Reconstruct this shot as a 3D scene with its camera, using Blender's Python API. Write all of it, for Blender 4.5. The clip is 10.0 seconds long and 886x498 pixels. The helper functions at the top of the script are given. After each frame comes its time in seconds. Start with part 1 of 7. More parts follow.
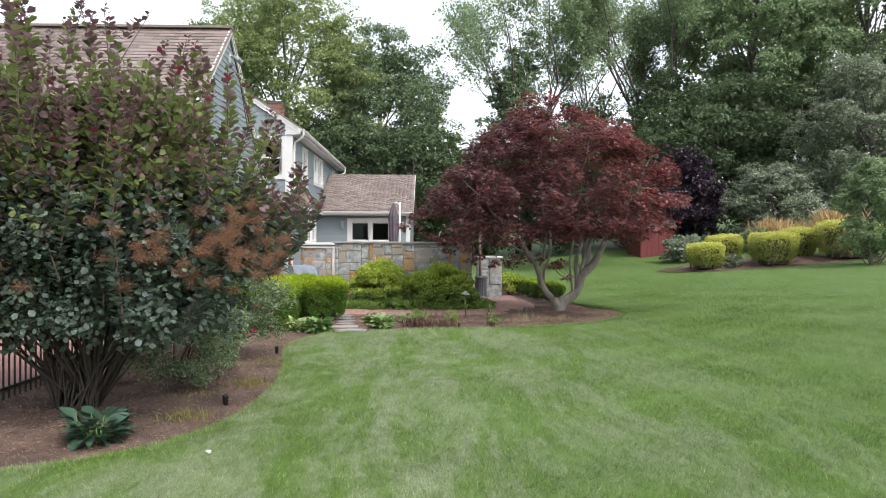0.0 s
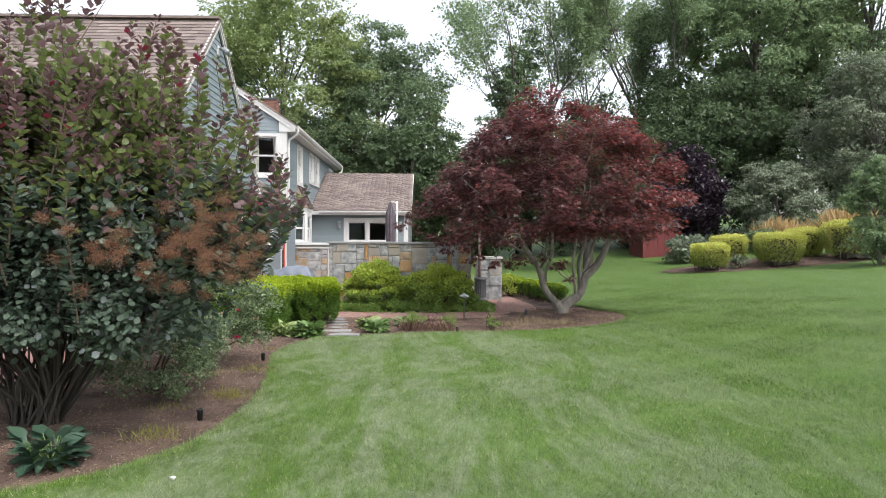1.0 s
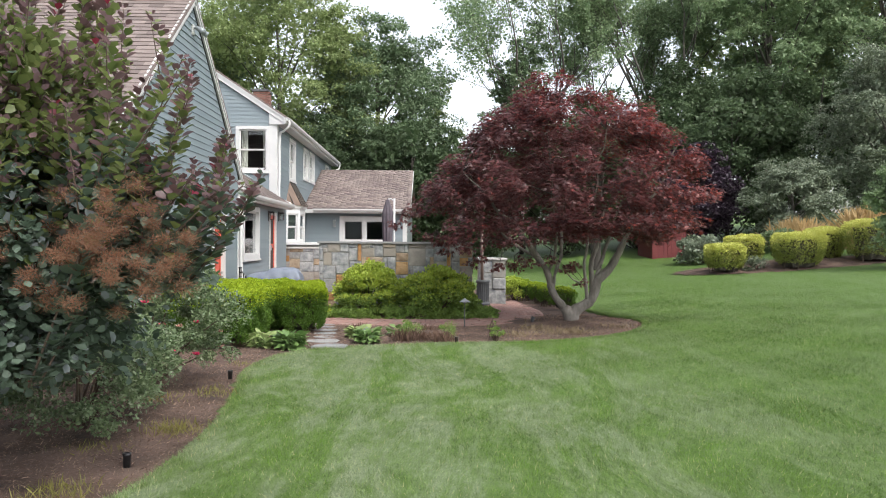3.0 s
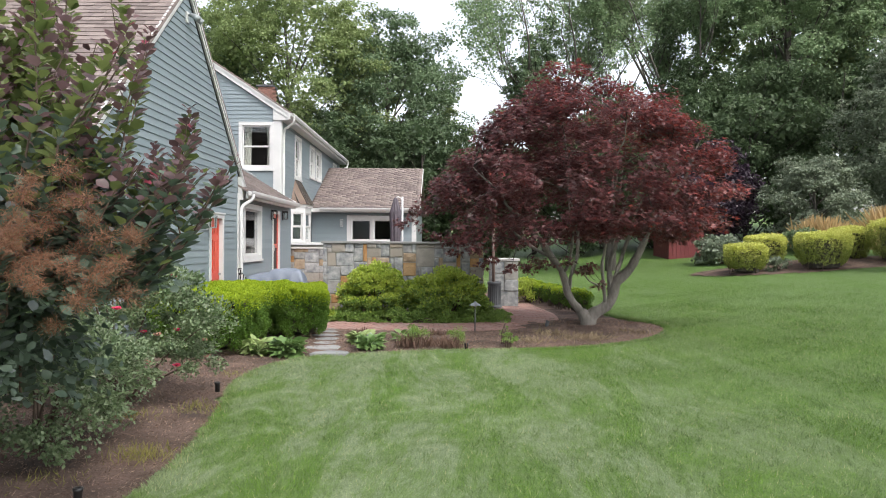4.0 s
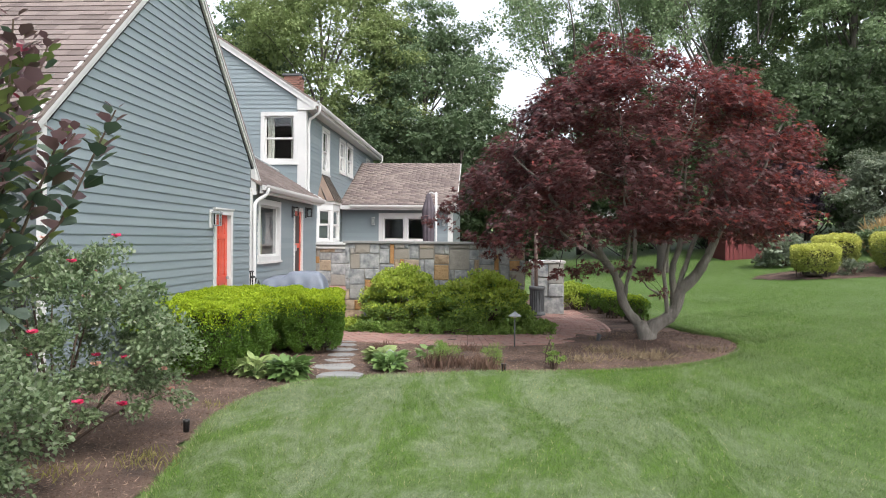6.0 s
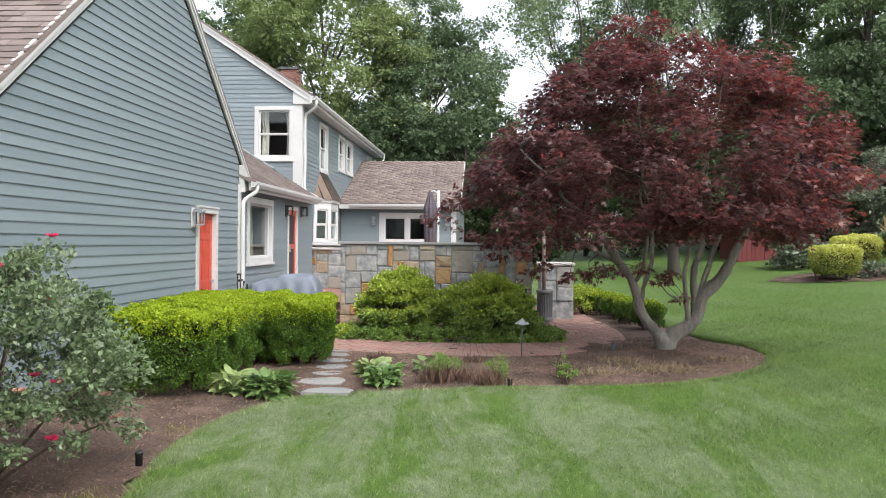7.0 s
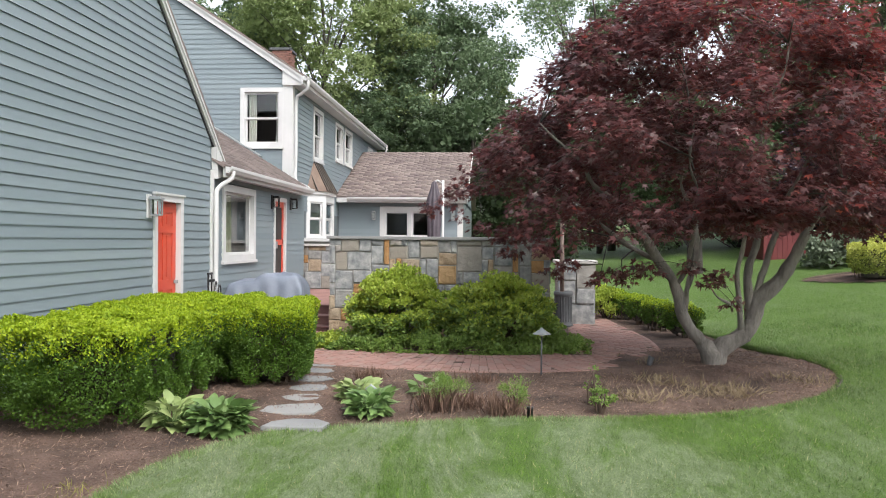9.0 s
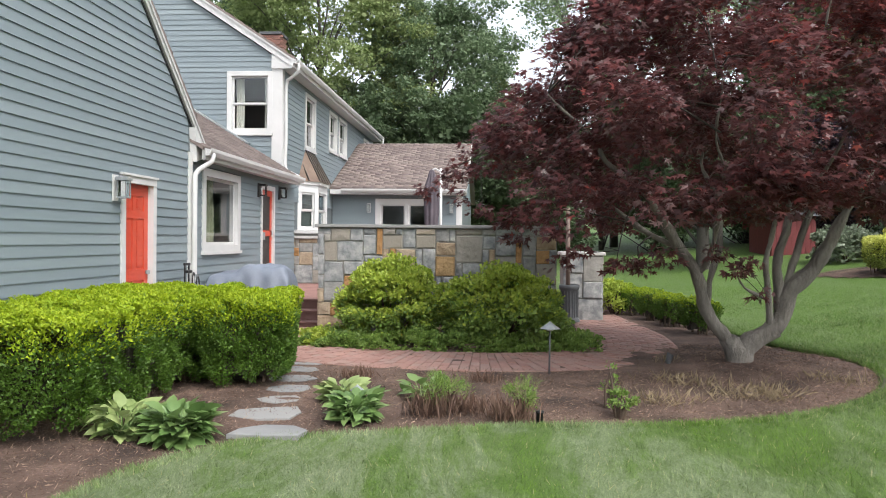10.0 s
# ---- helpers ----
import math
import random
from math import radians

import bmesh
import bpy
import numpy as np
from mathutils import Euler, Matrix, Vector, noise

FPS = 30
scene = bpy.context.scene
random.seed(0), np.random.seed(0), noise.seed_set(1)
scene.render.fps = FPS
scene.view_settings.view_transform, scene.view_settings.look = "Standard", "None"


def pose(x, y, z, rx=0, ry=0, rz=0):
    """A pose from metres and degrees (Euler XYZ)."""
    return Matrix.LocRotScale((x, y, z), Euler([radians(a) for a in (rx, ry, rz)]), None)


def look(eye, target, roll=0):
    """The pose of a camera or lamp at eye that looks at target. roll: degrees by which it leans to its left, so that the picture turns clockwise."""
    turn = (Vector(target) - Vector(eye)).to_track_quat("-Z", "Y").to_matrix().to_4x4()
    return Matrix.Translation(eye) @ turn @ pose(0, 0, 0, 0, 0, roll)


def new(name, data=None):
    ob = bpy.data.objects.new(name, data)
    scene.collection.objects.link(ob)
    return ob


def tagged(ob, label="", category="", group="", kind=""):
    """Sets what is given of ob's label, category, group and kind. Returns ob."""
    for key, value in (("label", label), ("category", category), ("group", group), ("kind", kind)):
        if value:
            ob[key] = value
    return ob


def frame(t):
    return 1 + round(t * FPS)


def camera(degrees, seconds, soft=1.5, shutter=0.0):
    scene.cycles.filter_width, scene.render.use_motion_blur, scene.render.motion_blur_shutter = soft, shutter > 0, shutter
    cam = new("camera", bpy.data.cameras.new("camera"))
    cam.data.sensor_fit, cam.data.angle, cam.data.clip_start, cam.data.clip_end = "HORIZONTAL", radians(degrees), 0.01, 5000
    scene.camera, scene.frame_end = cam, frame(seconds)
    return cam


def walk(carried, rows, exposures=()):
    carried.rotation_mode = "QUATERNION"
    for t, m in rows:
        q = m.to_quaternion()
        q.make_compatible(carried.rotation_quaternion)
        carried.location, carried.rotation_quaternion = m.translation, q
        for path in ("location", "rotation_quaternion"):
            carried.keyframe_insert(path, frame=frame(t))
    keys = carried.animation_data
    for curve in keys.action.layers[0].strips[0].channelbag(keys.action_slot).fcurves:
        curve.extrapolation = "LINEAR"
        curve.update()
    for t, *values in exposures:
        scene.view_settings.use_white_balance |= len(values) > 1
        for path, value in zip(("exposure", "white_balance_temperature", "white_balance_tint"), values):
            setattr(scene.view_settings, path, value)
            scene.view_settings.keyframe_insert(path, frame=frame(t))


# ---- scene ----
cam = camera(62.0, 10.0, soft=1.0)
PATH = [
    (0, (0.054, -0.641, 1.801), (0.094, 1.358, 1.784), 0.3),
    (0.5, (0.08, -0.29, 1.794), (0.121, 1.709, 1.778), 0.3),
    (1, (0.11, 0.054, 1.795), (0.151, 2.054, 1.779), 0.3),
    (1.5, (0.138, 0.396, 1.806), (0.18, 2.396, 1.789), 0.4),
    (2, (0.188, 0.744, 1.814), (0.228, 2.744, 1.797), 0.4),
    (2.5, (0.216, 1.149, 1.811), (0.254, 3.149, 1.794), 0.4),
    (4, (0.298, 2.441, 1.801), (0.299, 4.441, 1.784), 0.4),
    (4.5, (0.338, 2.899, 1.818), (0.312, 4.899, 1.8), 0.4),
    (5, (0.357, 3.379, 1.826), (0.299, 5.378, 1.807), 0.5),
    (5.5, (0.394, 3.877, 1.828), (0.302, 5.875, 1.807), 0.5),
    (7, (0.423, 5.41, 1.839), (0.298, 7.406, 1.819), 0.6),
    (7.5, (0.405, 5.899, 1.849), (0.272, 7.894, 1.828), 0.5),
    (8, (0.401, 6.402, 1.843), (0.263, 8.397, 1.821), 0.5),
    (8.5, (0.377, 6.883, 1.814), (0.235, 8.878, 1.791), 0.6),
    (9, (0.355, 7.366, 1.767), (0.21, 9.36, 1.743), 0.6),
    (9.5, (0.331, 7.847, 1.667), (0.186, 9.842, 1.643), 0.6),
    (10, (0.309, 8.315, 1.593), (0.167, 10.31, 1.567), 0.6),
]
walk(cam, [(t, look(eye, target, roll)) for t, eye, target, roll in PATH])

# ---- sky, sun, exposure ----
world = bpy.data.worlds.new("overcast_sky")
scene.world = world
world.use_nodes = True
wn, wl = world.node_tree.nodes, world.node_tree.links
sky = wn.new("ShaderNodeTexSky")
sky.sky_type, sky.sun_disc = "NISHITA", False
sky.sun_elevation, sky.sun_rotation = radians(52), radians(140)
sky.air_density, sky.dust_density, sky.ozone_density = 1.0, 4.0, 1.0
veil = wn.new("ShaderNodeHueSaturation")
veil.inputs["Saturation"].default_value = 0.36
wl.new(sky.outputs[0], veil.inputs["Color"])
wl.new(veil.outputs[0], wn["Background"].inputs["Color"])
wn["Background"].inputs["Strength"].default_value = 0.15

sun = new("sun", bpy.data.lights.new("sun", "SUN"))
sun.data.energy, sun.data.angle, sun.data.color = 0.5, radians(20), (1.0, 0.97, 0.92)
sun.matrix_world = look((12, -14, 24), (0, 0, 0))
scene.view_settings.exposure = 1.47


# ---- materials ----
def node(mt, kind, **values):
    n = mt.node_tree.nodes.new(kind)
    for key, value in values.items():
        n.inputs[key.replace("_", " ")].default_value = value
    return n


def mix_colour(mt, fac, a, b):
    n = mt.node_tree.nodes.new("ShaderNodeMix")
    n.data_type = "RGBA"
    for socket, value in ((n.inputs[0], fac), (n.inputs[6], a), (n.inputs[7], b)):
        if isinstance(value, (tuple, float, int)):
            socket.default_value = (*value, 1) if isinstance(value, tuple) else value
        else:
            mt.node_tree.links.new(value, socket)
    return n.outputs[2]


def ramp(mt, source, lo, hi):
    n = mt.node_tree.nodes.new("ShaderNodeMapRange")
    n.inputs[1].default_value, n.inputs[2].default_value = lo, hi
    mt.node_tree.links.new(source, n.inputs[0])
    return n.outputs[0]


def coords(mt, stretch=(1, 1, 1)):
    geo = mt.node_tree.nodes.new("ShaderNodeNewGeometry")
    m = mt.node_tree.nodes.new("ShaderNodeMapping")
    m.inputs["Scale"].default_value = stretch
    mt.node_tree.links.new(geo.outputs["Position"], m.inputs["Vector"])
    return m.outputs[0]


def noise_of(mt, scale, detail=4.0, stretch=(1, 1, 1), rough=0.6):
    n = node(mt, "ShaderNodeTexNoise", Scale=scale, Detail=detail, Roughness=rough)
    mt.node_tree.links.new(coords(mt, stretch), n.inputs["Vector"])
    return n.outputs[0]


def vary(mt, by):
    if by == "island":
        return mt.node_tree.nodes.new("ShaderNodeNewGeometry").outputs["Random Per Island"]
    return mt.node_tree.nodes.new("ShaderNodeObjectInfo").outputs["Random"]


def surface(name, low, high, grain=30.0, broad=1.5, rough=0.7, metal=0.0, bump=0.3, depth=0.01, by="", spread=0.5, other=None, stretch=(1, 1, 1)):
    """A solid surface: two colours mixed by a broad and a fine noise, relief, and a change from piece to piece."""
    mt = bpy.data.materials.new(name)
    mt.use_nodes = True
    links, shader = mt.node_tree.links, mt.node_tree.nodes["Principled BSDF"]
    fine = noise_of(mt, grain, 6.0, stretch)
    wide = noise_of(mt, broad, 3.0, stretch)
    colour = mix_colour(mt, ramp(mt, wide, 0.3, 0.7), low, high)
    colour = mix_colour(mt, ramp(mt, fine, 0.35, 0.75), colour, mix_colour(mt, 0.5, colour, low))
    if by:
        colour = mix_colour(mt, ramp(mt, vary(mt, by), 1 - spread, 1 + 1e-3), colour, other or high)
    links.new(colour, shader.inputs["Base Color"])
    shader.inputs["Roughness"].default_value, shader.inputs["Metallic"].default_value = rough, metal
    if bump:
        b = node(mt, "ShaderNodeBump", Strength=bump, Distance=depth)
        links.new(fine, b.inputs["Height"])
        links.new(b.outputs[0], shader.inputs["Normal"])
    return mt


def leafy(name, dark, light, through_light=0.25, rough=0.5, patch=1.2, third=None, share=0.15):
    """Leaves: colour changes from leaf to leaf and in patches; some light passes through."""
    mt = bpy.data.materials.new(name)
    mt.use_nodes = True
    nodes, links, shader = mt.node_tree.nodes, mt.node_tree.links, mt.node_tree.nodes["Principled BSDF"]
    each = vary(mt, "island")
    colour = mix_colour(mt, each, dark, light)
    colour = mix_colour(mt, ramp(mt, noise_of(mt, patch, 2.0), 0.35, 0.7), colour, mix_colour(mt, 0.6, colour, light))
    if third:
        colour = mix_colour(mt, ramp(mt, each, 1 - share, 1 - share + 0.02), colour, third)
    links.new(colour, shader.inputs["Base Color"])
    shader.inputs["Roughness"].default_value = rough
    glow = nodes.new("ShaderNodeBsdfTranslucent")
    links.new(colour, glow.inputs["Color"])
    both = nodes.new("ShaderNodeMixShader")
    both.inputs[0].default_value = through_light
    links.new(shader.outputs[0], both.inputs[1])
    links.new(glow.outputs[0], both.inputs[2])
    links.new(both.outputs[0], nodes["Material Output"].inputs["Surface"])
    return mt


def glassy(name):
    mt = bpy.data.materials.new(name)
    mt.use_nodes = True
    s = mt.node_tree.nodes["Principled BSDF"]
    s.inputs["Base Color"].default_value = (0.9, 0.95, 0.95, 1)
    s.inputs["Roughness"].default_value = 0.02
    s.inputs["Transmission Weight"].default_value = 1.0
    s.inputs["IOR"].default_value = 1.45
    return mt


M = {
    "siding": surface("siding_paint", (0.15, 0.187, 0.208), (0.17, 0.209, 0.23), 60, 0.8, 0.55, bump=0.12, depth=0.003, by="object", spread=0.6, other=(0.183, 0.222, 0.241), stretch=(1, 0.15, 3)),
    "sheathing": surface("wall_board", (0.1, 0.12, 0.13), (0.13, 0.15, 0.155), 30, 2),
    "white": surface("white_trim_paint", (0.47, 0.475, 0.475), (0.54, 0.54, 0.54), 50, 2, 0.45, bump=0.08, depth=0.003),
    "red_door": surface("coral_red_door_paint", (0.45, 0.056, 0.03), (0.51, 0.07, 0.038), 60, 2, 0.4, bump=0.05, depth=0.002),
    "shingle": surface("asphalt_shingle", (0.165, 0.132, 0.122), (0.215, 0.175, 0.162), 90, 0.5, 0.9, bump=0.6, depth=0.006, by="island", spread=0.75, other=(0.112, 0.088, 0.082)),
    "shingle_piece": surface("asphalt_shingle_piece", (0.165, 0.132, 0.122), (0.215, 0.175, 0.162), 90, 0.5, 0.9, bump=0.6, depth=0.006, by="object", spread=0.75, other=(0.112, 0.088, 0.082)),
    "copper": surface("brown_metal_roof", (0.12, 0.085, 0.065), (0.19, 0.14, 0.11), 25, 3, 0.4, metal=0.7, bump=0.1, depth=0.003),
    "stone": surface("wall_stone", (0.12, 0.132, 0.145), (0.4, 0.4, 0.385), 11, 6.0, 0.85, bump=0.9, depth=0.02, by="object", spread=0.4, other=(0.24, 0.215, 0.18)),
    "stone_rust": surface("rust_wall_stone", (0.25, 0.125, 0.045), (0.4, 0.235, 0.1), 16, 3.5, 0.85, bump=0.9, depth=0.03, by="object", spread=0.4, other=(0.36, 0.25, 0.13)),
    "stone_tan": surface("tan_wall_stone", (0.2, 0.14, 0.09), (0.43, 0.34, 0.235), 14, 5.0, 0.85, bump=0.9, depth=0.03, by="object", spread=0.5, other=(0.26, 0.235, 0.2)),
    "mortar": surface("mortar", (0.2, 0.195, 0.18), (0.28, 0.27, 0.25), 60, 4, 0.95, bump=0.6, depth=0.008),
    "bluestone": surface("bluestone", (0.15, 0.158, 0.165), (0.23, 0.235, 0.238), 25, 2, 0.85, bump=0.5, depth=0.01, by="object", spread=0.6, other=(0.25, 0.245, 0.235)),
    "granite": surface("pale_granite", (0.4, 0.39, 0.37), (0.52, 0.51, 0.49), 80, 3, 0.75, bump=0.3, depth=0.005),
    "brick": surface("red_paver_brick", (0.23, 0.122, 0.102), (0.34, 0.2, 0.168), 50, 1.2, 0.85, bump=0.4, depth=0.005, by="object", spread=0.7, other=(0.27, 0.18, 0.155)),
    "brick_bulk": surface("red_paver_brick_bulk", (0.23, 0.122, 0.102), (0.34, 0.2, 0.168), 50, 1.2, 0.85, bump=0.4, depth=0.005, by="island", spread=0.7, other=(0.27, 0.18, 0.155)),
    "chimney_brick": surface("chimney_brick", (0.17, 0.085, 0.068), (0.24, 0.13, 0.105), 40, 2, 0.9, bump=0.4, by="object", spread=0.6, other=(0.2, 0.1, 0.08)),
    "patio": surface("patio_pavers", (0.2, 0.1, 0.085), (0.28, 0.155, 0.135), 20, 2, 0.85, bump=0.4, depth=0.006),
    "step": surface("brown_stone_step", (0.13, 0.068, 0.06), (0.2, 0.11, 0.1), 30, 2, 0.75, bump=0.3, depth=0.006),
    "sand": surface("joint_sand", (0.16, 0.1, 0.08), (0.23, 0.15, 0.12), 80, 3, 0.95),
    "black_metal": surface("black_metal", (0.012, 0.012, 0.013), (0.03, 0.03, 0.03), 40, 3, 0.4, metal=0.3, bump=0.05),
    "grey_metal": surface("weathered_grey_metal", (0.22, 0.24, 0.25), (0.34, 0.37, 0.38), 30, 4, 0.5, metal=0.25, bump=0.1),
    "pot": surface("dark_grey_pot", (0.05, 0.055, 0.06), (0.09, 0.095, 0.1), 25, 3, 0.6, bump=0.2, depth=0.005),
    "pole": surface("brown_wood_pole", (0.11, 0.075, 0.06), (0.17, 0.12, 0.1), 20, 4, 0.6, bump=0.2, stretch=(4, 4, 0.4)),
    "cover": surface("blue_grey_vinyl_cover", (0.13, 0.155, 0.2), (0.18, 0.205, 0.255), 30, 3, 0.55, bump=0.3, depth=0.01),
    "umbrella": surface("plum_grey_canvas", (0.06, 0.05, 0.062), (0.1, 0.085, 0.1), 60, 6, 0.8, bump=0.3, depth=0.006),
    "dark_room": surface("dim_interior", (0.05, 0.045, 0.04), (0.08, 0.07, 0.065), 5, 1, 0.9, bump=0),
    "screen": surface("dark_insect_screen", (0.02, 0.018, 0.018), (0.04, 0.036, 0.034), 200, 4, 0.6, bump=0),
    "curtain": surface("olive_curtain", (0.2, 0.21, 0.12), (0.42, 0.42, 0.32), 8, 5, 0.9, bump=0.2, stretch=(1, 6, 0.2)),
    "cream": surface("cream_curtain", (0.5, 0.48, 0.43), (0.62, 0.6, 0.55), 10, 5, 0.9, bump=0.2, stretch=(5, 5, 0.2)),
    "shed_red": surface("barn_red_boards", (0.1, 0.014, 0.016), (0.15, 0.022, 0.022), 20, 2, 0.7, bump=0.3, stretch=(4, 4, 0.3)),
    "bark": surface("grey_bark", (0.07, 0.062, 0.054), (0.15, 0.135, 0.118), 16, 3, 0.9, bump=0.8, depth=0.03, stretch=(1, 1, 0.4)),
    "maple_bark": surface("grey_maple_bark", (0.105, 0.096, 0.084), (0.26, 0.24, 0.21), 26, 5, 0.9, bump=1.0, depth=0.03, stretch=(1, 1, 0.4)),
    "dark_bark": surface("dark_bark", (0.03, 0.026, 0.022), (0.07, 0.06, 0.05), 16, 3, 0.9, bump=0.6, depth=0.02),
    "twig": surface("brown_twigs", (0.06, 0.04, 0.03), (0.12, 0.085, 0.06), 20, 4, 0.85, bump=0.3),
    "mulch_bit": surface("mulch_chips", (0.036, 0.02, 0.014), (0.15, 0.092, 0.066), 60, 6, 0.95, bump=0.4, by="island", spread=0.6, other=(0.38, 0.27, 0.2)),
    "dry_grass": leafy("dry_straw", (0.13, 0.095, 0.06), (0.29, 0.23, 0.14), 0.2, 0.7),
    "tuft": leafy("yellow_green_grass", (0.14, 0.14, 0.035), (0.28, 0.26, 0.07), 0.3, 0.6),
    "maple": leafy("dark_wine_red_leaves", (0.058, 0.032, 0.036), (0.165, 0.056, 0.055), 0.55, 0.36, patch=0.9, third=(0.19, 0.125, 0.125), share=0.09),
    # brighter red that stands for sun shining through the maple's leaves
    "maple_sunlit": leafy("sunlit_red_leaves", (0.12, 0.032, 0.036), (0.25, 0.055, 0.045), 0.5, 0.42, patch=0.9, third=(0.3, 0.07, 0.04), share=0.05),
    "smoke": leafy("blue_green_leaves", (0.04, 0.068, 0.045), (0.115, 0.16, 0.118), 0.35, 0.58, patch=1.5, third=(0.13, 0.155, 0.155), share=0.1),
    "smoke_mid": leafy("olive_bronze_leaves", (0.075, 0.115, 0.035), (0.21, 0.245, 0.085), 0.5, 0.45, patch=2.0, third=(0.2, 0.125, 0.135), share=0.32),
    "smoke_top": leafy("burgundy_young_leaves", (0.085, 0.055, 0.055), (0.18, 0.105, 0.11), 0.45, 0.4, patch=2.0, third=(0.24, 0.03, 0.055), share=0.06),
    "plume": leafy("pinkish_brown_plumes", (0.17, 0.088, 0.055), (0.31, 0.17, 0.11), 0.5, 0.9, patch=3.0),
    "rose": leafy("rose_leaves", (0.07, 0.12, 0.05), (0.19, 0.25, 0.13), 0.35, 0.42, patch=2.0, third=(0.22, 0.26, 0.17), share=0.12),
    "petal": leafy("rose_red_petals", (0.5, 0.012, 0.06), (0.62, 0.03, 0.12), 0.2, 0.5),
    "faded": leafy("faded_rose_petals", (0.42, 0.2, 0.16), (0.55, 0.3, 0.24), 0.2, 0.6),
    "hedge": leafy("dark_hedge_leaves", (0.035, 0.085, 0.01), (0.1, 0.19, 0.02), 0.35, 0.55, patch=2.0),
    "hedge_top": leafy("fresh_yellow_green_leaves", (0.16, 0.27, 0.006), (0.34, 0.43, 0.014), 0.4, 0.65, patch=2.0),
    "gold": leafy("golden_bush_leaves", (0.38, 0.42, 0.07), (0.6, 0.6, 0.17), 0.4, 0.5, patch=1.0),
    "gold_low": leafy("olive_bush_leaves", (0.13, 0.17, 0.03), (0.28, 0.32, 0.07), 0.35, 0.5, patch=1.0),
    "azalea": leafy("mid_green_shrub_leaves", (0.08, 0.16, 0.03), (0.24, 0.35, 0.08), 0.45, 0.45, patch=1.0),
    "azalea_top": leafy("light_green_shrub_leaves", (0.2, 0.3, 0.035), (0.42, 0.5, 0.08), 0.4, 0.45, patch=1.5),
    "hosta": leafy("hosta_leaves", (0.085, 0.165, 0.045), (0.2, 0.3, 0.105), 0.3, 0.4, patch=3.0),
    "hosta_pale": leafy("pale_hosta_leaves", (0.14, 0.215, 0.06), (0.33, 0.4, 0.17), 0.25, 0.4, patch=3.0),
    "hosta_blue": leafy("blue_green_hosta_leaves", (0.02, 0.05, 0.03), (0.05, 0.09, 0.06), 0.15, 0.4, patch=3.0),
    "tree_a": leafy("light_oak_leaves", (0.14, 0.2, 0.07), (0.285, 0.345, 0.15), 0.5, 0.6, patch=0.25),
    # mid green made lighter and greyer, with distance haze put into the colour
    "tree_b": leafy("hazed_mid_green_leaves", (0.125, 0.2, 0.1), (0.26, 0.34, 0.185), 0.5, 0.6, patch=0.25),
    # deep green, darkened further to stand for shade under the canopy
    "tree_c": leafy("shaded_deep_green_leaves", (0.045, 0.08, 0.036), (0.1, 0.145, 0.07), 0.5, 0.6, patch=0.25),
    "tree_d": leafy("grey_green_leaves", (0.1, 0.13, 0.085), (0.22, 0.26, 0.18), 0.3, 0.5, patch=0.4),
    "tree_f": leafy("full_green_tree_leaves", (0.085, 0.142, 0.072), (0.185, 0.252, 0.14), 0.45, 0.6, patch=0.25),
    "tree_e": leafy("purple_leaves", (0.012, 0.006, 0.014), (0.035, 0.018, 0.035), 0.2, 0.45, patch=0.5),
    "stubble": leafy("brown_stubble", (0.06, 0.035, 0.025), (0.16, 0.095, 0.065), 0.1, 0.8),
    "plume_grass": leafy("straw_grass_plumes", (0.32, 0.22, 0.1), (0.5, 0.36, 0.18), 0.3, 0.8),
    "glass": glassy("window_glass"),
}


def mulch_material():
    mt = surface("brown_bark_mulch", (0.034, 0.02, 0.015), (0.178, 0.114, 0.087), 38, 1.6, 0.95, bump=1.0, depth=0.03)
    return mt


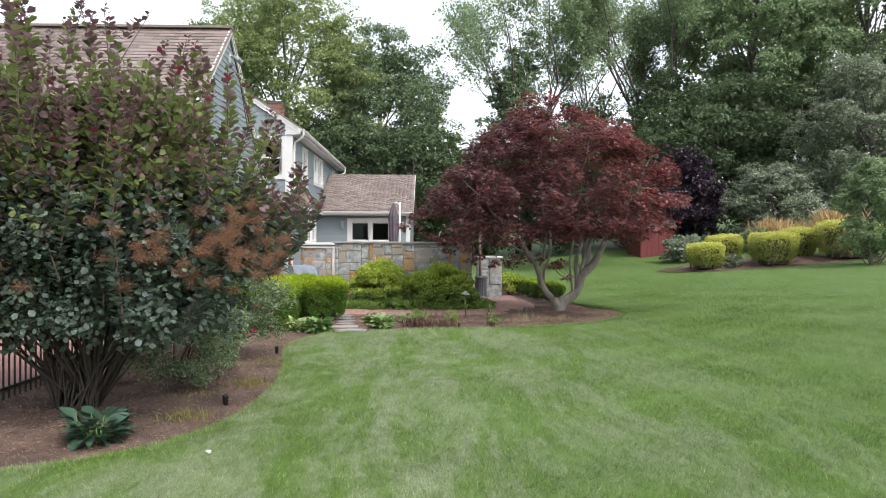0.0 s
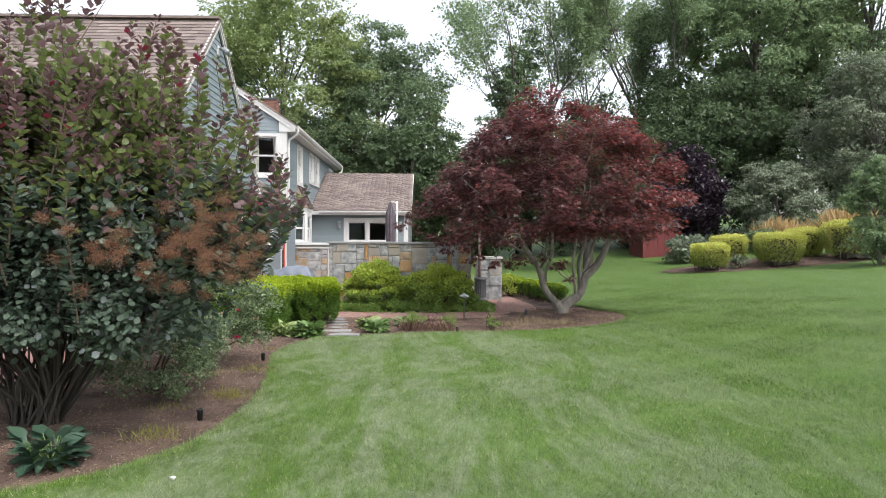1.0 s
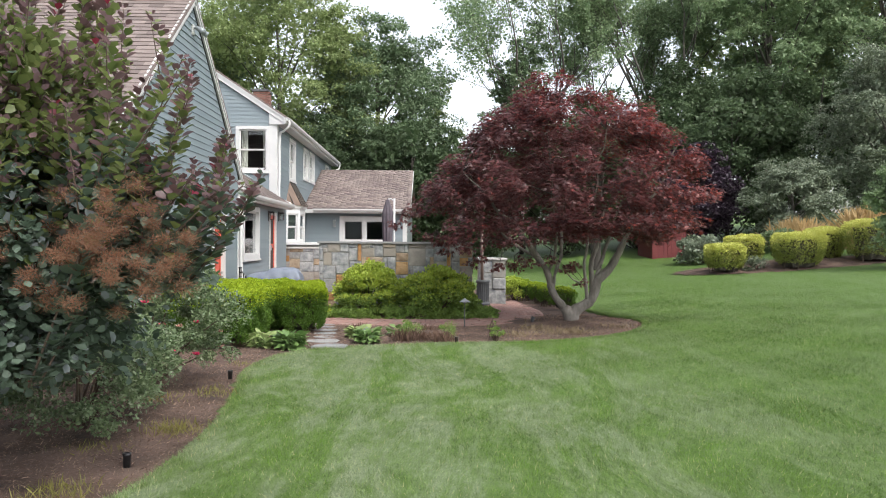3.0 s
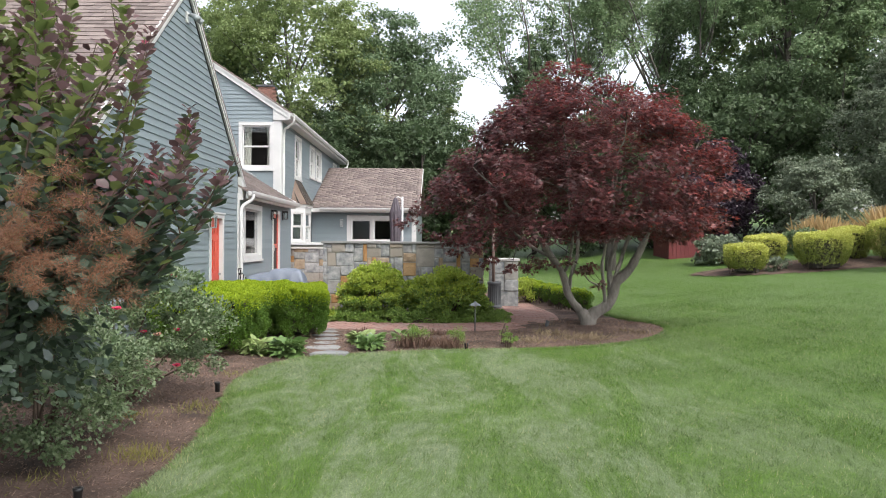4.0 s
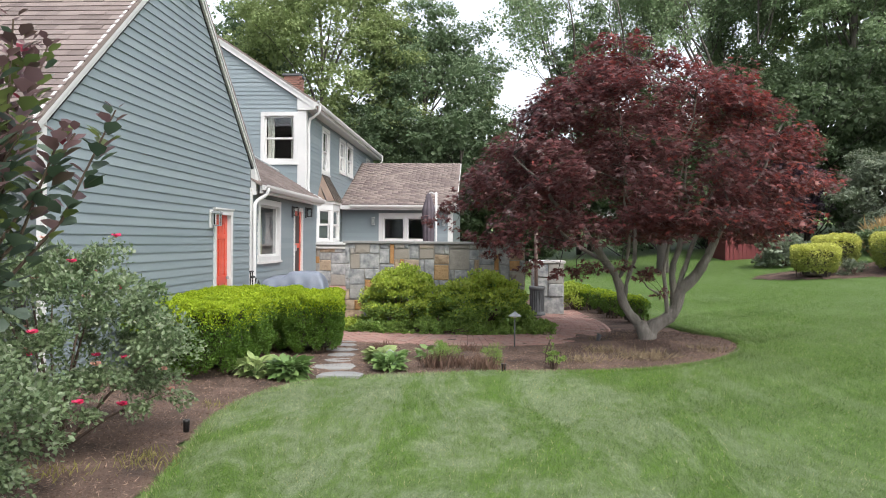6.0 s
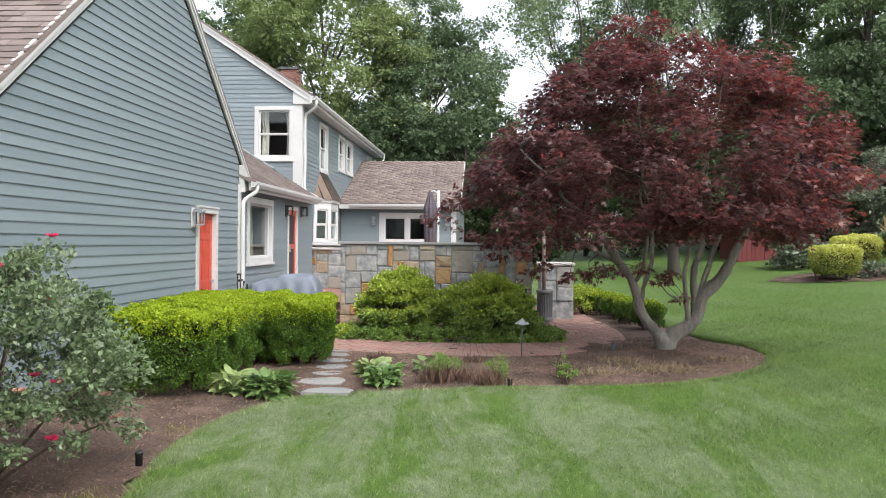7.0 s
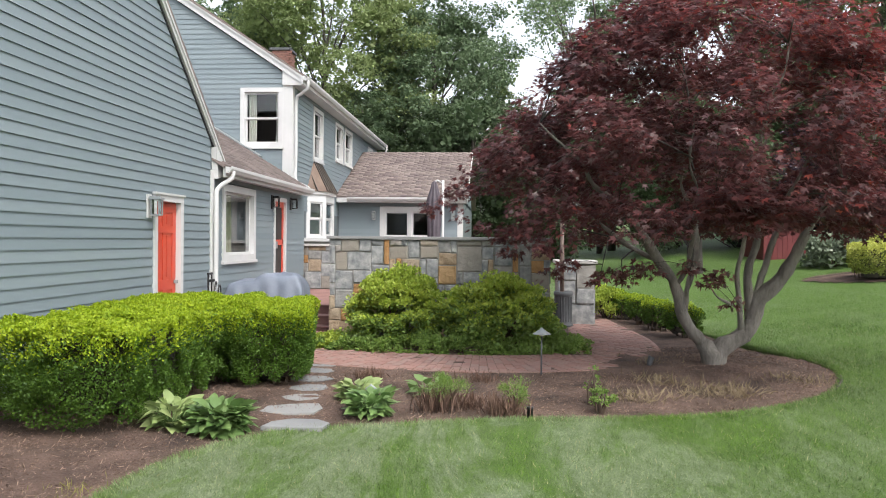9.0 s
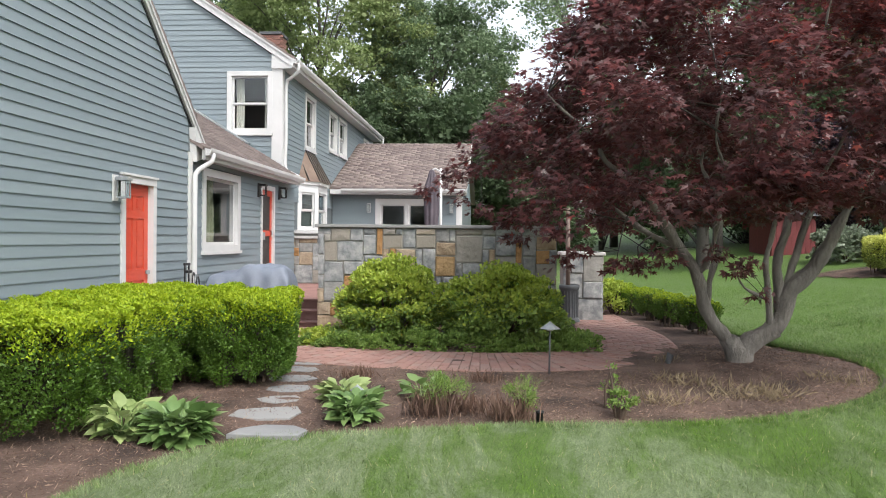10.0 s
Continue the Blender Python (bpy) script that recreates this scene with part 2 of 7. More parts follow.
def lawn_material(name, blade=False):
    """Mown grass: saturated green with silvery streaks along the mower's way, mottled clumps and fine grain."""
    mt = bpy.data.materials.new(name)
    mt.use_nodes = True
    nodes, links, shader = mt.node_tree.nodes, mt.node_tree.links, mt.node_tree.nodes["Principled BSDF"]
    streak = node(mt, "ShaderNodeTexNoise", Scale=1.0, Detail=10.0, Roughness=0.78, Distortion=0.8)
    links.new(coords(mt, (1.0, 0.24, 0.5)), streak.inputs["Vector"])
    broad = noise_of(mt, 0.33, 3.0, (1, 0.6, 1))
    blotch = node(mt, "ShaderNodeTexNoise", Scale=1.7, Detail=10.0, Roughness=0.82, Distortion=0.6)
    links.new(coords(mt, (1, 0.55, 1)), blotch.inputs["Vector"])
    clump = noise_of(mt, 9.0, 5.0, (1, 0.5, 1), 0.7)
    fine = noise_of(mt, 60.0, 4.0, (1, 0.4, 1), 0.75)
    colour = mix_colour(mt, ramp(mt, streak.outputs[0], 0.45, 0.55), (0.068, 0.13, 0.01), (0.165, 0.205, 0.105))
    colour = mix_colour(mt, ramp(mt, broad, 0.48, 0.66), colour, mix_colour(mt, 0.4, colour, (0.18, 0.23, 0.125)))
    colour = mix_colour(mt, ramp(mt, blotch.outputs[0], 0.52, 0.68), colour, mix_colour(mt, 0.8, colour, (0.25, 0.292, 0.19)))
    colour = mix_colour(mt, ramp(mt, blotch.outputs[0], 0.49, 0.4), colour, mix_colour(mt, 0.75, colour, (0.066, 0.138, 0.005)))
    place = nodes.new("ShaderNodeSeparateXYZ")
    links.new(coords(mt), place.inputs[0])
    colour = mix_colour(mt, ramp(mt, place.outputs[0], 0.5, 5.5), colour, mix_colour(mt, 0.75, colour, (0.056, 0.118, 0.004)))
    colour = mix_colour(mt, ramp(mt, clump, 0.36, 0.6), mix_colour(mt, 0.4, colour, (0.03, 0.07, 0.003)), colour)
    colour = mix_colour(mt, ramp(mt, fine, 0.42, 0.62), mix_colour(mt, 0.4, colour, (0.025, 0.055, 0.003)), colour)
    shader.inputs["Roughness"].default_value = 0.85
    if blade:
        each = vary(mt, "island")
        tone = nodes.new("ShaderNodeHueSaturation")
        value = nodes.new("ShaderNodeMapRange")
        value.inputs[3].default_value, value.inputs[4].default_value = 0.7, 1.75
        links.new(each, value.inputs[0])
        links.new(value.outputs[0], tone.inputs["Value"])
        links.new(colour, tone.inputs["Color"])
        colour = mix_colour(mt, ramp(mt, each, 0.94, 0.96), tone.outputs[0], (0.26, 0.27, 0.13))
        geo, lift, even = nodes.new("ShaderNodeNewGeometry"), nodes.new("ShaderNodeVectorMath"), nodes.new("ShaderNodeVectorMath")
        lift.operation, even.operation = "MULTIPLY_ADD", "NORMALIZE"
        lift.inputs[1].default_value, lift.inputs[2].default_value = (0.5, 0.5, 0.5), (0, 0, 0.75)
        links.new(geo.outputs["Normal"], lift.inputs[0])
        links.new(lift.outputs[0], even.inputs[0])
        links.new(even.outputs[0], shader.inputs["Normal"])
    else:
        b = node(mt, "ShaderNodeBump", Strength=0.8, Distance=0.03)
        links.new(fine, b.inputs["Height"])
        links.new(b.outputs[0], shader.inputs["Normal"])
    links.new(colour, shader.inputs["Base Color"])
    return mt


M["mulch"], M["lawn"], M["lawn_blade"] = mulch_material(), lawn_material("lawn"), lawn_material("lawn_blade", True)


# ---- building helpers ----
rng = np.random.default_rng(7)


def thing(name, at, label, category, group="", kind=""):
    ob = new(name)
    ob.location = at
    ob.empty_display_size = 0.2
    return tagged(ob, label, category, group, kind)


def hang(ob, parent):
    """Puts a mesh built in world coordinates under a thing or a part."""
    ob.parent = parent
    if parent.type == "EMPTY":
        ob.matrix_parent_inverse = Matrix.Translation(-Vector(parent.location))
    return ob


def finish(name, bm, material, parent=None, label="", smooth=False):
    data = bpy.data.meshes.new(name)
    bm.to_mesh(data)
    bm.free()
    data.materials.append(M[material])
    if smooth:
        data.shade_smooth()
    ob = new(name, data)
    if parent:
        hang(ob, parent)
    return tagged(ob, label)


part = finish


def raw(name, verts, faces, material, parent=None, label="", smooth=False):
    """A large mesh of triangles from arrays."""
    verts, faces = np.asarray(verts, dtype=np.float32), np.asarray(faces, dtype=np.int32)
    data = bpy.data.meshes.new(name)
    data.vertices.add(len(verts))
    data.vertices.foreach_set("co", verts.ravel())
    k = faces.shape[1]
    data.loops.add(faces.size)
    data.loops.foreach_set("vertex_index", faces.ravel())
    data.polygons.add(len(faces))
    data.polygons.foreach_set("loop_start", np.arange(0, faces.size, k, dtype=np.int32))
    data.polygons.foreach_set("loop_total", np.full(len(faces), k, dtype=np.int32))
    data.materials.append(M[material])
    data.update(calc_edges=True)
    if smooth:
        data.shade_smooth()
    ob = new(name, data)
    if parent:
        hang(ob, parent)
    return tagged(ob, label)


def hexa(bm, corners):
    """A solid with eight corners: four below, four above, in the same turn."""
    v = [bm.verts.new(c) for c in corners]
    for f in ((3, 2, 1, 0), (4, 5, 6, 7), (0, 1, 5, 4), (1, 2, 6, 5), (2, 3, 7, 6), (3, 0, 4, 7)):
        bm.faces.new([v[i] for i in f])
    return v


def slab(bm, x0, x1, y0, y1, z0, z1, bevel=0.0):
    v = hexa(bm, [(x0, y0, z0), (x1, y0, z0), (x1, y1, z0), (x0, y1, z0), (x0, y0, z1), (x1, y0, z1), (x1, y1, z1), (x0, y1, z1)])
    if bevel:
        edges = list({e for p in v for e in p.link_edges})
        bmesh.ops.bevel(bm, geom=edges, offset=bevel, segments=1, affect="EDGES")


def block(name, x0, x1, y0, y1, z0, z1, material, parent=None, bevel=0.0, label=""):
    bm = bmesh.new()
    slab(bm, x0, x1, y0, y1, z0, z1, bevel)
    return finish(name, bm, material, parent, label)


def tube(bm, points, radii, n=6):
    """A tapered tube along points."""
    points = [Vector(p) for p in points]
    rings = []
    for i, p in enumerate(points):
        way = (points[min(i + 1, len(points) - 1)] - points[max(i - 1, 0)]).normalized()
        side = way.orthogonal().normalized()
        if i and rings:
            side = (last - way * last.dot(way)).normalized()
        last = side
        other = way.cross(side)
        r = radii[i]
        rings.append([bm.verts.new(p + (side * math.cos(a) + other * math.sin(a)) * r) for a in (2 * math.pi * k / n for k in range(n))])
    for a, b in zip(rings, rings[1:]):
        for k in range(n):
            bm.faces.new((a[k], a[(k + 1) % n], b[(k + 1) % n], b[k]))
    bm.faces.new(rings[0][::-1])
    bm.faces.new(rings[-1])


def lathe(bm, profile, centre, n=20):
    rings = []
    for r, z in profile:
        rings.append([bm.verts.new((centre[0] + r * math.cos(a), centre[1] + r * math.sin(a), centre[2] + z)) for a in (2 * math.pi * k / n for k in range(n))])
    for a, b in zip(rings, rings[1:]):
        for k in range(n):
            bm.faces.new((a[k], a[(k + 1) % n], b[(k + 1) % n], b[k]))
    bm.faces.new(rings[0][::-1])
    bm.faces.new(rings[-1])


def smooth_line(points, step=0.25, closed=False):
    """A smooth line through control points, in even steps."""
    P = [np.array(p, dtype=float) for p in points]
    n = len(P)
    out = []
    for i in range(n if closed else n - 1):
        p0, p1, p2, p3 = (P[(i - 1) % n], P[i], P[(i + 1) % n], P[(i + 2) % n]) if closed else (P[max(i - 1, 0)], P[i], P[i + 1], P[min(i + 2, n - 1)])
        m = max(2, int(np.linalg.norm(p2 - p1) / step))
        for k in range(m):
            t = k / m
            out.append(0.5 * (2 * p1 + (p2 - p0) * t + (2 * p0 - 5 * p1 + 4 * p2 - p3) * t * t + (3 * p1 - p0 - 3 * p2 + p3) * t ** 3))
    if not closed:
        out.append(P[-1])
    return np.array(out)


def inside(poly, x, y):
    """Which of the points lie inside the closed line."""
    x, y = np.asarray(x), np.asarray(y)
    hit = np.zeros(x.shape, bool)
    px, py = poly[:, 0], poly[:, 1]
    j = len(poly) - 1
    for i in range(len(poly)):
        cross = (py[i] > y) != (py[j] > y)
        with np.errstate(divide="ignore", invalid="ignore"):
            at = (px[j] - px[i]) * (y - py[i]) / (py[j] - py[i]) + px[i]
        hit ^= cross & (x < at)
        j = i
    return hit


def unit(v):
    return v / np.maximum(np.linalg.norm(v, axis=-1, keepdims=True), 1e-9)


# leaf shapes: across, along, out of the leaf
LEAF = (np.array([(0, 0, 0), (0.3, 0.45, 0.07), (0, 1, -0.05), (-0.3, 0.45, 0.07)]), np.array([(0, 1, 2), (0, 2, 3)]))
ROUND = (np.array([(0, 0, 0), (0.27, 0.36, 0.06), (0.29, 0.78, 0.05), (0, 1.0, -0.04), (-0.29, 0.78, 0.05), (-0.27, 0.36, 0.06)]), np.array([(0, 1, 2), (0, 2, 3), (0, 3, 4), (0, 4, 5)]))
OVAL = (np.array([(0, 0, 0), (0.3, 0.28, 0.08), (0.4, 0.68, 0.06), (0, 1.0, -0.04), (-0.4, 0.68, 0.06), (-0.3, 0.28, 0.08)]), np.array([(0, 1, 2), (0, 2, 3), (0, 3, 4), (0, 4, 5)]))
BLADE = (np.array([(-0.06, 0, 0), (0.06, 0, 0), (0.03, 0.6, 0.08), (0, 1, 0.25)]), np.array([(0, 1, 2), (0, 2, 3)]))
THIN = (np.array([(-0.018, 0, 0), (0.018, 0, 0), (0.01, 0.6, 0.08), (0, 1, 0.25)]), np.array([(0, 1, 2), (0, 2, 3)]))
GRASS = (np.array([(-0.055, 0, 0), (0.055, 0, 0), (0, 1, 0.2)]), np.array([(0, 1, 2)]))
QUAD = (np.array([(-0.34, 0.3, 0.06), (0.02, -0.02, -0.04), (0.36, 0.45, 0.08), (-0.03, 1.0, -0.08)]), np.array([(0, 1, 2), (0, 2, 3)]))
CARD = (np.array([(-0.45, 0.05, 0.05), (0.1, -0.05, -0.05), (0.5, 0.4, 0.08), (0.1, 1.0, -0.06), (-0.4, 0.7, 0.1)]), np.array([(0, 1, 2), (0, 2, 3), (0, 3, 4)]))


def star_leaf():
    """A maple leaf with five pointed lobes."""
    v = [(0, 0.12, 0)]
    for k, (a, r) in enumerate(((-100, 0.5), (-72, 0.3), (-45, 0.8), (-21, 0.38), (0, 1.0), (21, 0.38), (45, 0.8), (72, 0.3), (100, 0.5))):
        v.append((math.sin(radians(a)) * r, 0.12 + math.cos(radians(a)) * r, -0.12 * r * r))
    return np.array(v), np.array([(0, i + 1, i) for i in range(1, 9)])


STAR = star_leaf()


def leaves(name, shape, at, along, normal, size, material, parent, label=""):
    """One mesh of many leaves: where each springs from, its way, its face and its length."""
    tv, tf = shape
    at, along, normal = np.asarray(at, float), unit(np.asarray(along, float)), np.asarray(normal, float)
    side = unit(np.cross(along, normal))
    out = np.cross(side, along)
    size = np.broadcast_to(np.asarray(size, float), (len(at),))[:, None, None]
    verts = at[:, None] + size * (tv[None, :, 0:1] * side[:, None] + tv[None, :, 1:2] * along[:, None] + tv[None, :, 2:3] * out[:, None])
    faces = tf[None] + (np.arange(len(at)) * len(tv))[:, None, None]
    return raw(name, verts.reshape(-1, 3), faces.reshape(-1, 3), material, parent, label)


def ball(n, radius=(1, 1, 1), shell=0.0):
    d = unit(rng.normal(size=(n, 3)))
    r = (shell + (1 - shell) * rng.random((n, 1))) ** (1 / 2)
    return d * r * np.asarray(radius)


def height(x, y):
    """The lie of the ground: level round the house, rising to the right and towards the woods."""
    soft = lambda v, k: np.logaddexp(0, v * k) / k
    return 0.085 * soft(np.asarray(x, float) - 5.2, 0.9) + 0.055 * soft(np.asarray(y, float) - 32, 0.35) - 0.045 * soft(np.asarray(x, float) - 26, 0.5) - 0.03 * soft(np.asarray(y, float) - 55, 0.3)


# ---- ground ----
def ground_sheet():
    xs = np.unique(np.round(np.concatenate([np.arange(-400, -20, 20), np.arange(-20, -6, 2), np.arange(-6, 24, 0.6), np.arange(24, 60, 3), np.arange(60, 420, 20)]), 3))
    ys = np.unique(np.round(np.concatenate([np.arange(-200, -10, 20), np.arange(-10, 40, 0.6), np.arange(40, 80, 2), np.arange(80, 500, 20)]), 3))
    X, Y = np.meshgrid(xs, ys)
    Z = height(X, Y) + 0.012 * np.sin(X * 1.7 + 0.4 * Y) * np.cos(Y * 1.3) * (X > 5.8)
    nx, ny = len(xs), len(ys)
    i = (np.arange(ny - 1)[:, None] * nx + np.arange(nx - 1)[None]).ravel()
    ob = raw("ground", np.stack([X, Y, Z], -1).reshape(-1, 3), np.stack([i, i + 1, i + nx + 1, i + nx], -1), "lawn", smooth=True)
    return tagged(ob, "mown green lawn with pale mowing streaks, rising gently to one side", "lawn", kind="structure")


ground_sheet()

# the cut edge between lawn and planting bed
EDGE = smooth_line([(-7.44, 4.00), (-4.25, 4.70), (-2.77, 5.30), (-2.12, 6.08), (-1.85, 7.16), (-1.83, 8.53), (-2.02, 10.10), (-2.27, 11.48), (-2.23, 12.57), (-1.95, 13.37),
                    (-1.47, 13.88), (-0.59, 14.20), (0.49, 14.53), (1.87, 14.72), (3.06, 15.15), (4.15, 16.04), (4.81, 17.28), (4.88, 18.41), (4.47, 19.42), (4.27, 21.16), (3.98, 23.54), (3.58, 26.55), (2.98, 27.68)], 0.2)
BED = np.array(list(EDGE) + [(2.4, 29), (-4.6, 29), (-8, 29)])


def bed_sheet():
    """Mulch, mounded a little, over the whole bed; its rim follows the cut edge of the lawn."""
    x, y = np.meshgrid(np.arange(-8, 5.2, 0.12), np.arange(4, 29, 0.12))
    n = x.shape
    dist = np.full(n, 9.0)
    for p in EDGE[::2]:
        dist = np.minimum(dist, np.hypot(x - p[0], y - p[1]))
    within = inside(BED, x, y)
    keep = within | (dist < 0.2)
    beyond = np.where(within, 0, dist)
    dist = np.where(within, dist, 0)
    bumps = np.array([[noise.noise((a * 3, b * 3, 0)) for a in x[0]] for b in y[:, 0]])
    z = 0.02 + 0.045 * np.minimum(dist / 0.8, 1) + 0.016 * bumps * np.minimum(dist / 0.2, 1) - 0.35 * beyond
    near = np.hypot(x - 3.36, y - 17.64)
    z += 0.09 * np.exp(-(near / 0.9) ** 2) + np.maximum(0, height(x, y) - 0.012)
    index = np.full(n, -1)
    index[keep] = np.arange(keep.sum())
    q = np.stack([index[:-1, :-1], index[:-1, 1:], index[1:, 1:], index[1:, :-1]], -1).reshape(-1, 4)
    q = q[(q >= 0).all(1)]
    ob = raw("planting_bed", np.stack([x[keep], y[keep], z[keep]], -1), q, "mulch", smooth=True)
    return tagged(ob, "brown bark mulch in a curved planting bed", "mulch bed", kind="structure")


bed_sheet()


def turf_edge():
    """The lip of turf where the lawn was cut back from the bed, a spade's cut high."""
    t = unit(np.gradient(EDGE, axis=0))
    out = np.stack([t[:, 1], -t[:, 0]], -1)
    wob = np.array([noise.noise((p[0] * 4, p[1] * 4, 3)) for p in EDGE])
    low = np.where((EDGE[:, 0] > 3.6) & (EDGE[:, 1] > 16.2), 0.25, 1.0)
    rows = []
    for o, z in ((-0.03, -0.01), (0.0, 0.024), (0.05, 0.03), (0.25, 0.022), (0.7, -0.006)):
        p = EDGE + out * (o + (0.03 * wob if o < 0.1 else 0 * wob))[:, None]
        rows.append(np.concatenate([p, (height(p[:, 0], p[:, 1]) + z * np.where(z > 0, low, 1))[:, None]], 1))
    n = len(EDGE)
    faces = [(k * n + i, k * n + i + 1, (k + 1) * n + i + 1, (k + 1) * n + i) for k in range(4) for i in range(n - 1)]
    ob = raw("lawn_edge", np.concatenate(rows), np.array(faces), "lawn", smooth=True)
    return tagged(ob, "spade-cut turf edge of the lawn along the mulch", "lawn edge", kind="structure")


turf_edge()


def dark_rim():
    """A low dark strip along the turf at the round end of the bed."""
    line = EDGE[(EDGE[:, 0] > 3.9) & (EDGE[:, 1] > 16.0) & (EDGE[:, 1] < 17.5)]
    t = unit(np.gradient(line, axis=0))
    out = np.stack([t[:, 1], -t[:, 0]], -1)
    rise = 0.034 * np.sin(np.linspace(0.25, np.pi - 0.25, len(line)))
    rows = []
    for o, z in ((-0.04, -0.5), (-0.02, 0.3), (0.0, 0.9), (0.015, 0.9), (0.04, -0.5)):
        p = line + out * o
        rows.append(np.concatenate([p, (height(p[:, 0], p[:, 1]) + 0.03 + rise * z)[:, None]], 1))
    n = len(line)
    faces = [(k * n + i, k * n + i + 1, (k + 1) * n + i + 1, (k + 1) * n + i) for k in range(4) for i in range(n - 1)]
    return tagged(raw("dark_bed_rim", np.concatenate(rows), np.array(faces), "dark_bark", smooth=True), "low dark strip along the round end of the bed", "soil edge", kind="structure")


dark_rim()


# ---- walls, siding, openings ----
def to_world(axis, plane, a, out, z):
    """A point of a wall: along it, out of it, up."""
    return (plane + out, a, z) if axis == "x" else (a, plane - out, z)


def bar(bm, axis, plane, a0, a1, z0, z1, o0, o1):
    c = [to_world(axis, plane, a, o, z) for z in (z0, z1) for a, o in ((a0, o0), (a1, o0), (a1, o1), (a0, o1))]
    hexa(bm, c)


def wall_mesh(name, axis, plane, a0, a1, z0, z1, openings, parent, thick=0.2, material="sheathing", label=""):
    bm = bmesh.new()
    cuts = sorted({a0, a1, *(o[0] for o in openings), *(o[1] for o in openings)})
    for lo, hi in zip(cuts, cuts[1:]):
        z = z0
        holes = sorted((o[2], o[3]) for o in openings if o[0] <= lo and o[1] >= hi)
        for b, t in holes:
            if b > z:
                bar(bm, axis, plane, lo, hi, z, b, -thick, 0)
            z = t
        if z < z1:
            bar(bm, axis, plane, lo, hi, z, z1, -thick, 0)
    bmesh.ops.remove_doubles(bm, verts=bm.verts, dist=1e-4)
    bmesh.ops.recalc_face_normals(bm, faces=bm.faces)
    return finish(name, bm, material, parent, label)


def siding(parent, axis, plane, limits, z0, z1, openings, exposure=0.125):
    """Lapped boards, each one a piece, cut round the openings and along the roof."""
    z = z0
    while z < z1 - 0.02:
        top = min(z + exposure, z1)
        lo0, hi0 = limits(z)
        lo1, hi1 = limits(top)
        if hi0 - lo0 > 0.08:
            if hi1 < lo1:
                lo1 = hi1 = (lo1 + hi1) / 2
            mid = (z + top) / 2
            gaps = sorted((o[0], o[1]) for o in openings if o[2] < mid < o[3])
            a = lo0
            runs = []
            for g0, g1 in gaps:
                if g0 > a:
                    runs.append((a, g0))
                a = max(a, g1)
            if a < hi0:
                runs.append((a, hi0))
            for r0, r1 in runs:
                t0, t1 = (lo1 if r0 == lo0 else r0), (hi1 if r1 == hi0 else r1)
                bm = bmesh.new()
                c = [to_world(axis, plane, a, o, zz) for a, o, zz in ((r0, 0.001, z), (r1, 0.001, z), (r1, 0.025, z), (r0, 0.025, z),
                                                                        (t0, 0.001, top + 0.01), (t1, 0.001, top + 0.01), (t1, 0.009, top + 0.01), (t0, 0.009, top + 0.01))]
                hexa(bm, c)
                bmesh.ops.recalc_face_normals(bm, faces=bm.faces)
                finish("plank", bm, "siding", parent)
        z = top


def window(parent, axis, plane, a0, a1, z0, z1, style="double", casing=0.1, name="window"):
    """Casing, sill, sashes and panes set into an opening of the wall."""
    bm = bmesh.new()
    for p in ((a0, a1, z1 - casing, z1), (a0, a1, z0, z0 + casing), (a0, a0 + casing, z0 + casing, z1 - casing), (a1 - casing, a1, z0 + casing, z1 - casing)):
        bar(bm, axis, plane, *p, -0.12, 0.045)
    bmesh.ops.recalc_face_normals(bm, faces=bm.faces)
    w = finish(name, bm, "white", parent)
    bm = bmesh.new()
    bar(bm, axis, plane, a0 - 0.02, a1 + 0.02, z0 - 0.03, z0 + 0.02, 0.0, 0.075)
    bmesh.ops.recalc_face_normals(bm, faces=bm.faces)
    finish("sill", bm, "white", w)
    i0, i1, b, t = a0 + casing, a1 - casing, z0 + casing, z1 - casing
    fields = {"double": [(i0, i1, b, (b + t) / 2, -0.05), (i0, i1, (b + t) / 2 - 0.03, t, -0.02)], "single": [(i0, i1, b, t, -0.03)],
              "pair": [(i0, (i0 + i1) / 2 - 0.06, b, t, -0.03), ((i0 + i1) / 2 + 0.06, i1, b, t, -0.03)]}[style]
    if style == "pair":
        bm = bmesh.new()
        bar(bm, axis, plane, (i0 + i1) / 2 - 0.06, (i0 + i1) / 2 + 0.06, b, t, -0.1, 0.03)
        bmesh.ops.recalc_face_normals(bm, faces=bm.faces)
        finish("mullion", bm, "white", w)
    for f0, f1, g0, g1, o in fields:
        bm = bmesh.new()
        s = 0.045
        for p in ((f0, f1, g1 - s, g1), (f0, f1, g0, g0 + s), (f0, f0 + s, g0 + s, g1 - s), (f1 - s, f1, g0 + s, g1 - s)):
            bar(bm, axis, plane, *p, o - 0.03, o)
        bmesh.ops.recalc_face_normals(bm, faces=bm.faces)
        sash = finish("sash", bm, "white", w)
        bm = bmesh.new()
        bar(bm, axis, plane, f0 + s, f1 - s, g0 + s, g1 - s, o - 0.018, o - 0.012)
        bmesh.ops.recalc_face_normals(bm, faces=bm.faces)
        pane = finish("pane", bm, "glass", w)
        pane.visible_shadow = False
    return w


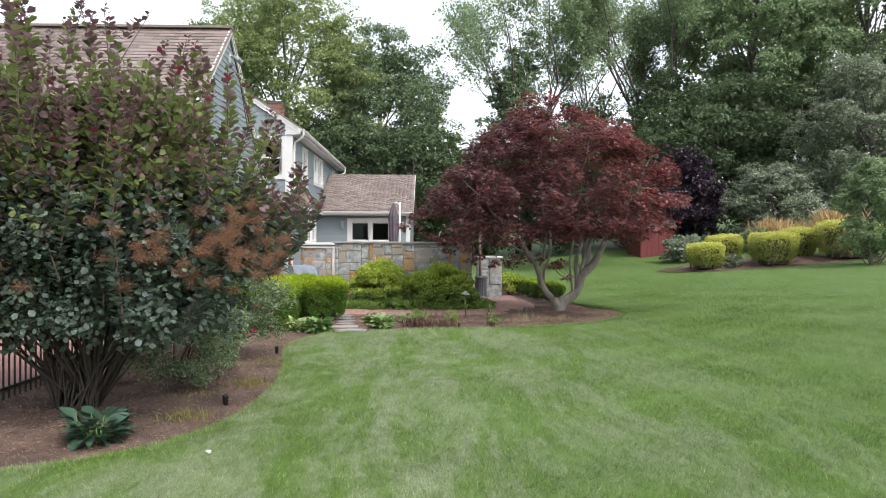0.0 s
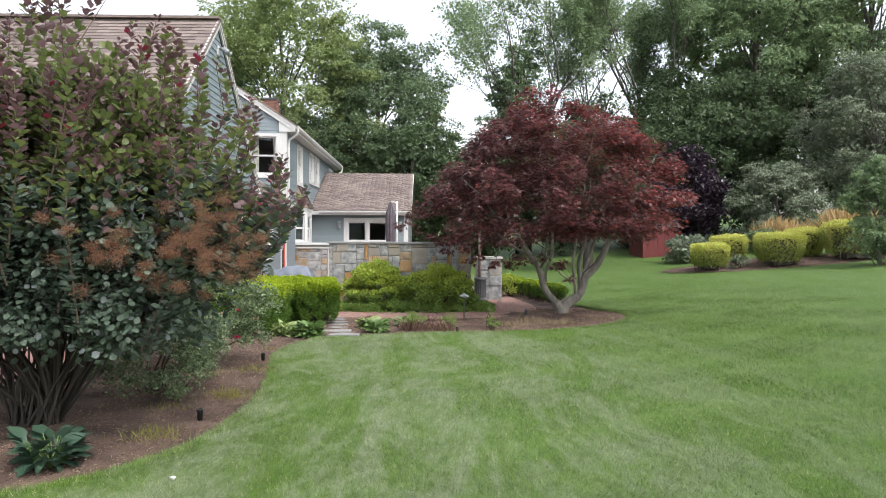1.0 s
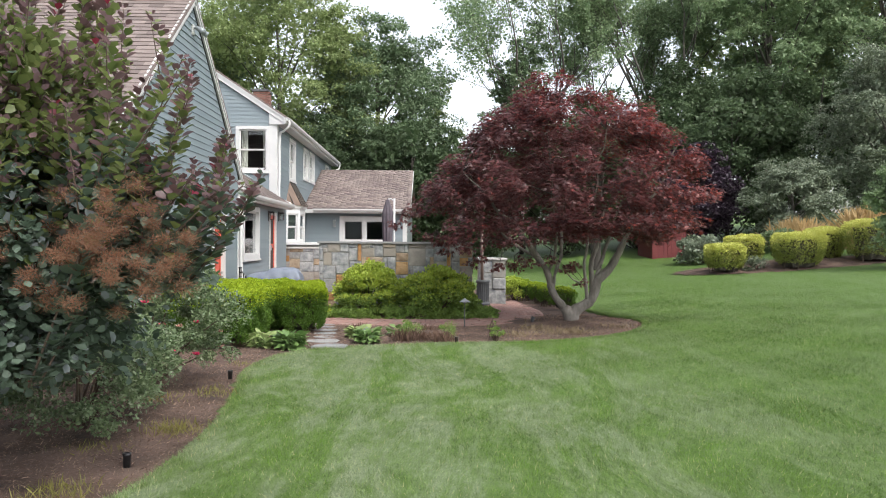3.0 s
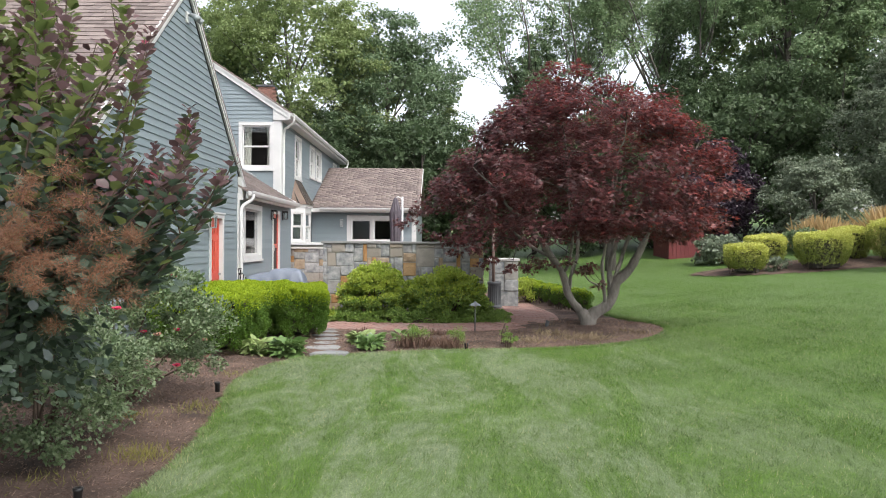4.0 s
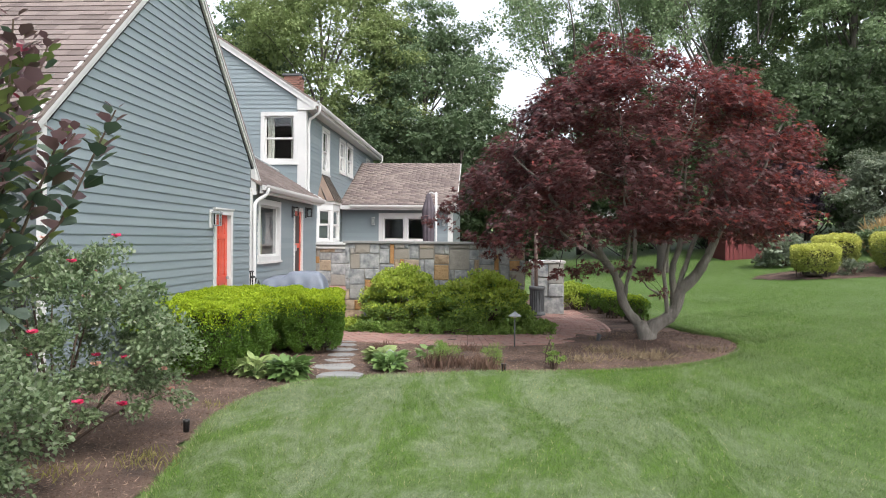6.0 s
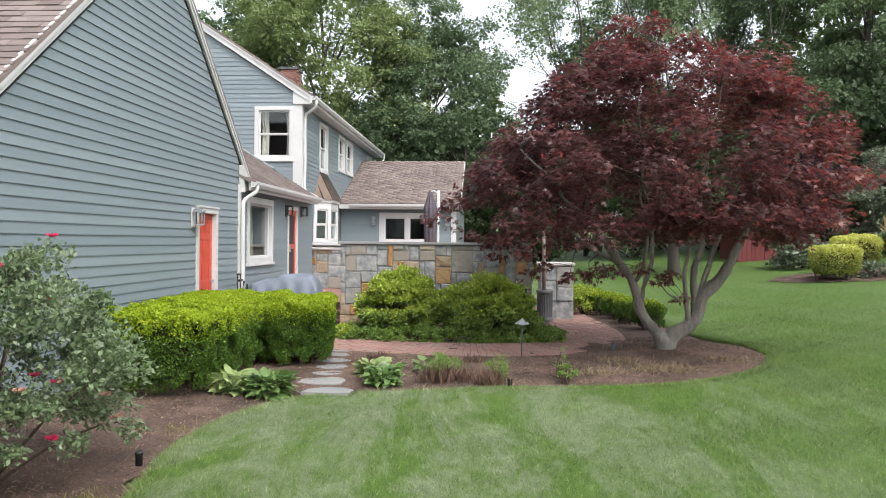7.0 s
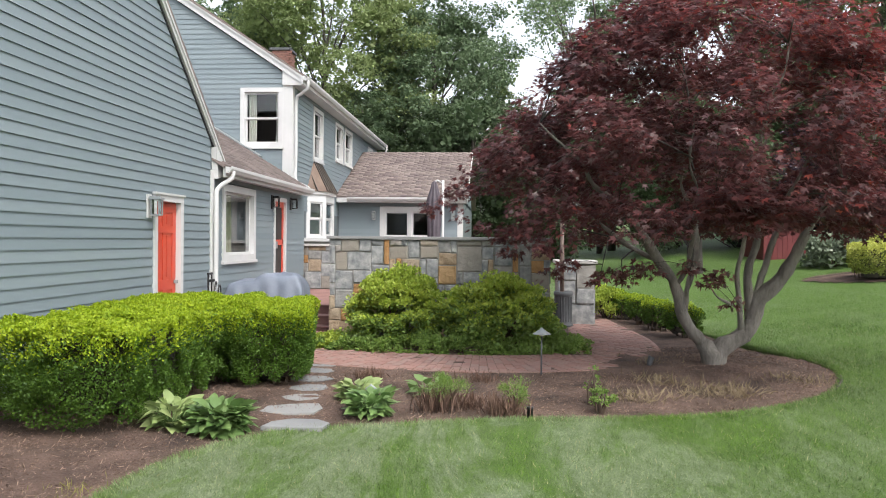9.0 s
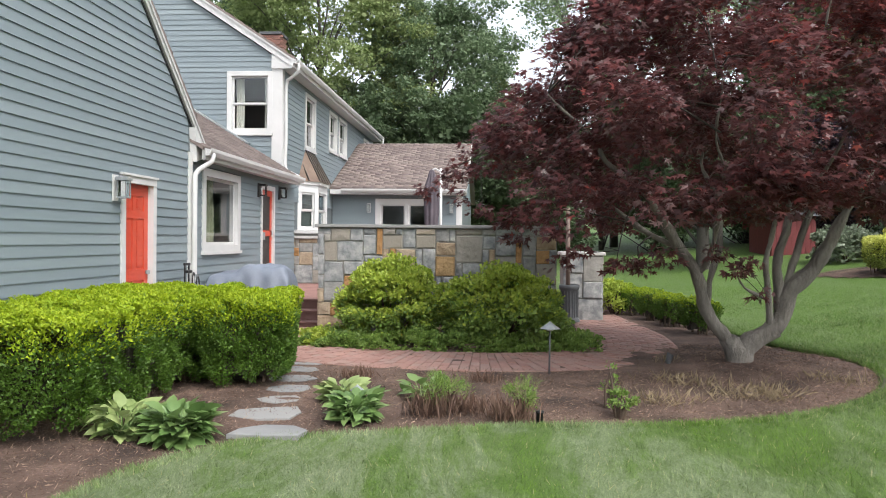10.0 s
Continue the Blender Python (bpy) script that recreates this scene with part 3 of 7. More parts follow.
def shingle_roof(parent, e0, e1, r1, r0, width=0.3, course=0.14, near=None, name="roof", thick=0.04):
    """A roof slope from eave to ridge: the deck, and lapped tabs in staggered courses. near: where tabs are pieces of their own."""
    e0, e1, r1, r0 = (np.array(p, float) for p in (e0, e1, r1, r0))
    n = np.cross(e1 - e0, r0 - e0)
    n /= np.linalg.norm(n)
    if n[2] < 0:
        n = -n
    bm = bmesh.new()
    hexa(bm, [tuple(p - n * thick) for p in (e0, e1, r1, r0)] + [tuple(p) for p in (e0, e1, r1, r0)])
    bmesh.ops.recalc_face_normals(bm, faces=bm.faces)
    deck = finish(name, bm, "shingle", parent)
    rows = int(np.linalg.norm(r0 - e0) / course)
    verts, faces = [], []
    pieces = 0
    for k in range(rows):
        v0, v1 = k / rows, min((k + 1.35) / rows, 1.0)
        a, b, c, d = e0 + (r0 - e0) * v0, e1 + (r1 - e1) * v0, e1 + (r1 - e1) * v1, e0 + (r0 - e0) * v1
        count = max(1, int(np.linalg.norm(b - a) / width))
        u = (np.arange(count + 1) + (0.5 if k % 2 else 0.0) + rng.uniform(-0.12, 0.12, count + 1)) / count
        u = np.clip(u, 0, 1)
        for u0, u1 in zip(u, u[1:]):
            if u1 - u0 < 0.02 / max(count, 1):
                continue
            h = 0.016 + rng.random() * 0.008
            gap = 0.004 / np.linalg.norm(b - a)
            lift = n * h
            q = [a + (b - a) * u0, a + (b - a) * (u1 - gap), d + (c - d) * (u1 - gap), d + (c - d) * u0]
            box = [q[0], q[1], q[2], q[3], q[0] + lift, q[1] + lift, q[2] + n * 0.004, q[3] + n * 0.004]
            if near is not None and pieces < 300 and near(q[0]):
                bm = bmesh.new()
                hexa(bm, [tuple(p) for p in box])
                bmesh.ops.recalc_face_normals(bm, faces=bm.faces)
                finish("shingle", bm, "shingle_piece", deck)
                pieces += 1
            else:
                o = len(verts)
                verts += box
                faces += [(o + 4, o + 5, o + 6, o + 7), (o, o + 1, o + 5, o + 4), (o + 1, o + 2, o + 6, o + 5), (o + 3, o, o + 4, o + 7)]
    bulk = raw("shingle_cover", np.array(verts), np.array(faces), "shingle", deck)
    tagged(bulk, "weathered brown asphalt shingles in courses", kind="stuff")
    return deck


def board(name, p, q, width, thick, parent, material="white", up=(0, 0, 1), label=""):
    """A straight board or trim from p to q, width measured along up."""
    p, q, up = Vector(p), Vector(q), Vector(up)
    way = (q - p).normalized()
    side = way.cross(up).normalized()
    rise = side.cross(way).normalized()
    bm = bmesh.new()
    hexa(bm, [tuple(e + side * s * thick / 2 + rise * r) for r in (-width / 2, width / 2) for e, s in ((p, -1), (q, -1), (q, 1), (p, 1))])
    bmesh.ops.recalc_face_normals(bm, faces=bm.faces)
    return finish(name, bm, material, parent, label)


def gutter(parent, p, q, out):
    """A moulded gutter with an open top, from p to q, standing out along out."""
    p, q, out = Vector(p), Vector(q), Vector(out)
    profile = [(0, 0.11), (0, 0), (0.07, 0), (0.11, 0.06), (0.115, 0.11), (0.1, 0.11), (0.095, 0.065), (0.06, 0.015), (0.015, 0.015), (0.015, 0.11)]
    bm = bmesh.new()
    ends = [[bm.verts.new(e + out * o + Vector((0, 0, z))) for o, z in profile] for e in (p, q)]
    m = len(profile)
    for k in range(m):
        bm.faces.new((ends[0][k], ends[0][(k + 1) % m], ends[1][(k + 1) % m], ends[1][k]))
    bm.faces.new(ends[0][::-1])
    bm.faces.new(ends[1])
    bmesh.ops.recalc_face_normals(bm, faces=bm.faces)
    return finish("gutter", bm, "white", parent, "white painted gutter")


def downspout(parent, points):
    bm = bmesh.new()
    tube(bm, smooth_line(points, 0.12), [0.04] * len(smooth_line(points, 0.12)), 8)
    return finish("downspout", bm, "white", parent, "white round-cornered downspout", smooth=True)


def wall_lantern(parent, axis, plane, a, z, s=1.0, material="grey_metal"):
    """A square wall lantern: back plate, arm, cage with glass."""
    bm = bmesh.new()
    bar(bm, axis, plane, a - 0.06 * s, a + 0.06 * s, z - 0.17 * s, z + 0.15 * s, 0.026, 0.045)
    bmesh.ops.recalc_face_normals(bm, faces=bm.faces)
    plate = finish("wall_lantern", bm, "white" if material == "grey_metal" else material, parent, "lantern on a square back plate")
    bm = bmesh.new()
    bar(bm, axis, plane, a - 0.012, a + 0.012, z + 0.1 * s, z + 0.13 * s, 0.045, 0.2 * s)
    bar(bm, axis, plane, a - 0.075 * s, a + 0.075 * s, z + 0.08 * s, z + 0.11 * s, 0.07 * s, 0.22 * s)
    bar(bm, axis, plane, a - 0.06 * s, a + 0.06 * s, z - 0.14 * s, z - 0.12 * s, 0.085 * s, 0.205 * s)
    for da in (-0.055 * s, 0.055 * s):
        for o in (0.09 * s, 0.2 * s):
            bar(bm, axis, plane, a + da - 0.006, a + da + 0.006, z - 0.12 * s, z + 0.08 * s, o - 0.006, o + 0.006)
    bmesh.ops.recalc_face_normals(bm, faces=bm.faces)
    finish("cage", bm, material, plate)
    bm = bmesh.new()
    bar(bm, axis, plane, a - 0.048 * s, a + 0.048 * s, z - 0.12 * s, z + 0.08 * s, 0.1 * s, 0.19 * s)
    bmesh.ops.recalc_face_normals(bm, faces=bm.faces)
    finish("lantern_glass", bm, "glass", plate)
    return plate


# ---- house ----
GX, LX, UX, UY, FY = -4.425, -4.46, -4.773, 25.44, 30.9
PEAK, LOW, HIGH = 15.95, 11.96, 19.92
house = thing("house", (-9, 22, 0), "blue-grey clapboard house with white trim and brown shingle roofs", "house")


def rake(z, wide=0.0):
    """How far the garage gable reaches along y at a height."""
    run = (6.42 - z) * (PEAK - LOW) / (6.5 - 3.1)
    return max(12.2, PEAK - run), min(19.32, PEAK + run)


# garage gable
door_hole = (17.29, 18.23, 0.16, 2.37)
g_wall = wall_mesh("wall", "x", GX, 12.2, 19.45, 0, 3.3, [door_hole], house, label="gable wall clad in blue-grey clapboards")
bm = bmesh.new()
tri = [(12.2, 3.3), (19.45, 3.3), (PEAK, 6.42)]
f0 = [bm.verts.new((GX, a, z)) for a, z in tri]
f1 = [bm.verts.new((GX - 0.2, a, z)) for a, z in tri]
bm.faces.new(f0), bm.faces.new(f1[::-1])
for k in range(3):
    bm.faces.new((f0[k], f1[k], f1[(k + 1) % 3], f0[(k + 1) % 3]))
bmesh.ops.recalc_face_normals(bm, faces=bm.faces)
finish("gable_end", bm, "sheathing", house)
siding(g_wall, "x", GX, rake, 0.086, 6.4, [door_hole], 0.128)
block("wall", -14, GX - 0.2, 12.2, 12.4, 0, 3.3, "sheathing", house)
block("wall", -14.2, -14, 12.2, 19.45, 0, 5, "sheathing", house)
shingle_roof(house, (-14, LOW, 3.08), (GX + 0.085, LOW, 3.08), (GX + 0.085, PEAK, 6.55), (-14, PEAK, 6.55), near=lambda p: p[0] > -7.2 and p[2] > 3.4)
shingle_roof(house, (GX + 0.085, HIGH, 3.08), (-14, HIGH, 3.08), (-14, PEAK, 6.55), (GX + 0.085, PEAK, 6.55))
board("ridge_cap", (-14, PEAK, 6.56), (GX + 0.085, PEAK, 6.56), 0.05, 0.3, house, "shingle")
for end in (LOW, HIGH):
    way = 1 if end == LOW else -1
    board("rake_board", (GX + 0.045, end, 3.0), (GX + 0.045, PEAK, 6.47), 0.15, 0.036, house)
    board("rake_trim", (GX + 0.073, end, 3.015), (GX + 0.073, PEAK, 6.485), 0.06, 0.02, house)
    # thin black strip drawn as the shadow line between siding and rake
    board("rake_flashing", (GX + 0.028, end + 0.12 * way, 2.97), (GX + 0.028, PEAK, 6.33), 0.035, 0.012, house, "black_metal")
# boxed return at the foot of the rake
bm = bmesh.new()
hexa(bm, [(GX, 19.46, 2.76), (GX + 0.1, 19.46, 2.76), (GX + 0.1, 19.85, 2.86), (GX, 19.85, 2.86), (GX, 19.4, 3.28), (GX + 0.1, 19.4, 3.28), (GX + 0.1, 19.85, 2.97), (GX, 19.85, 2.97)])
bmesh.ops.recalc_face_normals(bm, faces=bm.faces)
finish("eave_return", bm, "white", house)
block("corner_board", GX - 0.02, GX + 0.035, 19.32, 19.46, 0.05, 2.9, "white", house)
block("corner_board", GX - 0.02, GX + 0.035, 12.14, 12.24, 0.05, 3.2, "white", house)

# red six-panel side door
bm = bmesh.new()
bar(bm, "x", GX, 17.29, 18.23, 2.28, 2.37, -0.1, 0.05)
bar(bm, "x", GX, 17.27, 18.25, 2.37, 2.4, -0.02, 0.07)
bar(bm, "x", GX, 17.29, 17.385, 0.16, 2.28, -0.1, 0.045)
bar(bm, "x", GX, 18.135, 18.23, 0.16, 2.28, -0.1, 0.045)
bmesh.ops.recalc_face_normals(bm, faces=bm.faces)
door = finish("door", bm, "white", house, "closed coral red six-panel door in a white casing")
bm = bmesh.new()
bar(bm, "x", GX, 17.385, 18.135, 0.2, 2.28, -0.09, -0.05)
d0, d1 = 17.385, 18.135
rails = (0.2, 0.42, 1.0, 1.15, 1.83, 1.93, 2.13, 2.28)
for z0, z1 in zip(rails[::2], rails[1::2]):
    bar(bm, "x", GX, d0, d1, z0, z1, -0.05, -0.035)
for a0, a1 in ((d0, d0 + 0.11), (17.71, 17.81), (d1 - 0.11, d1)):
    for z0, z1 in ((0.42, 1.0), (1.15, 1.83), (1.93, 2.13)):
        bar(bm, "x", GX, a0, a1, z0, z1, -0.05, -0.035)
for z0, z1 in ((0.42, 1.0), (1.15, 1.83), (1.93, 2.13)):
    for a0, a1 in ((d0 + 0.11, 17.71), (17.81, d1 - 0.11)):
        bar(bm, "x", GX, a0 + 0.035, a1 - 0.035, z0 + 0.035, z1 - 0.035, -0.05, -0.04)
bmesh.ops.recalc_face_normals(bm, faces=bm.faces)
leaf = finish("door_leaf", bm, "red_door", door)
bm = bmesh.new()
lathe(bm, [(0.0, 0), (0.03, 0.0), (0.03, 0.05), (0.0, 0.055)], (GX - 0.0, 18.07, 1.08), 10)
finish("door_knob", bm, "grey_metal", door)
block("door_sill", GX - 0.1, GX + 0.12, 17.25, 18.27, 0.1, 0.17, "granite", house)
wall_lantern(house, "x", GX, 17.13, 2.2, 1.0)
# twin flood lamp under the peak
bm = bmesh.new()
bar(bm, "x", GX, 15.88, 16.0, 5.78, 5.98, 0.02, 0.05)
bmesh.ops.recalc_face_normals(bm, faces=bm.faces)
flood = finish("flood_lamp", bm, "white", house, "twin flood lamp below the gable peak")
for da in (-0.08, 0.1):
    bm = bmesh.new()
    tube(bm, [(GX + 0.05, 15.94, 5.92), (GX + 0.12, 15.94 + da * 0.6, 5.92), (GX + 0.22, 15.94 + da, 5.86), (GX + 0.27, 15.94 + da * 1.2, 5.82)], [0.015, 0.03, 0.055, 0.06], 8)
    finish("lamp_head", bm, "grey_metal", flood, smooth=True)
# skylight on the garage roof
bm = bmesh.new()
sl = (6.55 - 3.08) / (PEAK - LOW)
for x0, x1, y0, y1, o0, o1 in ((-6.9, -6.1, 12.5, 12.58, 0.02, 0.12), (-6.9, -6.1, 13.42, 13.5, 0.02, 0.12), (-6.9, -6.82, 12.58, 13.42, 0.02, 0.12), (-6.18, -6.1, 12.58, 13.42, 0.02, 0.12)):
    hexa(bm, [(x, y, 3.08 + (y - LOW) * sl + o) for o in (o0, o1) for x, y in ((x0, y0), (x1, y0), (x1, y1), (x0, y1))])
bmesh.ops.recalc_face_normals(bm, faces=bm.faces)
skylight = finish("skylight", bm, "white", house, "white framed skylight")
bm = bmesh.new()
hexa(bm, [(x, y, 3.08 + (y - LOW) * sl + o) for o in (0.06, 0.075) for x, y in ((-6.82, 12.58), (-6.18, 12.58), (-6.18, 13.42), (-6.82, 13.42))])
finish("pane", bm, "glass", skylight)

# low wing with picture window and screen door
win_hole, screen_hole = (19.95, 21.7, 1.33, 2.72), (22.95, 23.86, 0.55, 2.67)
l_wall = wall_mesh("wall", "x", LX, 19.45, 25.44, 0, 3.0, [win_hole, screen_hole], house, label="low wing wall clad in blue-grey clapboards")
siding(l_wall, "x", LX, lambda z: (19.46, 25.46), 0.5, 2.92, [win_hole, screen_hole])
window(house, "x", LX, *win_hole, "single", 0.13)
bm = bmesh.new()
for k in range(9):
    a = 20.75 + k * 0.05
    tube(bm, [(LX - 0.3 + 0.03 * (k % 2), a, 1.4), (LX - 0.3 + 0.03 * (k % 2), a + 0.01, 2.1), (LX - 0.3, a - 0.02, 2.65)], [0.035, 0.03, 0.035], 6)
tagged(finish("curtain", bm, "curtain"), "olive and cream curtain gathered inside the picture window", "curtain")
bm = bmesh.new()
for k in range(7):
    a = 20.15 + k * 0.045
    tube(bm, [(LX - 0.32 + 0.03 * (k % 2), a, 1.4), (LX - 0.32, a, 2.65)], [0.03, 0.03], 6)
tagged(finish("curtain", bm, "cream"), "pale curtain hanging inside the picture window", "curtain")
# screen door
bm = bmesh.new()
for p in ((22.95, 23.86, 2.58, 2.67), (22.95, 23.03, 0.55, 2.58), (23.78, 23.86, 0.55, 2.58)):
    bar(bm, "x", LX, *p, -0.1, 0.04)
bmesh.ops.recalc_face_normals(bm, faces=bm.faces)
screen_door = finish("door", bm, "white", house, "coral red screen door with dark mesh panels")
bm = bmesh.new()
for p in ((23.03, 23.78, 2.46, 2.58), (23.03, 23.78, 1.62, 1.74), (23.03, 23.78, 0.58, 0.8), (23.03, 23.12, 0.8, 2.46), (23.69, 23.78, 0.8, 2.46)):
    bar(bm, "x", LX, *p, -0.05, -0.01)
bmesh.ops.recalc_face_normals(bm, faces=bm.faces)
s_leaf = finish("door_leaf", bm, "red_door", screen_door)
for z0, z1 in ((0.8, 1.62), (1.74, 2.46)):
    bm = bmesh.new()
    bar(bm, "x", LX, 23.12, 23.69, z0, z1, -0.035, -0.028)
    bmesh.ops.recalc_face_normals(bm, faces=bm.faces)
    finish("mesh_panel", bm, "screen", screen_door)
bm = bmesh.new()
bar(bm, "x", LX, 23.13, 23.16, 1.55, 1.7, -0.01, 0.05)
bmesh.ops.recalc_face_normals(bm, faces=bm.faces)
finish("handle", bm, "grey_metal", screen_door)
wall_lantern(house, "x", LX, 22.78, 2.55, 0.9, "black_metal")
wall_lantern(house, "x", LX, 24.2, 2.58, 0.9, "black_metal")
shingle_roof(house, (-4.2, 19.42, 2.98), (-4.2, 25.1, 2.98), (-8.4, 25.44, 5.5), (-8.4, 19.42, 5.5))
block("fascia", -4.26, -4.2, 19.5, 25.06, 2.8, 2.96, "white", house)
block("soffit", -4.455, -4.265, 19.98, 25.04, 2.825, 2.845, "white", house)
gutter(house, (-4.2, 19.46, 2.86), (-4.2, 25.1, 2.86), (1, 0, 0))
downspout(house, [(-4.12, 19.6, 2.9), (-4.13, 19.59, 2.78), (-4.26, 19.53, 2.68), (-4.34, 19.47, 2.58), (-4.345, 19.44, 2.4), (-4.345, 19.44, 1.4), (-4.345, 19.44, 0.3)])

# two-storey part
SIDE = [(27.53, 28.67, 3.95, 5.45), (30.34, 31.45, 4.23, 5.47), (31.73, 32.98, 4.25, 5.48), (36.2, 37.3, 4.25, 5.43)]
u_wall = wall_mesh("wall", "x", UX, UY, 38.4, 0, 5.62, SIDE, house, label="tall side wall clad in blue-grey clapboards")
siding(u_wall, "x", UX, lambda z: (25.62, 38.4), 2.5, 5.6, SIDE)
for k, o in enumerate(SIDE):
    window(house, "x", UX, *o, "double", 0.11)
front_win = (-6.07, -4.98, 4.03, 5.52)
f_wall = wall_mesh("wall", "y", UY, -13.8, UX, 0, 5.6, [front_win], house, label="tall gable wall clad in blue-grey clapboards")
bm = bmesh.new()
tri = [(UX, 5.6), (-13.8, 5.6), (-9.3, 8.75)]
f0 = [bm.verts.new((a, UY, z)) for a, z in tri]
f1 = [bm.verts.new((a, UY + 0.2, z)) for a, z in tri]
bm.faces.new(f0), bm.faces.new(f1[::-1])
for k in range(3):
    bm.faces.new((f0[k], f1[k], f1[(k + 1) % 3], f0[(k + 1) % 3]))
bmesh.ops.recalc_face_normals(bm, faces=bm.faces)
finish("gable_end", bm, "sheathing", house)
siding(f_wall, "y", UY, lambda z: (-9.3 - 0.1 if z < 8.2 else -9.35, min(-4.985, -4.5 - (z - 5.58) / 0.657)), 3.0, 8.6, [front_win])
window(house, "y", UY, *front_win, "double", 0.11)
for a in (-5.86, -5.16):
    bm = bmesh.new()
    for k in range(4):
        x = a + (k - 1.5) * 0.05
        tube(bm, [(x, UY + 0.28, 4.1), (x + 0.01, UY + 0.3, 4.8), (x, UY + 0.28, 5.4)], [0.03, 0.026, 0.03], 6)
    tagged(finish("curtain", bm, "cream"), "pale curtain drawn aside in the upper window", "curtain")
block("corner_board", -4.99, UX + 0.035, UY - 0.035, UY + 0.02, 2.9, 5.6, "white", house)
block("corner_board", UX - 0.02, UX + 0.032, UY + 0.02, UY + 0.18, 2.9, 5.6, "white", house)
shingle_roof(house, (-4.42, 25.3, 5.8), (-4.42, 38.6, 5.8), (-9.3, 38.6, 9.0), (-9.3, 25.3, 9.0), width=0.33, course=0.15)
shingle_roof(house, (-14.2, 38.6, 5.8), (-14.2, 25.3, 5.8), (-9.3, 25.3, 9.0), (-9.3, 38.6, 9.0), width=0.5, course=0.3)
board("rake_board", (-4.46, 25.385, 5.7), (-9.3, 25.385, 8.88), 0.2, 0.1, house)
board("rake_trim", (-4.46, 25.32, 5.77), (-9.3, 25.32, 8.95), 0.07, 0.03, house)
bm = bmesh.new()
hexa(bm, [(-4.99, 25.36, 5.57), (-4.43, 25.36, 5.57), (-4.43, 25.42, 5.57), (-4.99, 25.42, 5.57), (-4.99, 25.36, 5.98), (-4.43, 25.36, 5.66), (-4.43, 25.42, 5.66), (-4.99, 25.42, 5.98)])
bmesh.ops.recalc_face_normals(bm, faces=bm.faces)
finish("eave_return", bm, "white", house)
board("roof_flashing", (-7.0, 25.3, 4.7), (-5.5, 25.3, 3.8), 0.03, 0.22, house, "grey_metal")
block("fascia", -4.5, -4.44, 25.25, 38.55, 5.58, 5.76, "white", house)
block("soffit", UX, -4.505, 25.46, 38.5, 5.58, 5.6, "white", house)
gutter(house, (-4.44, 25.24, 5.66), (-4.44, 38.6, 5.66), (1, 0, 0))
downspout(house, [(-4.36, 25.4, 5.7), (-4.37, 25.42, 5.5), (-4.6, 25.55, 5.36), (-4.7, 25.6, 5.2), (-4.7, 25.6, 4.0), (-4.7, 25.58, 3.25), (-4.5, 25.4, 3.12), (-4.22, 25.0, 3.0)])
downspout(house, [(-4.36, 38.5, 5.7), (-4.4, 38.5, 5.45), (-4.66, 38.3, 5.3), (-4.7, 38.28, 5.0), (-4.7, 38.28, 3.5)])
block("wall", -13.8, UX - 0.2, 38.2, 38.4, 0, 5.6, "sheathing", house)
block("wall", -14, -13.8, UY, 38.4, 0, 5.6, "sheathing", house)
# unseen inner surfaces, added in a dark colour so the windows look dim
block("floor", -13.8, LX - 0.2, 12.4, 38.2, 0.3, 0.45, "dark_room", house)
block("floor", -13.8, UX - 0.2, UY + 0.2, 38.2, 3.0, 3.15, "dark_room", house)
block("ceiling_board", -13.8, UX - 0.2, UY + 0.2, 38.2, 5.46, 5.54, "dark_room", house)
block("partition", -8.4, -8.3, 19.5, 38.2, 0.45, 5.4, "dark_room", house)
block("partition", -8.3, UX - 0.2, 28.9, 29.0, 0.45, 5.4, "dark_room", house)

# chimney of laid bricks
chimney = thing("chimney", (-6.05, 29.0, 6.0), "red brick chimney with a dark cap above the roof", "chimney")
block("core", -6.29, -5.81, 28.71, 29.29, 6.2, 7.3, "mortar", chimney)
for row in range(14):
    z = 6.3 + row * 0.071
    for k in range(3):
        off = (k - 1) * 0.2 + (0.05 if row % 2 else -0.05)
        bm = bmesh.new()
        slab(bm, -6.05 + off - 0.095, -6.05 + off + 0.095, 28.68, 28.73, z, z + 0.06)
        finish("brick", bm, "chimney_brick", chimney)
        bm = bmesh.new()
        slab(bm, -5.83, -5.78, 29.0 + off - 0.095, 29.0 + off + 0.095, z, z + 0.06)
        finish("brick", bm, "chimney_brick", chimney)
block("cap", -6.36, -5.74, 28.64, 29.36, 7.3, 7.37, "pot", chimney)

# bay window with a standing-seam roof
bay = thing("bay_window", (UX, 27.6, 0.5), "white bay window with a brown standing-seam metal roof", "bay window")


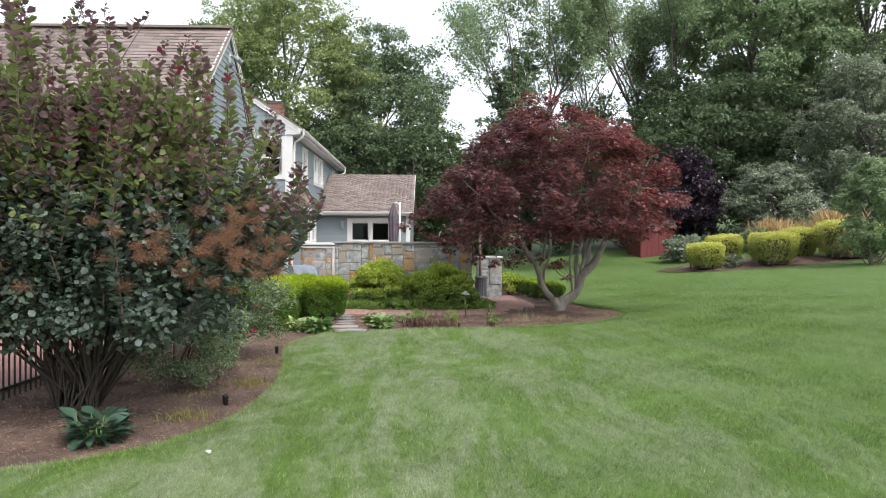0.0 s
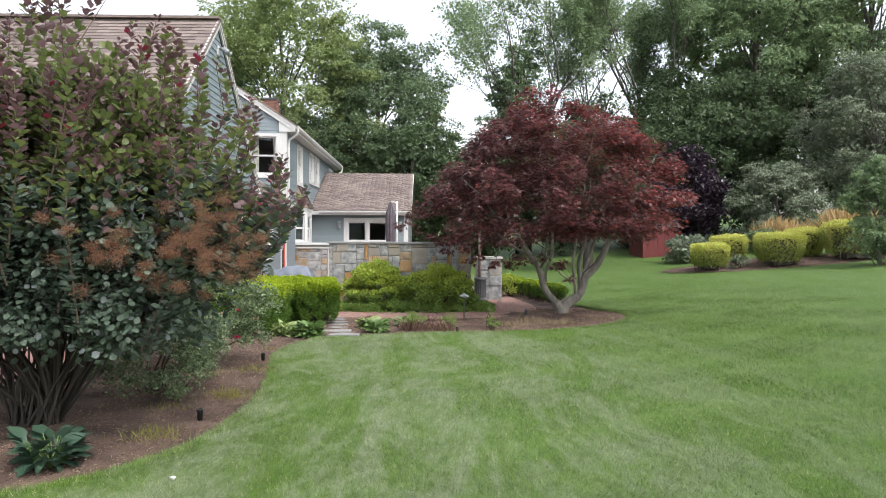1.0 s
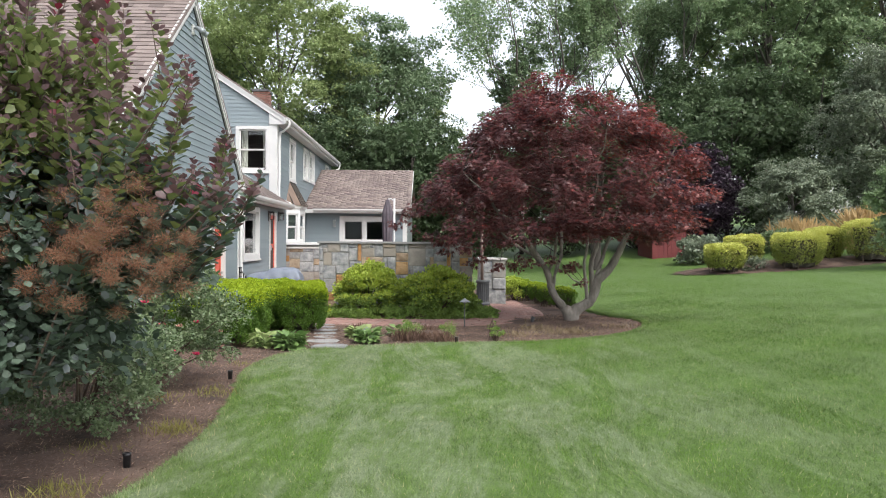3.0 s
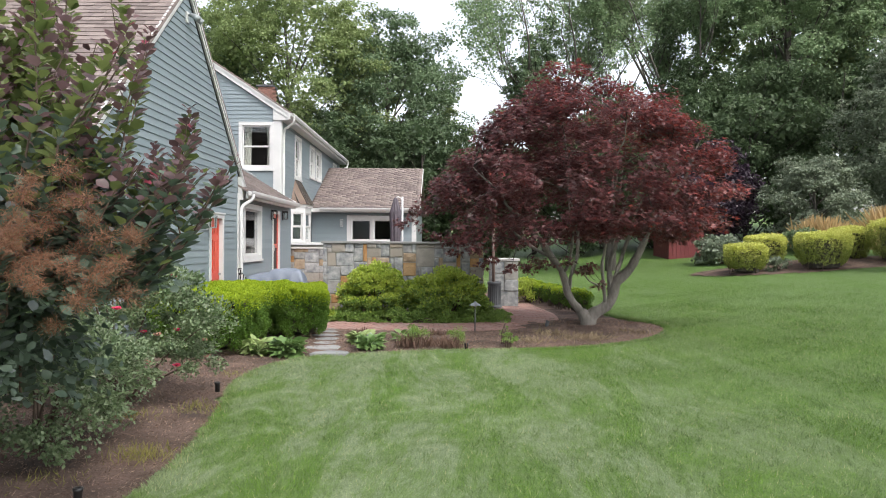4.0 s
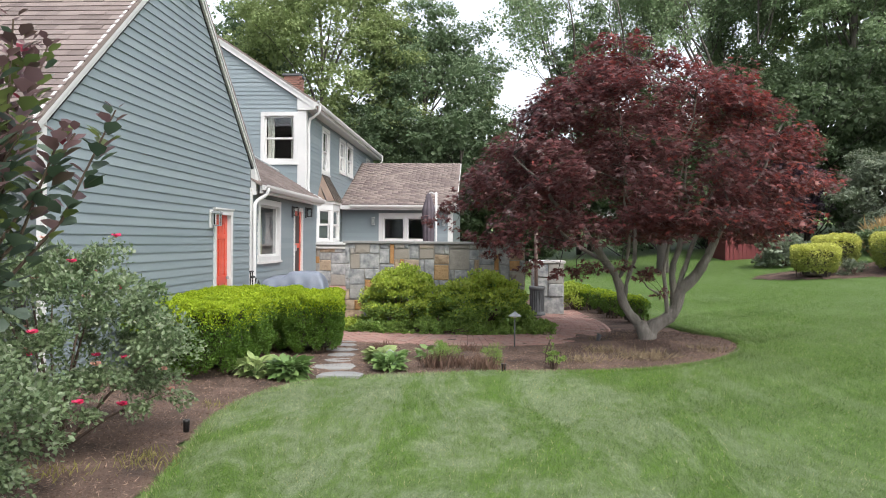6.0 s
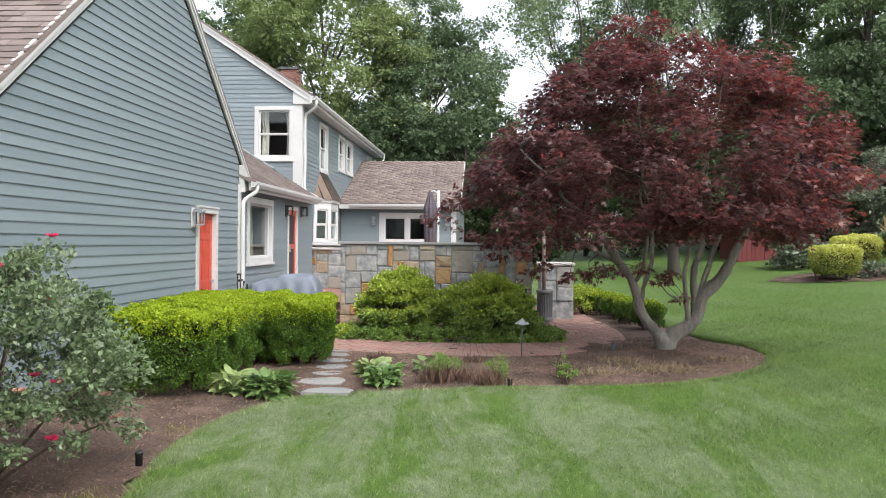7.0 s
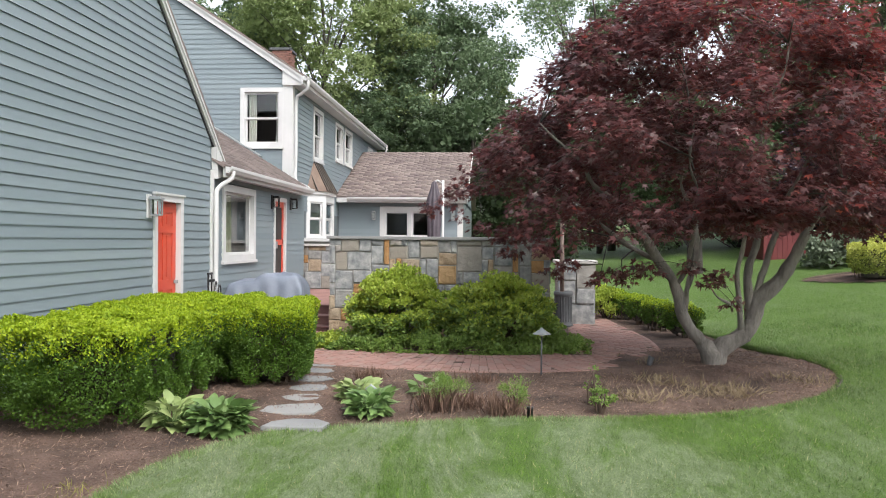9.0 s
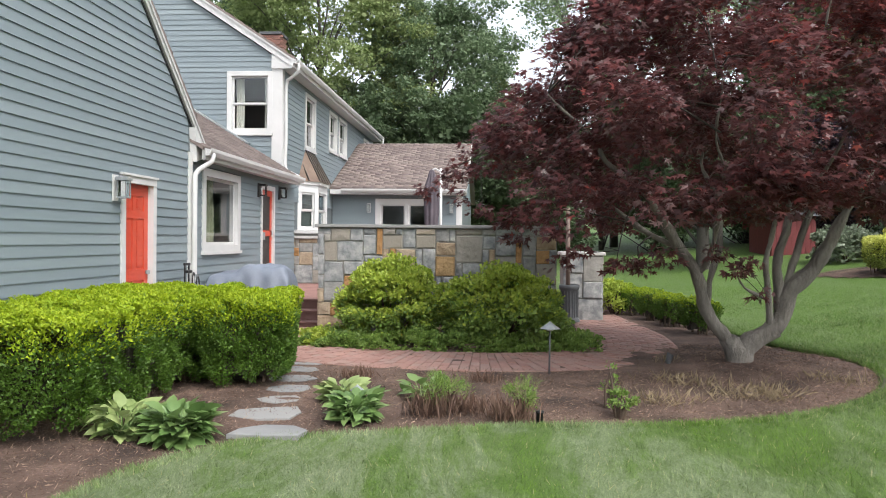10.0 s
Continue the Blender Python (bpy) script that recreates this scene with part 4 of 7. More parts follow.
def bay_face(p, q, n=1):
    """One side of the bay: frame and double-hung sashes between two plan points."""
    p, q = Vector((*p, 0)), Vector((*q, 0))
    way = (q - p).normalized()
    out = Vector((way.y, -way.x, 0))
    size = (q - p).length

    def stick(name, a0, a1, z0, z1, o0, o1, material, parent):
        bm = bmesh.new()
        hexa(bm, [tuple(p + way * a + out * o + Vector((0, 0, z))) for z in (z0, z1) for a, o in ((a0, o0), (a1, o0), (a1, o1), (a0, o1))])
        bmesh.ops.recalc_face_normals(bm, faces=bm.faces)
        return finish(name, bm, material, parent)

    stick("apron", 0, size, 0.52, 1.85, -0.1, 0, "white", bay)
    stick("head", 0, size, 2.78, 3.06, -0.1, 0, "white", bay)
    stick("post", 0, 0.1, 1.85, 2.78, -0.1, 0, "white", bay)
    stick("post", size - 0.1, size, 1.85, 2.78, -0.1, 0, "white", bay)
    stick("crown", -0.03, size + 0.03, 2.98, 3.06, 0, 0.05, "white", bay)
    for z0, z1, o in ((1.85, 2.33, -0.06), (2.3, 2.78, -0.03)):
        s = stick("sash", 0.1, size - 0.1, z0, z0 + 0.05, o - 0.03, o, "white", bay)
        stick("sash_rail", 0.1, size - 0.1, z1 - 0.05, z1, o - 0.03, o, "white", s)
        stick("sash_stile", 0.1, 0.15, z0, z1, o - 0.03, o, "white", s)
        stick("sash_stile", size - 0.15, size - 0.1, z0, z1, o - 0.03, o, "white", s)
        g = stick("pane", 0.15, size - 0.15, z0 + 0.05, z1 - 0.05, o - 0.02, o - 0.014, "glass", s)
        g.visible_shadow = False


B = [(UX, 26.95), (-4.36, 27.42), (-4.36, 28.5), (UX, 28.97)]
for p, q in zip(B, B[1:]):
    bay_face(p, q)
bm = bmesh.new()
foot = [bm.verts.new((x + 0.08 * (x > -4.5), y + (-0.08 if y < 27.5 else 0.08), 3.06)) for x, y in B]
head = [bm.verts.new((UX + 0.02, y, 3.92)) for y in (27.6, 28.45)]
bm.faces.new((foot[0], foot[1], head[0]))
bm.faces.new((foot[1], foot[2], head[1], head[0]))
bm.faces.new((foot[2], foot[3], head[1]))
bm.faces.new((foot[3], foot[2], foot[1], foot[0]))
bmesh.ops.recalc_face_normals(bm, faces=bm.faces)
bay_roof = finish("bay_roof", bm, "copper", bay, "brown standing-seam metal roof")
seams = [(((-4.28, 27.34 + 1.24 * k / 4, 3.06)), (UX + 0.03, 27.6 + 0.85 * k / 4, 3.92)) for k in range(5)] + [((-4.5, 27.08, 3.06), (UX + 0.03, 27.3, 3.5))]
for a, b in seams:
    board("seam", (a[0], a[1], a[2] + 0.015), (b[0], b[1], b[2] + 0.015), 0.035, 0.02, bay_roof, "dark_room")

# far wing
FAR = (-3.4, -1.45, 1.7, 2.83)
w_wall = wall_mesh("wall", "y", FY, UX, -0.75, 0, 3.0, [FAR], house, label="far wing wall clad in blue-grey clapboards")
siding(w_wall, "y", FY, lambda z: (UX + 0.03, -0.88), 0.6, 2.98, [FAR])
window(house, "y", FY, *FAR, "pair", 0.17)
block("wall", -0.95, -0.75, FY + 0.2, 39.5, 0, 3.1, "sheathing", house)
block("wall", UX, -0.75, 39.5, 39.7, 0, 3.1, "sheathing", house)
block("corner_board", -0.9, -0.72, FY - 0.035, FY + 0.02, 0.5, 2.98, "white", house)
shingle_roof(house, (UX + 0.02, 30.42, 3.12), (-0.57, 30.42, 3.12), (-0.6, 35.15, 5.08), (UX + 0.02, 35.15, 5.08), width=0.33)
shingle_roof(house, (-0.57, 39.9, 3.12), (UX + 0.02, 39.9, 3.12), (UX + 0.02, 35.15, 5.08), (-0.6, 35.15, 5.08), width=0.5, course=0.3)
bm = bmesh.new()
tri = [(30.9, 3.0), (39.6, 3.0), (35.15, 4.95)]
f0 = [bm.verts.new((-0.75, a, z)) for a, z in tri]
f1 = [bm.verts.new((-0.95, a, z)) for a, z in tri]
bm.faces.new(f0), bm.faces.new(f1[::-1])
for k in range(3):
    bm.faces.new((f0[k], f1[k], f1[(k + 1) % 3], f0[(k + 1) % 3]))
bmesh.ops.recalc_face_normals(bm, faces=bm.faces)
finish("gable_end", bm, "siding", house)
board("rake_board", (-0.62, 30.42, 3.02), (-0.62, 35.15, 4.98), 0.16, 0.1, house)
block("fascia", UX + 0.05, -0.6, 30.44, 30.5, 2.94, 3.1, "white", house)
block("soffit", UX + 0.05, -0.6, 30.5, FY, 2.94, 2.96, "white", house)
gutter(house, (UX + 0.4, 30.44, 2.99), (-0.57, 30.44, 2.99), (0, -1, 0))
wall_lantern(house, "y", FY, -3.6, 2.55, 0.9)
wall_lantern(house, "y", FY, -1.05, 2.55, 0.9)


# ---- stone walls, patio, steps ----
def ashlar(parent, axis, plane, a0, a1, z0, z1, cell=0.105, tan=0.36, seed=3):
    """Square-cut stones of many sizes fitted together, each a piece standing proud of the mortar."""
    r = np.random.default_rng(seed)
    nx, nz = int((a1 - a0) / cell), int((z1 - z0) / cell)
    ux, uz = (a1 - a0) / nx, (z1 - z0) / nz
    used = np.zeros((nz, nx), bool)
    for j in range(nz):
        for i in range(nx):
            if used[j, i]:
                continue
            w, h = int(r.choice([1, 2, 3, 4], p=[0.06, 0.26, 0.36, 0.32])), int(r.choice([1, 2, 3, 4], p=[0.08, 0.42, 0.38, 0.12]))
            while w > 1 and (i + w > nx or used[j, i:i + w].any()):
                w -= 1
            while h > 1 and (j + h > nz or used[j:j + h, i:i + w].any()):
                h -= 1
            used[j:j + h, i:i + w] = True
            g = 0.007 + 0.003 * r.random()
            p0, p1, q0, q1 = a0 + i * ux + g, a0 + (i + w) * ux - g, z0 + j * uz + g, z0 + (j + h) * uz - g
            face = 0.016 + r.random() * 0.026
            c = r.uniform(0.006, 0.014)
            ring = lambda o, s: [to_world(axis, plane, a + r.uniform(-0.01, 0.01), o + r.uniform(-0.004, 0.004) * (s > 0), z + r.uniform(-0.01, 0.01))
                                 for a, z in ((p0 + s, q0 + s), (p1 - s, q0 + s), (p1 - s, q1 - s), (p0 + s, q1 - s))]
            bm = bmesh.new()
            rings = [[bm.verts.new(v) for v in ring(o, s)] for o, s in ((-0.03, 0.0), (face - c, 0.0), (face, c))]
            for a, b in zip(rings, rings[1:]):
                for k in range(4):
                    bm.faces.new((a[k], a[(k + 1) % 4], b[(k + 1) % 4], b[k]))
            mid = [sum(v.co[k] for v in rings[2]) / 4 for k in range(3)]
            top = bm.verts.new(to_world(axis, plane, (p0 + p1) / 2, face + r.uniform(0, 0.015), (q0 + q1) / 2))
            for k in range(4):
                bm.faces.new((rings[2][k], rings[2][(k + 1) % 4], top))
            bmesh.ops.recalc_face_normals(bm, faces=bm.faces)
            pick = r.random()
            finish("stone", bm, "stone_rust" if pick < tan * 0.3 else "stone_tan" if pick < tan else "stone", parent)


WY = 20.19
screen_wall = block("stone_wall", -2.57, 1.27, WY + 0.02, WY + 0.45, -0.1, 1.77, "mortar")
tagged(screen_wall, "screen wall of grey and tan square-cut stone with a bluestone cap", "stone wall", kind="structure")
block("cap", -2.63, 1.33, WY - 0.05, WY + 0.5, 1.772, 1.825, "bluestone", screen_wall, 0.006, "thin bluestone cap")
ashlar(screen_wall, "y", WY + 0.02, -2.59, 1.28, 0.0, 1.77, tan=0.3, seed=5)
ashlar(screen_wall, "x", 1.27, WY + 0.03, WY + 0.44, 0.0, 1.77, tan=0.2, seed=9)

kitchen_wall = block("stone_wall", -4.7, -3.36, 25.62, 26.1, 0.4, 1.58, "mortar")
tagged(kitchen_wall, "low stone wall with pale granite slabs below the bay window", "stone wall", kind="structure")
block("cap", -4.72, -3.3, 25.55, 26.15, 1.582, 1.64, "granite", kitchen_wall, 0.008)
block("cap", -4.9, -3.2, 25.75, 26.5, 1.7, 1.79, "white", kitchen_wall, 0.008, "white slab")
block("riser", -4.7, -3.3, 25.85, 26.4, 1.642, 1.698, "mortar", kitchen_wall)
ashlar(kitchen_wall, "y", 25.62, -4.7, -3.36, 0.52, 1.58, tan=0.35, seed=12)
block("corner_post", -3.35, -3.28, 25.58, 25.7, 0.52, 1.58, "granite", kitchen_wall)
back_wall = block("stone_wall", -3.2, 0.9, 27.2, 27.6, 0.5, 1.62, "mortar")
tagged(back_wall, "low patio wall with a pale cap", "stone wall", kind="structure")
block("cap", -3.25, 0.95, 27.12, 27.68, 1.622, 1.7, "granite", back_wall, 0.008)

pier = block("stone_pier", 1.61, 2.36, 22.62, 23.3, -0.05, 1.31, "mortar")
tagged(pier, "stone pier with a pale cap beside the brick path", "stone pier", kind="structure")
block("cap", 1.56, 2.41, 22.57, 23.35, 1.312, 1.38, "granite", pier, 0.01)
ashlar(pier, "y", 22.62, 1.61, 2.36, 0.0, 1.3, cell=0.15, tan=0.05, seed=15)
ashlar(pier, "x", 2.36, 22.63, 23.29, 0.0, 1.3, cell=0.15, tan=0.05, seed=16)

patio = block("patio", -4.46, 1.25, 21.25, 30.9, 0.02, 0.51, "patio")
tagged(patio, "raised patio paved in reddish brown pavers", "patio", kind="structure")
block("terrace", -4.46, -3.45, 19.5, 21.25, 0.02, 0.51, "patio", patio)
for k in range(3):
    y = 20.62 + 0.3 * k
    step = block("step", -3.36, -2.6, y, 21.24, 0.0 + 0.17 * k - (0.03 if k == 0 else 0), 0.17 * k + 0.135, "step")
    tagged(step, "reddish brown stone step up to the patio", "step", "patio steps", "structure")
    block("tread", -3.36, -2.6, y - 0.025, y + 0.32, 0.17 * k + 0.137, 0.17 * k + 0.168, "step", step, 0.005)

# ---- brick path ----
LINE = smooth_line([(-3.45, 18.21), (-2.48, 18.14), (-1.30, 17.73), (-0.21, 17.56), (0.77, 17.63), (1.57, 18.00), (2.11, 18.73), (2.33, 19.86), (2.35, 21.92), (2.38, 24.52), (2.42, 27.13)], 0.106)
path_base = thing("brick_path", (0, 17.8, 0), "curved path of worn red bricks laid on edge beside mulch", "path", kind="structure")
n_path = len(LINE)
tangent = unit(np.gradient(LINE, axis=0))
across = np.stack([-tangent[:, 1], tangent[:, 0]], -1)
wide = np.interp(np.arange(n_path) / n_path, [0, 0.1, 0.35, 0.55, 0.65, 0.75, 1], [0.62, 0.74, 0.7, 0.68, 0.55, 0.42, 0.4])
verts, faces = [], []
bm = bmesh.new()
rim = [[bm.verts.new((*(LINE[i] + across[i] * s * wide[i]), 0.062)) for s in (-1, 1)] for i in range(n_path)]
for a, b in zip(rim, rim[1:]):
    bm.faces.new((a[0], b[0], b[1], a[1]))
bmesh.ops.solidify(bm, geom=bm.faces[:], thickness=0.05)
bmesh.ops.recalc_face_normals(bm, faces=bm.faces)
finish("joint_sand", bm, "sand", path_base)
count = 0
for i in range(n_path - 1):
    mid = (LINE[i] + LINE[i + 1]) / 2
    w = wide[i]
    start = -w + (0.1 if i % 2 else 0.0)
    cuts = ([(-w, start - 0.006)] if i % 2 else []) + [(u, min(u + 0.194, w)) for u in np.arange(start, w - 0.05, 0.2)]
    for u, u1 in cuts:
        h = 0.075 + rng.uniform(-0.004, 0.004)
        row = [[LINE[k] + across[k] * uu for k in (i, i + 1)] for uu in (u, u1)]
        quad = [a + (b - a) * f for (a, b), f in ((row[0], 0.025), (row[1], 0.025), (row[1], 0.975), (row[0], 0.975))]
        heart = sum(quad) / 4
        c = [(*q, 0.04) for q in quad] + [(*(q + (heart - q) * 0.04), h) for q in quad]
        if -2.2 < mid[0] < 1.6 and mid[1] < 19 and count < 300:
            bm = bmesh.new()
            hexa(bm, c)
            bmesh.ops.recalc_face_normals(bm, faces=bm.faces)
            finish("brick", bm, "brick", path_base)
            count += 1
        else:
            o = len(verts)
            verts += c
            faces += [(o + 4, o + 5, o + 6, o + 7), (o, o + 1, o + 5, o + 4), (o + 1, o + 2, o + 6, o + 5), (o + 2, o + 3, o + 7, o + 6), (o + 3, o, o + 4, o + 7)]
for gx in np.arange(-3.4, -2.7, 0.106):
    for k, gy in enumerate(np.arange(19.1, 20.55, 0.2)):
        o = len(verts)
        h = 0.075 + rng.uniform(-0.004, 0.004)
        verts += [(gx, gy, 0.04), (gx + 0.1, gy, 0.04), (gx + 0.1, gy + 0.19, 0.04), (gx, gy + 0.19, 0.04), (gx, gy, h), (gx + 0.1, gy, h), (gx + 0.1, gy + 0.19, h), (gx, gy + 0.19, h)]
        faces += [(o + 4, o + 5, o + 6, o + 7), (o, o + 1, o + 5, o + 4), (o + 1, o + 2, o + 6, o + 5), (o + 3, o, o + 4, o + 7)]
tagged(raw("brick_rows", np.array(verts), np.array(faces), "brick_bulk", path_base), "worn red bricks laid in rows", kind="stuff")


# ---- flagstones ----
def flagstone(cx, cy, rx, ry, turn):
    bm = bmesh.new()
    r = random.Random(int(cx * 1000) + int(cy * 100))
    n = 7
    ring = []
    for k in range(n):
        a = 2 * math.pi * k / n
        s = (abs(math.cos(a)) ** 4 + abs(math.sin(a)) ** 4) ** -0.25 * r.uniform(0.8, 1.16)
        x, y = rx * s * math.cos(a), ry * s * math.sin(a)
        ring.append((cx + x * math.cos(turn) - y * math.sin(turn), cy + x * math.sin(turn) + y * math.cos(turn)))
    low = [bm.verts.new((x, y, 0.03)) for x, y in ring]
    top = [bm.verts.new((x, y, 0.066)) for x, y in ring]
    lip = [bm.verts.new((cx + (x - cx) * 0.96, cy + (y - cy) * 0.96, 0.072)) for x, y in ring]
    bm.faces.new(low[::-1])
    for a, b in ((low, top), (top, lip)):
        for k in range(n):
            bm.faces.new((a[k], a[(k + 1) % n], b[(k + 1) % n], b[k]))
    bm.faces.new(lip)
    return tagged(finish("stepping_stone", bm, "bluestone"), "irregular grey flagstone set in mulch beside hostas", "stepping stone", "stepping stones")


for f in ((-1.45, 14.02, 0.29, 0.17, 0.16), (-1.65, 14.61, 0.29, 0.22, 0.15), (-1.70, 15.13, 0.22, 0.16, 0.3), (-1.77, 15.63, 0.24, 0.17, 0.1), (-1.89, 16.18, 0.25, 0.18, 0.1), (-1.98, 16.73, 0.28, 0.17, -0.1), (-2.03, 17.19, 0.3, 0.15, -0.1)):
    flagstone(*f)


# ---- plants ----
def upward(n, lift=0.5):
    d = unit(rng.normal(size=(n, 3)))
    d[:, 2] = np.abs(d[:, 2]) * 0.6 + lift
    return unit(d)


def stems(parent, base, tips, r0, r1, material, n=6, name="branchwork", lift=0.5):
    bm = bmesh.new()
    base = Vector(base)
    for tip in tips:
        tip = Vector(tip)
        b = base + Vector((random.uniform(-1, 1), random.uniform(-1, 1), 0)) * r0 * 2
        mid = b.lerp(tip, 0.5) + Vector((0, 0, (tip.z - b.z) * 0.12 * lift * 2)) + Vector((random.uniform(-1, 1), random.uniform(-1, 1), 0)) * 0.04
        pts = smooth_line([tuple(b), tuple(mid), tuple(tip)], (tip - b).length / 5)
        tube(bm, pts, np.linspace(r0, r1, len(pts)), n)
    return tagged(finish(name, bm, material, parent, smooth=True), kind="stuff")


def lumps_on(centre, radius, count, spread=0.3):
    """Rounded clumps through a dome whose sides come down steeply: their middles and sizes."""
    d = unit(rng.normal(size=(count * 3, 3)))
    d = d[d[:, 2] > -0.75][:count]
    low = d[:, 2] < 0
    d[low, :2] = unit(d[low, :2]) * rng.uniform(0.85, 1.0, (low.sum(), 1))
    d *= rng.uniform(0.72, 1.05, (len(d), 1))
    size = rng.uniform(0.5, 1.35, len(d)) * spread
    return np.asarray(centre) + d * (np.asarray(radius) * (1 - spread * 0.6)), size * np.mean(radius)


def shrub(name, centre, radius, n, size, low, top, label, category, shape=LEAF, group="", split=0.25, lumps=26, spread=0.34, floor=0.06, flowers=0, stem="twig", peaks=()):
    """A loose shrub: stems, leaves gathered in clumps with gaps, and paler leaves outside on top."""
    base = (centre[0], centre[1], float(height(centre[0], centre[1])) + 0.04)
    ob = thing(name, base, label, category, group)
    mid, sz = lumps_on(centre, radius, lumps, spread)
    for x, y, z, r in peaks:
        mid, sz = np.concatenate([mid, np.array([x, y, z]) + ball(12, (r, r, r))]), np.concatenate([sz, rng.uniform(0.3, 0.5, 12) * r])
    pick = rng.integers(0, len(mid), n)
    d = unit(rng.normal(size=(n, 3)))
    dome = rng.random(n) < 0.65
    d[dome, 2] = np.abs(d[dome, 2])
    rad = (0.4 + 0.8 * rng.random((n, 1)) ** 0.7)
    p = mid[pick] + d * rad * sz[pick][:, None] * np.array([1, 1, 0.8])
    ground = height(p[:, 0], p[:, 1]) + floor
    keep = p[:, 2] > ground
    p, d = p[keep], d[keep]
    out = unit((p - np.asarray(centre)) / np.asarray(radius))
    along = unit(out * 0.7 + rng.normal(size=p.shape) * 0.6 + (0, 0, 0.25))
    face = unit(out * 0.6 + rng.normal(size=p.shape) * 0.5 + (0, 0, 0.8))
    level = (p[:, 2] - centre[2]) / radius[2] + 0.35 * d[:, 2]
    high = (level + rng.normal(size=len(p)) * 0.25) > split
    s = rng.uniform(0.7, 1.25, len(p)) * size
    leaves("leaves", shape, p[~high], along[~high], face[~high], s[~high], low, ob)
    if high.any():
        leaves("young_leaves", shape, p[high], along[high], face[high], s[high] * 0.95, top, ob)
    tips = [tuple(m * 0.85 + np.asarray(centre) * 0.15) for m in mid[:14]]
    stems(ob, (base[0], base[1], base[2] - 0.06), tips, 0.018, 0.006, stem, 5)
    if flowers:
        f = mid[rng.integers(0, len(mid), flowers)] + unit(rng.normal(size=(flowers, 3)) + (0.5, -0.8, 0.6)) * np.mean(radius) * 0.26
        for q in f:
            k = 9
            a = np.arange(k) * 2.4
            way = np.stack([np.cos(a), np.sin(a), 0.35 + 0.08 * np.arange(k)], -1)
            leaves("flower", ROUND, np.repeat(q[None], k, 0), way, np.tile((0, -0.4, 1.0), (k, 1)), np.full(k, 0.052), "petal" if rng.random() < 0.6 else "faded", ob, "rose bloom")
    return ob


def clipped(name, x0, x1, y0, y1, top, n, size, low, fresh, label, group="", crown=0.3, round_=0.25, leafshape=LEAF, taper=0.12, power=6.0):
    """A clipped hedge block: a dark filler inside, leaves over bulging faces, fresh growth on top."""
    cx, cy = (x0 + x1) / 2, (y0 + y1) / 2
    z0 = float(height(cx, cy))
    ob = thing(name, (cx, cy, z0), label, "hedge", group)
    hx, hy, hz = (x1 - x0) / 2, (y1 - y0) / 2, (top - 0.08) / 2
    d = rng.uniform(-1, 1, (n * 3, 3))
    axis = rng.choice(3, n * 3, p=np.array([hy * hz, hx * hz, hx * hy * 0.8]) / (hy * hz + hx * hz + hx * hy * 0.8))
    d[np.arange(n * 3), axis] = np.where((axis == 2), 1, np.sign(d[np.arange(n * 3), axis]))
    d = d[:n]
    p4 = (np.abs(d) ** power).sum(1, keepdims=True) ** (-1 / power)
    r = np.clip(p4, 0.85 if power > 5 else 0.5, 1)
    bulge = np.array([0.5 * noise.noise(Vector(v * 2.3)) + 0.3 * noise.noise(Vector(v * 6.0)) for v in d * np.array([hx, hy, hz])])[:, None]
    depth = 1 - 0.16 * rng.random((n, 1)) ** 2 * (1 / max(0.4, min(hx, hy)))
    p = d * r * depth * np.array([hx, hy, hz]) + unit(d) * bulge * 0.2
    dents = np.array([noise.noise(Vector(v * 5.5) + Vector((7, 3, 1))) for v in d * np.array([hx, hy, hz])])
    hollow = np.clip((np.where(d[:, 2] < 0.3, -0.05, -0.25) - dents) / 0.22, 0, 1)
    p -= unit(d) * (0.15 * hollow)[:, None]
    narrow = 1 - taper * (1 - (p[:, 2] / hz + 1) / 2)
    p[:, 0] *= narrow
    p[:, 1] *= narrow
    out = unit(d * np.abs(d) ** 3)
    p += np.array([cx, cy, z0 + 0.08 + hz])
    along = unit(out * 0.8 + rng.normal(size=p.shape) * 0.45 + (0, 0, 0.5))
    flat = d[:, 2] > 0.9
    along[flat] = unit(rng.normal(size=(flat.sum(), 3)) + (0, 0, 0.55))
    face = unit(out + rng.normal(size=p.shape) * 0.5 + (0, 0, 0.3))
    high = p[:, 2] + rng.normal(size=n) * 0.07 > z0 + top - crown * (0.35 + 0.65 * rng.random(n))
    s = rng.uniform(0.7, 1.3, n) * size
    leaves("leaves", leafshape, p[~high], along[~high], face[~high], s[~high], low, ob)
    leaves("young_leaves", leafshape, p[high], along[high], unit(face[high] + (0, 0, 0.4)), s[high], fresh, ob)
    # Added dark block that keeps the foliage from being seen through; no branches.
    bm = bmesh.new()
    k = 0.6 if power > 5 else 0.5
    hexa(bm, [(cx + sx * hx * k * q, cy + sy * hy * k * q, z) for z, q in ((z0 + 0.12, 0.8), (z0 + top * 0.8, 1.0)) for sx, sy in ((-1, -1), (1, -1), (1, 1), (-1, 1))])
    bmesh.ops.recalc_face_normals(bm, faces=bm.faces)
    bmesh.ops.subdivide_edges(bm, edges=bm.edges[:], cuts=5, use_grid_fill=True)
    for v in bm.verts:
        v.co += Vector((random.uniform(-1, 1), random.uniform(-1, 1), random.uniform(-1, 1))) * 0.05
    finish("dark_filler", bm, "dark_bark", ob)
    tips = [(x0 + (x1 - x0) * random.uniform(0.15, 0.85), y0 + (y1 - y0) * random.uniform(0.15, 0.85), z0 + top * 0.6) for _ in range(10)]
    bm = bmesh.new()
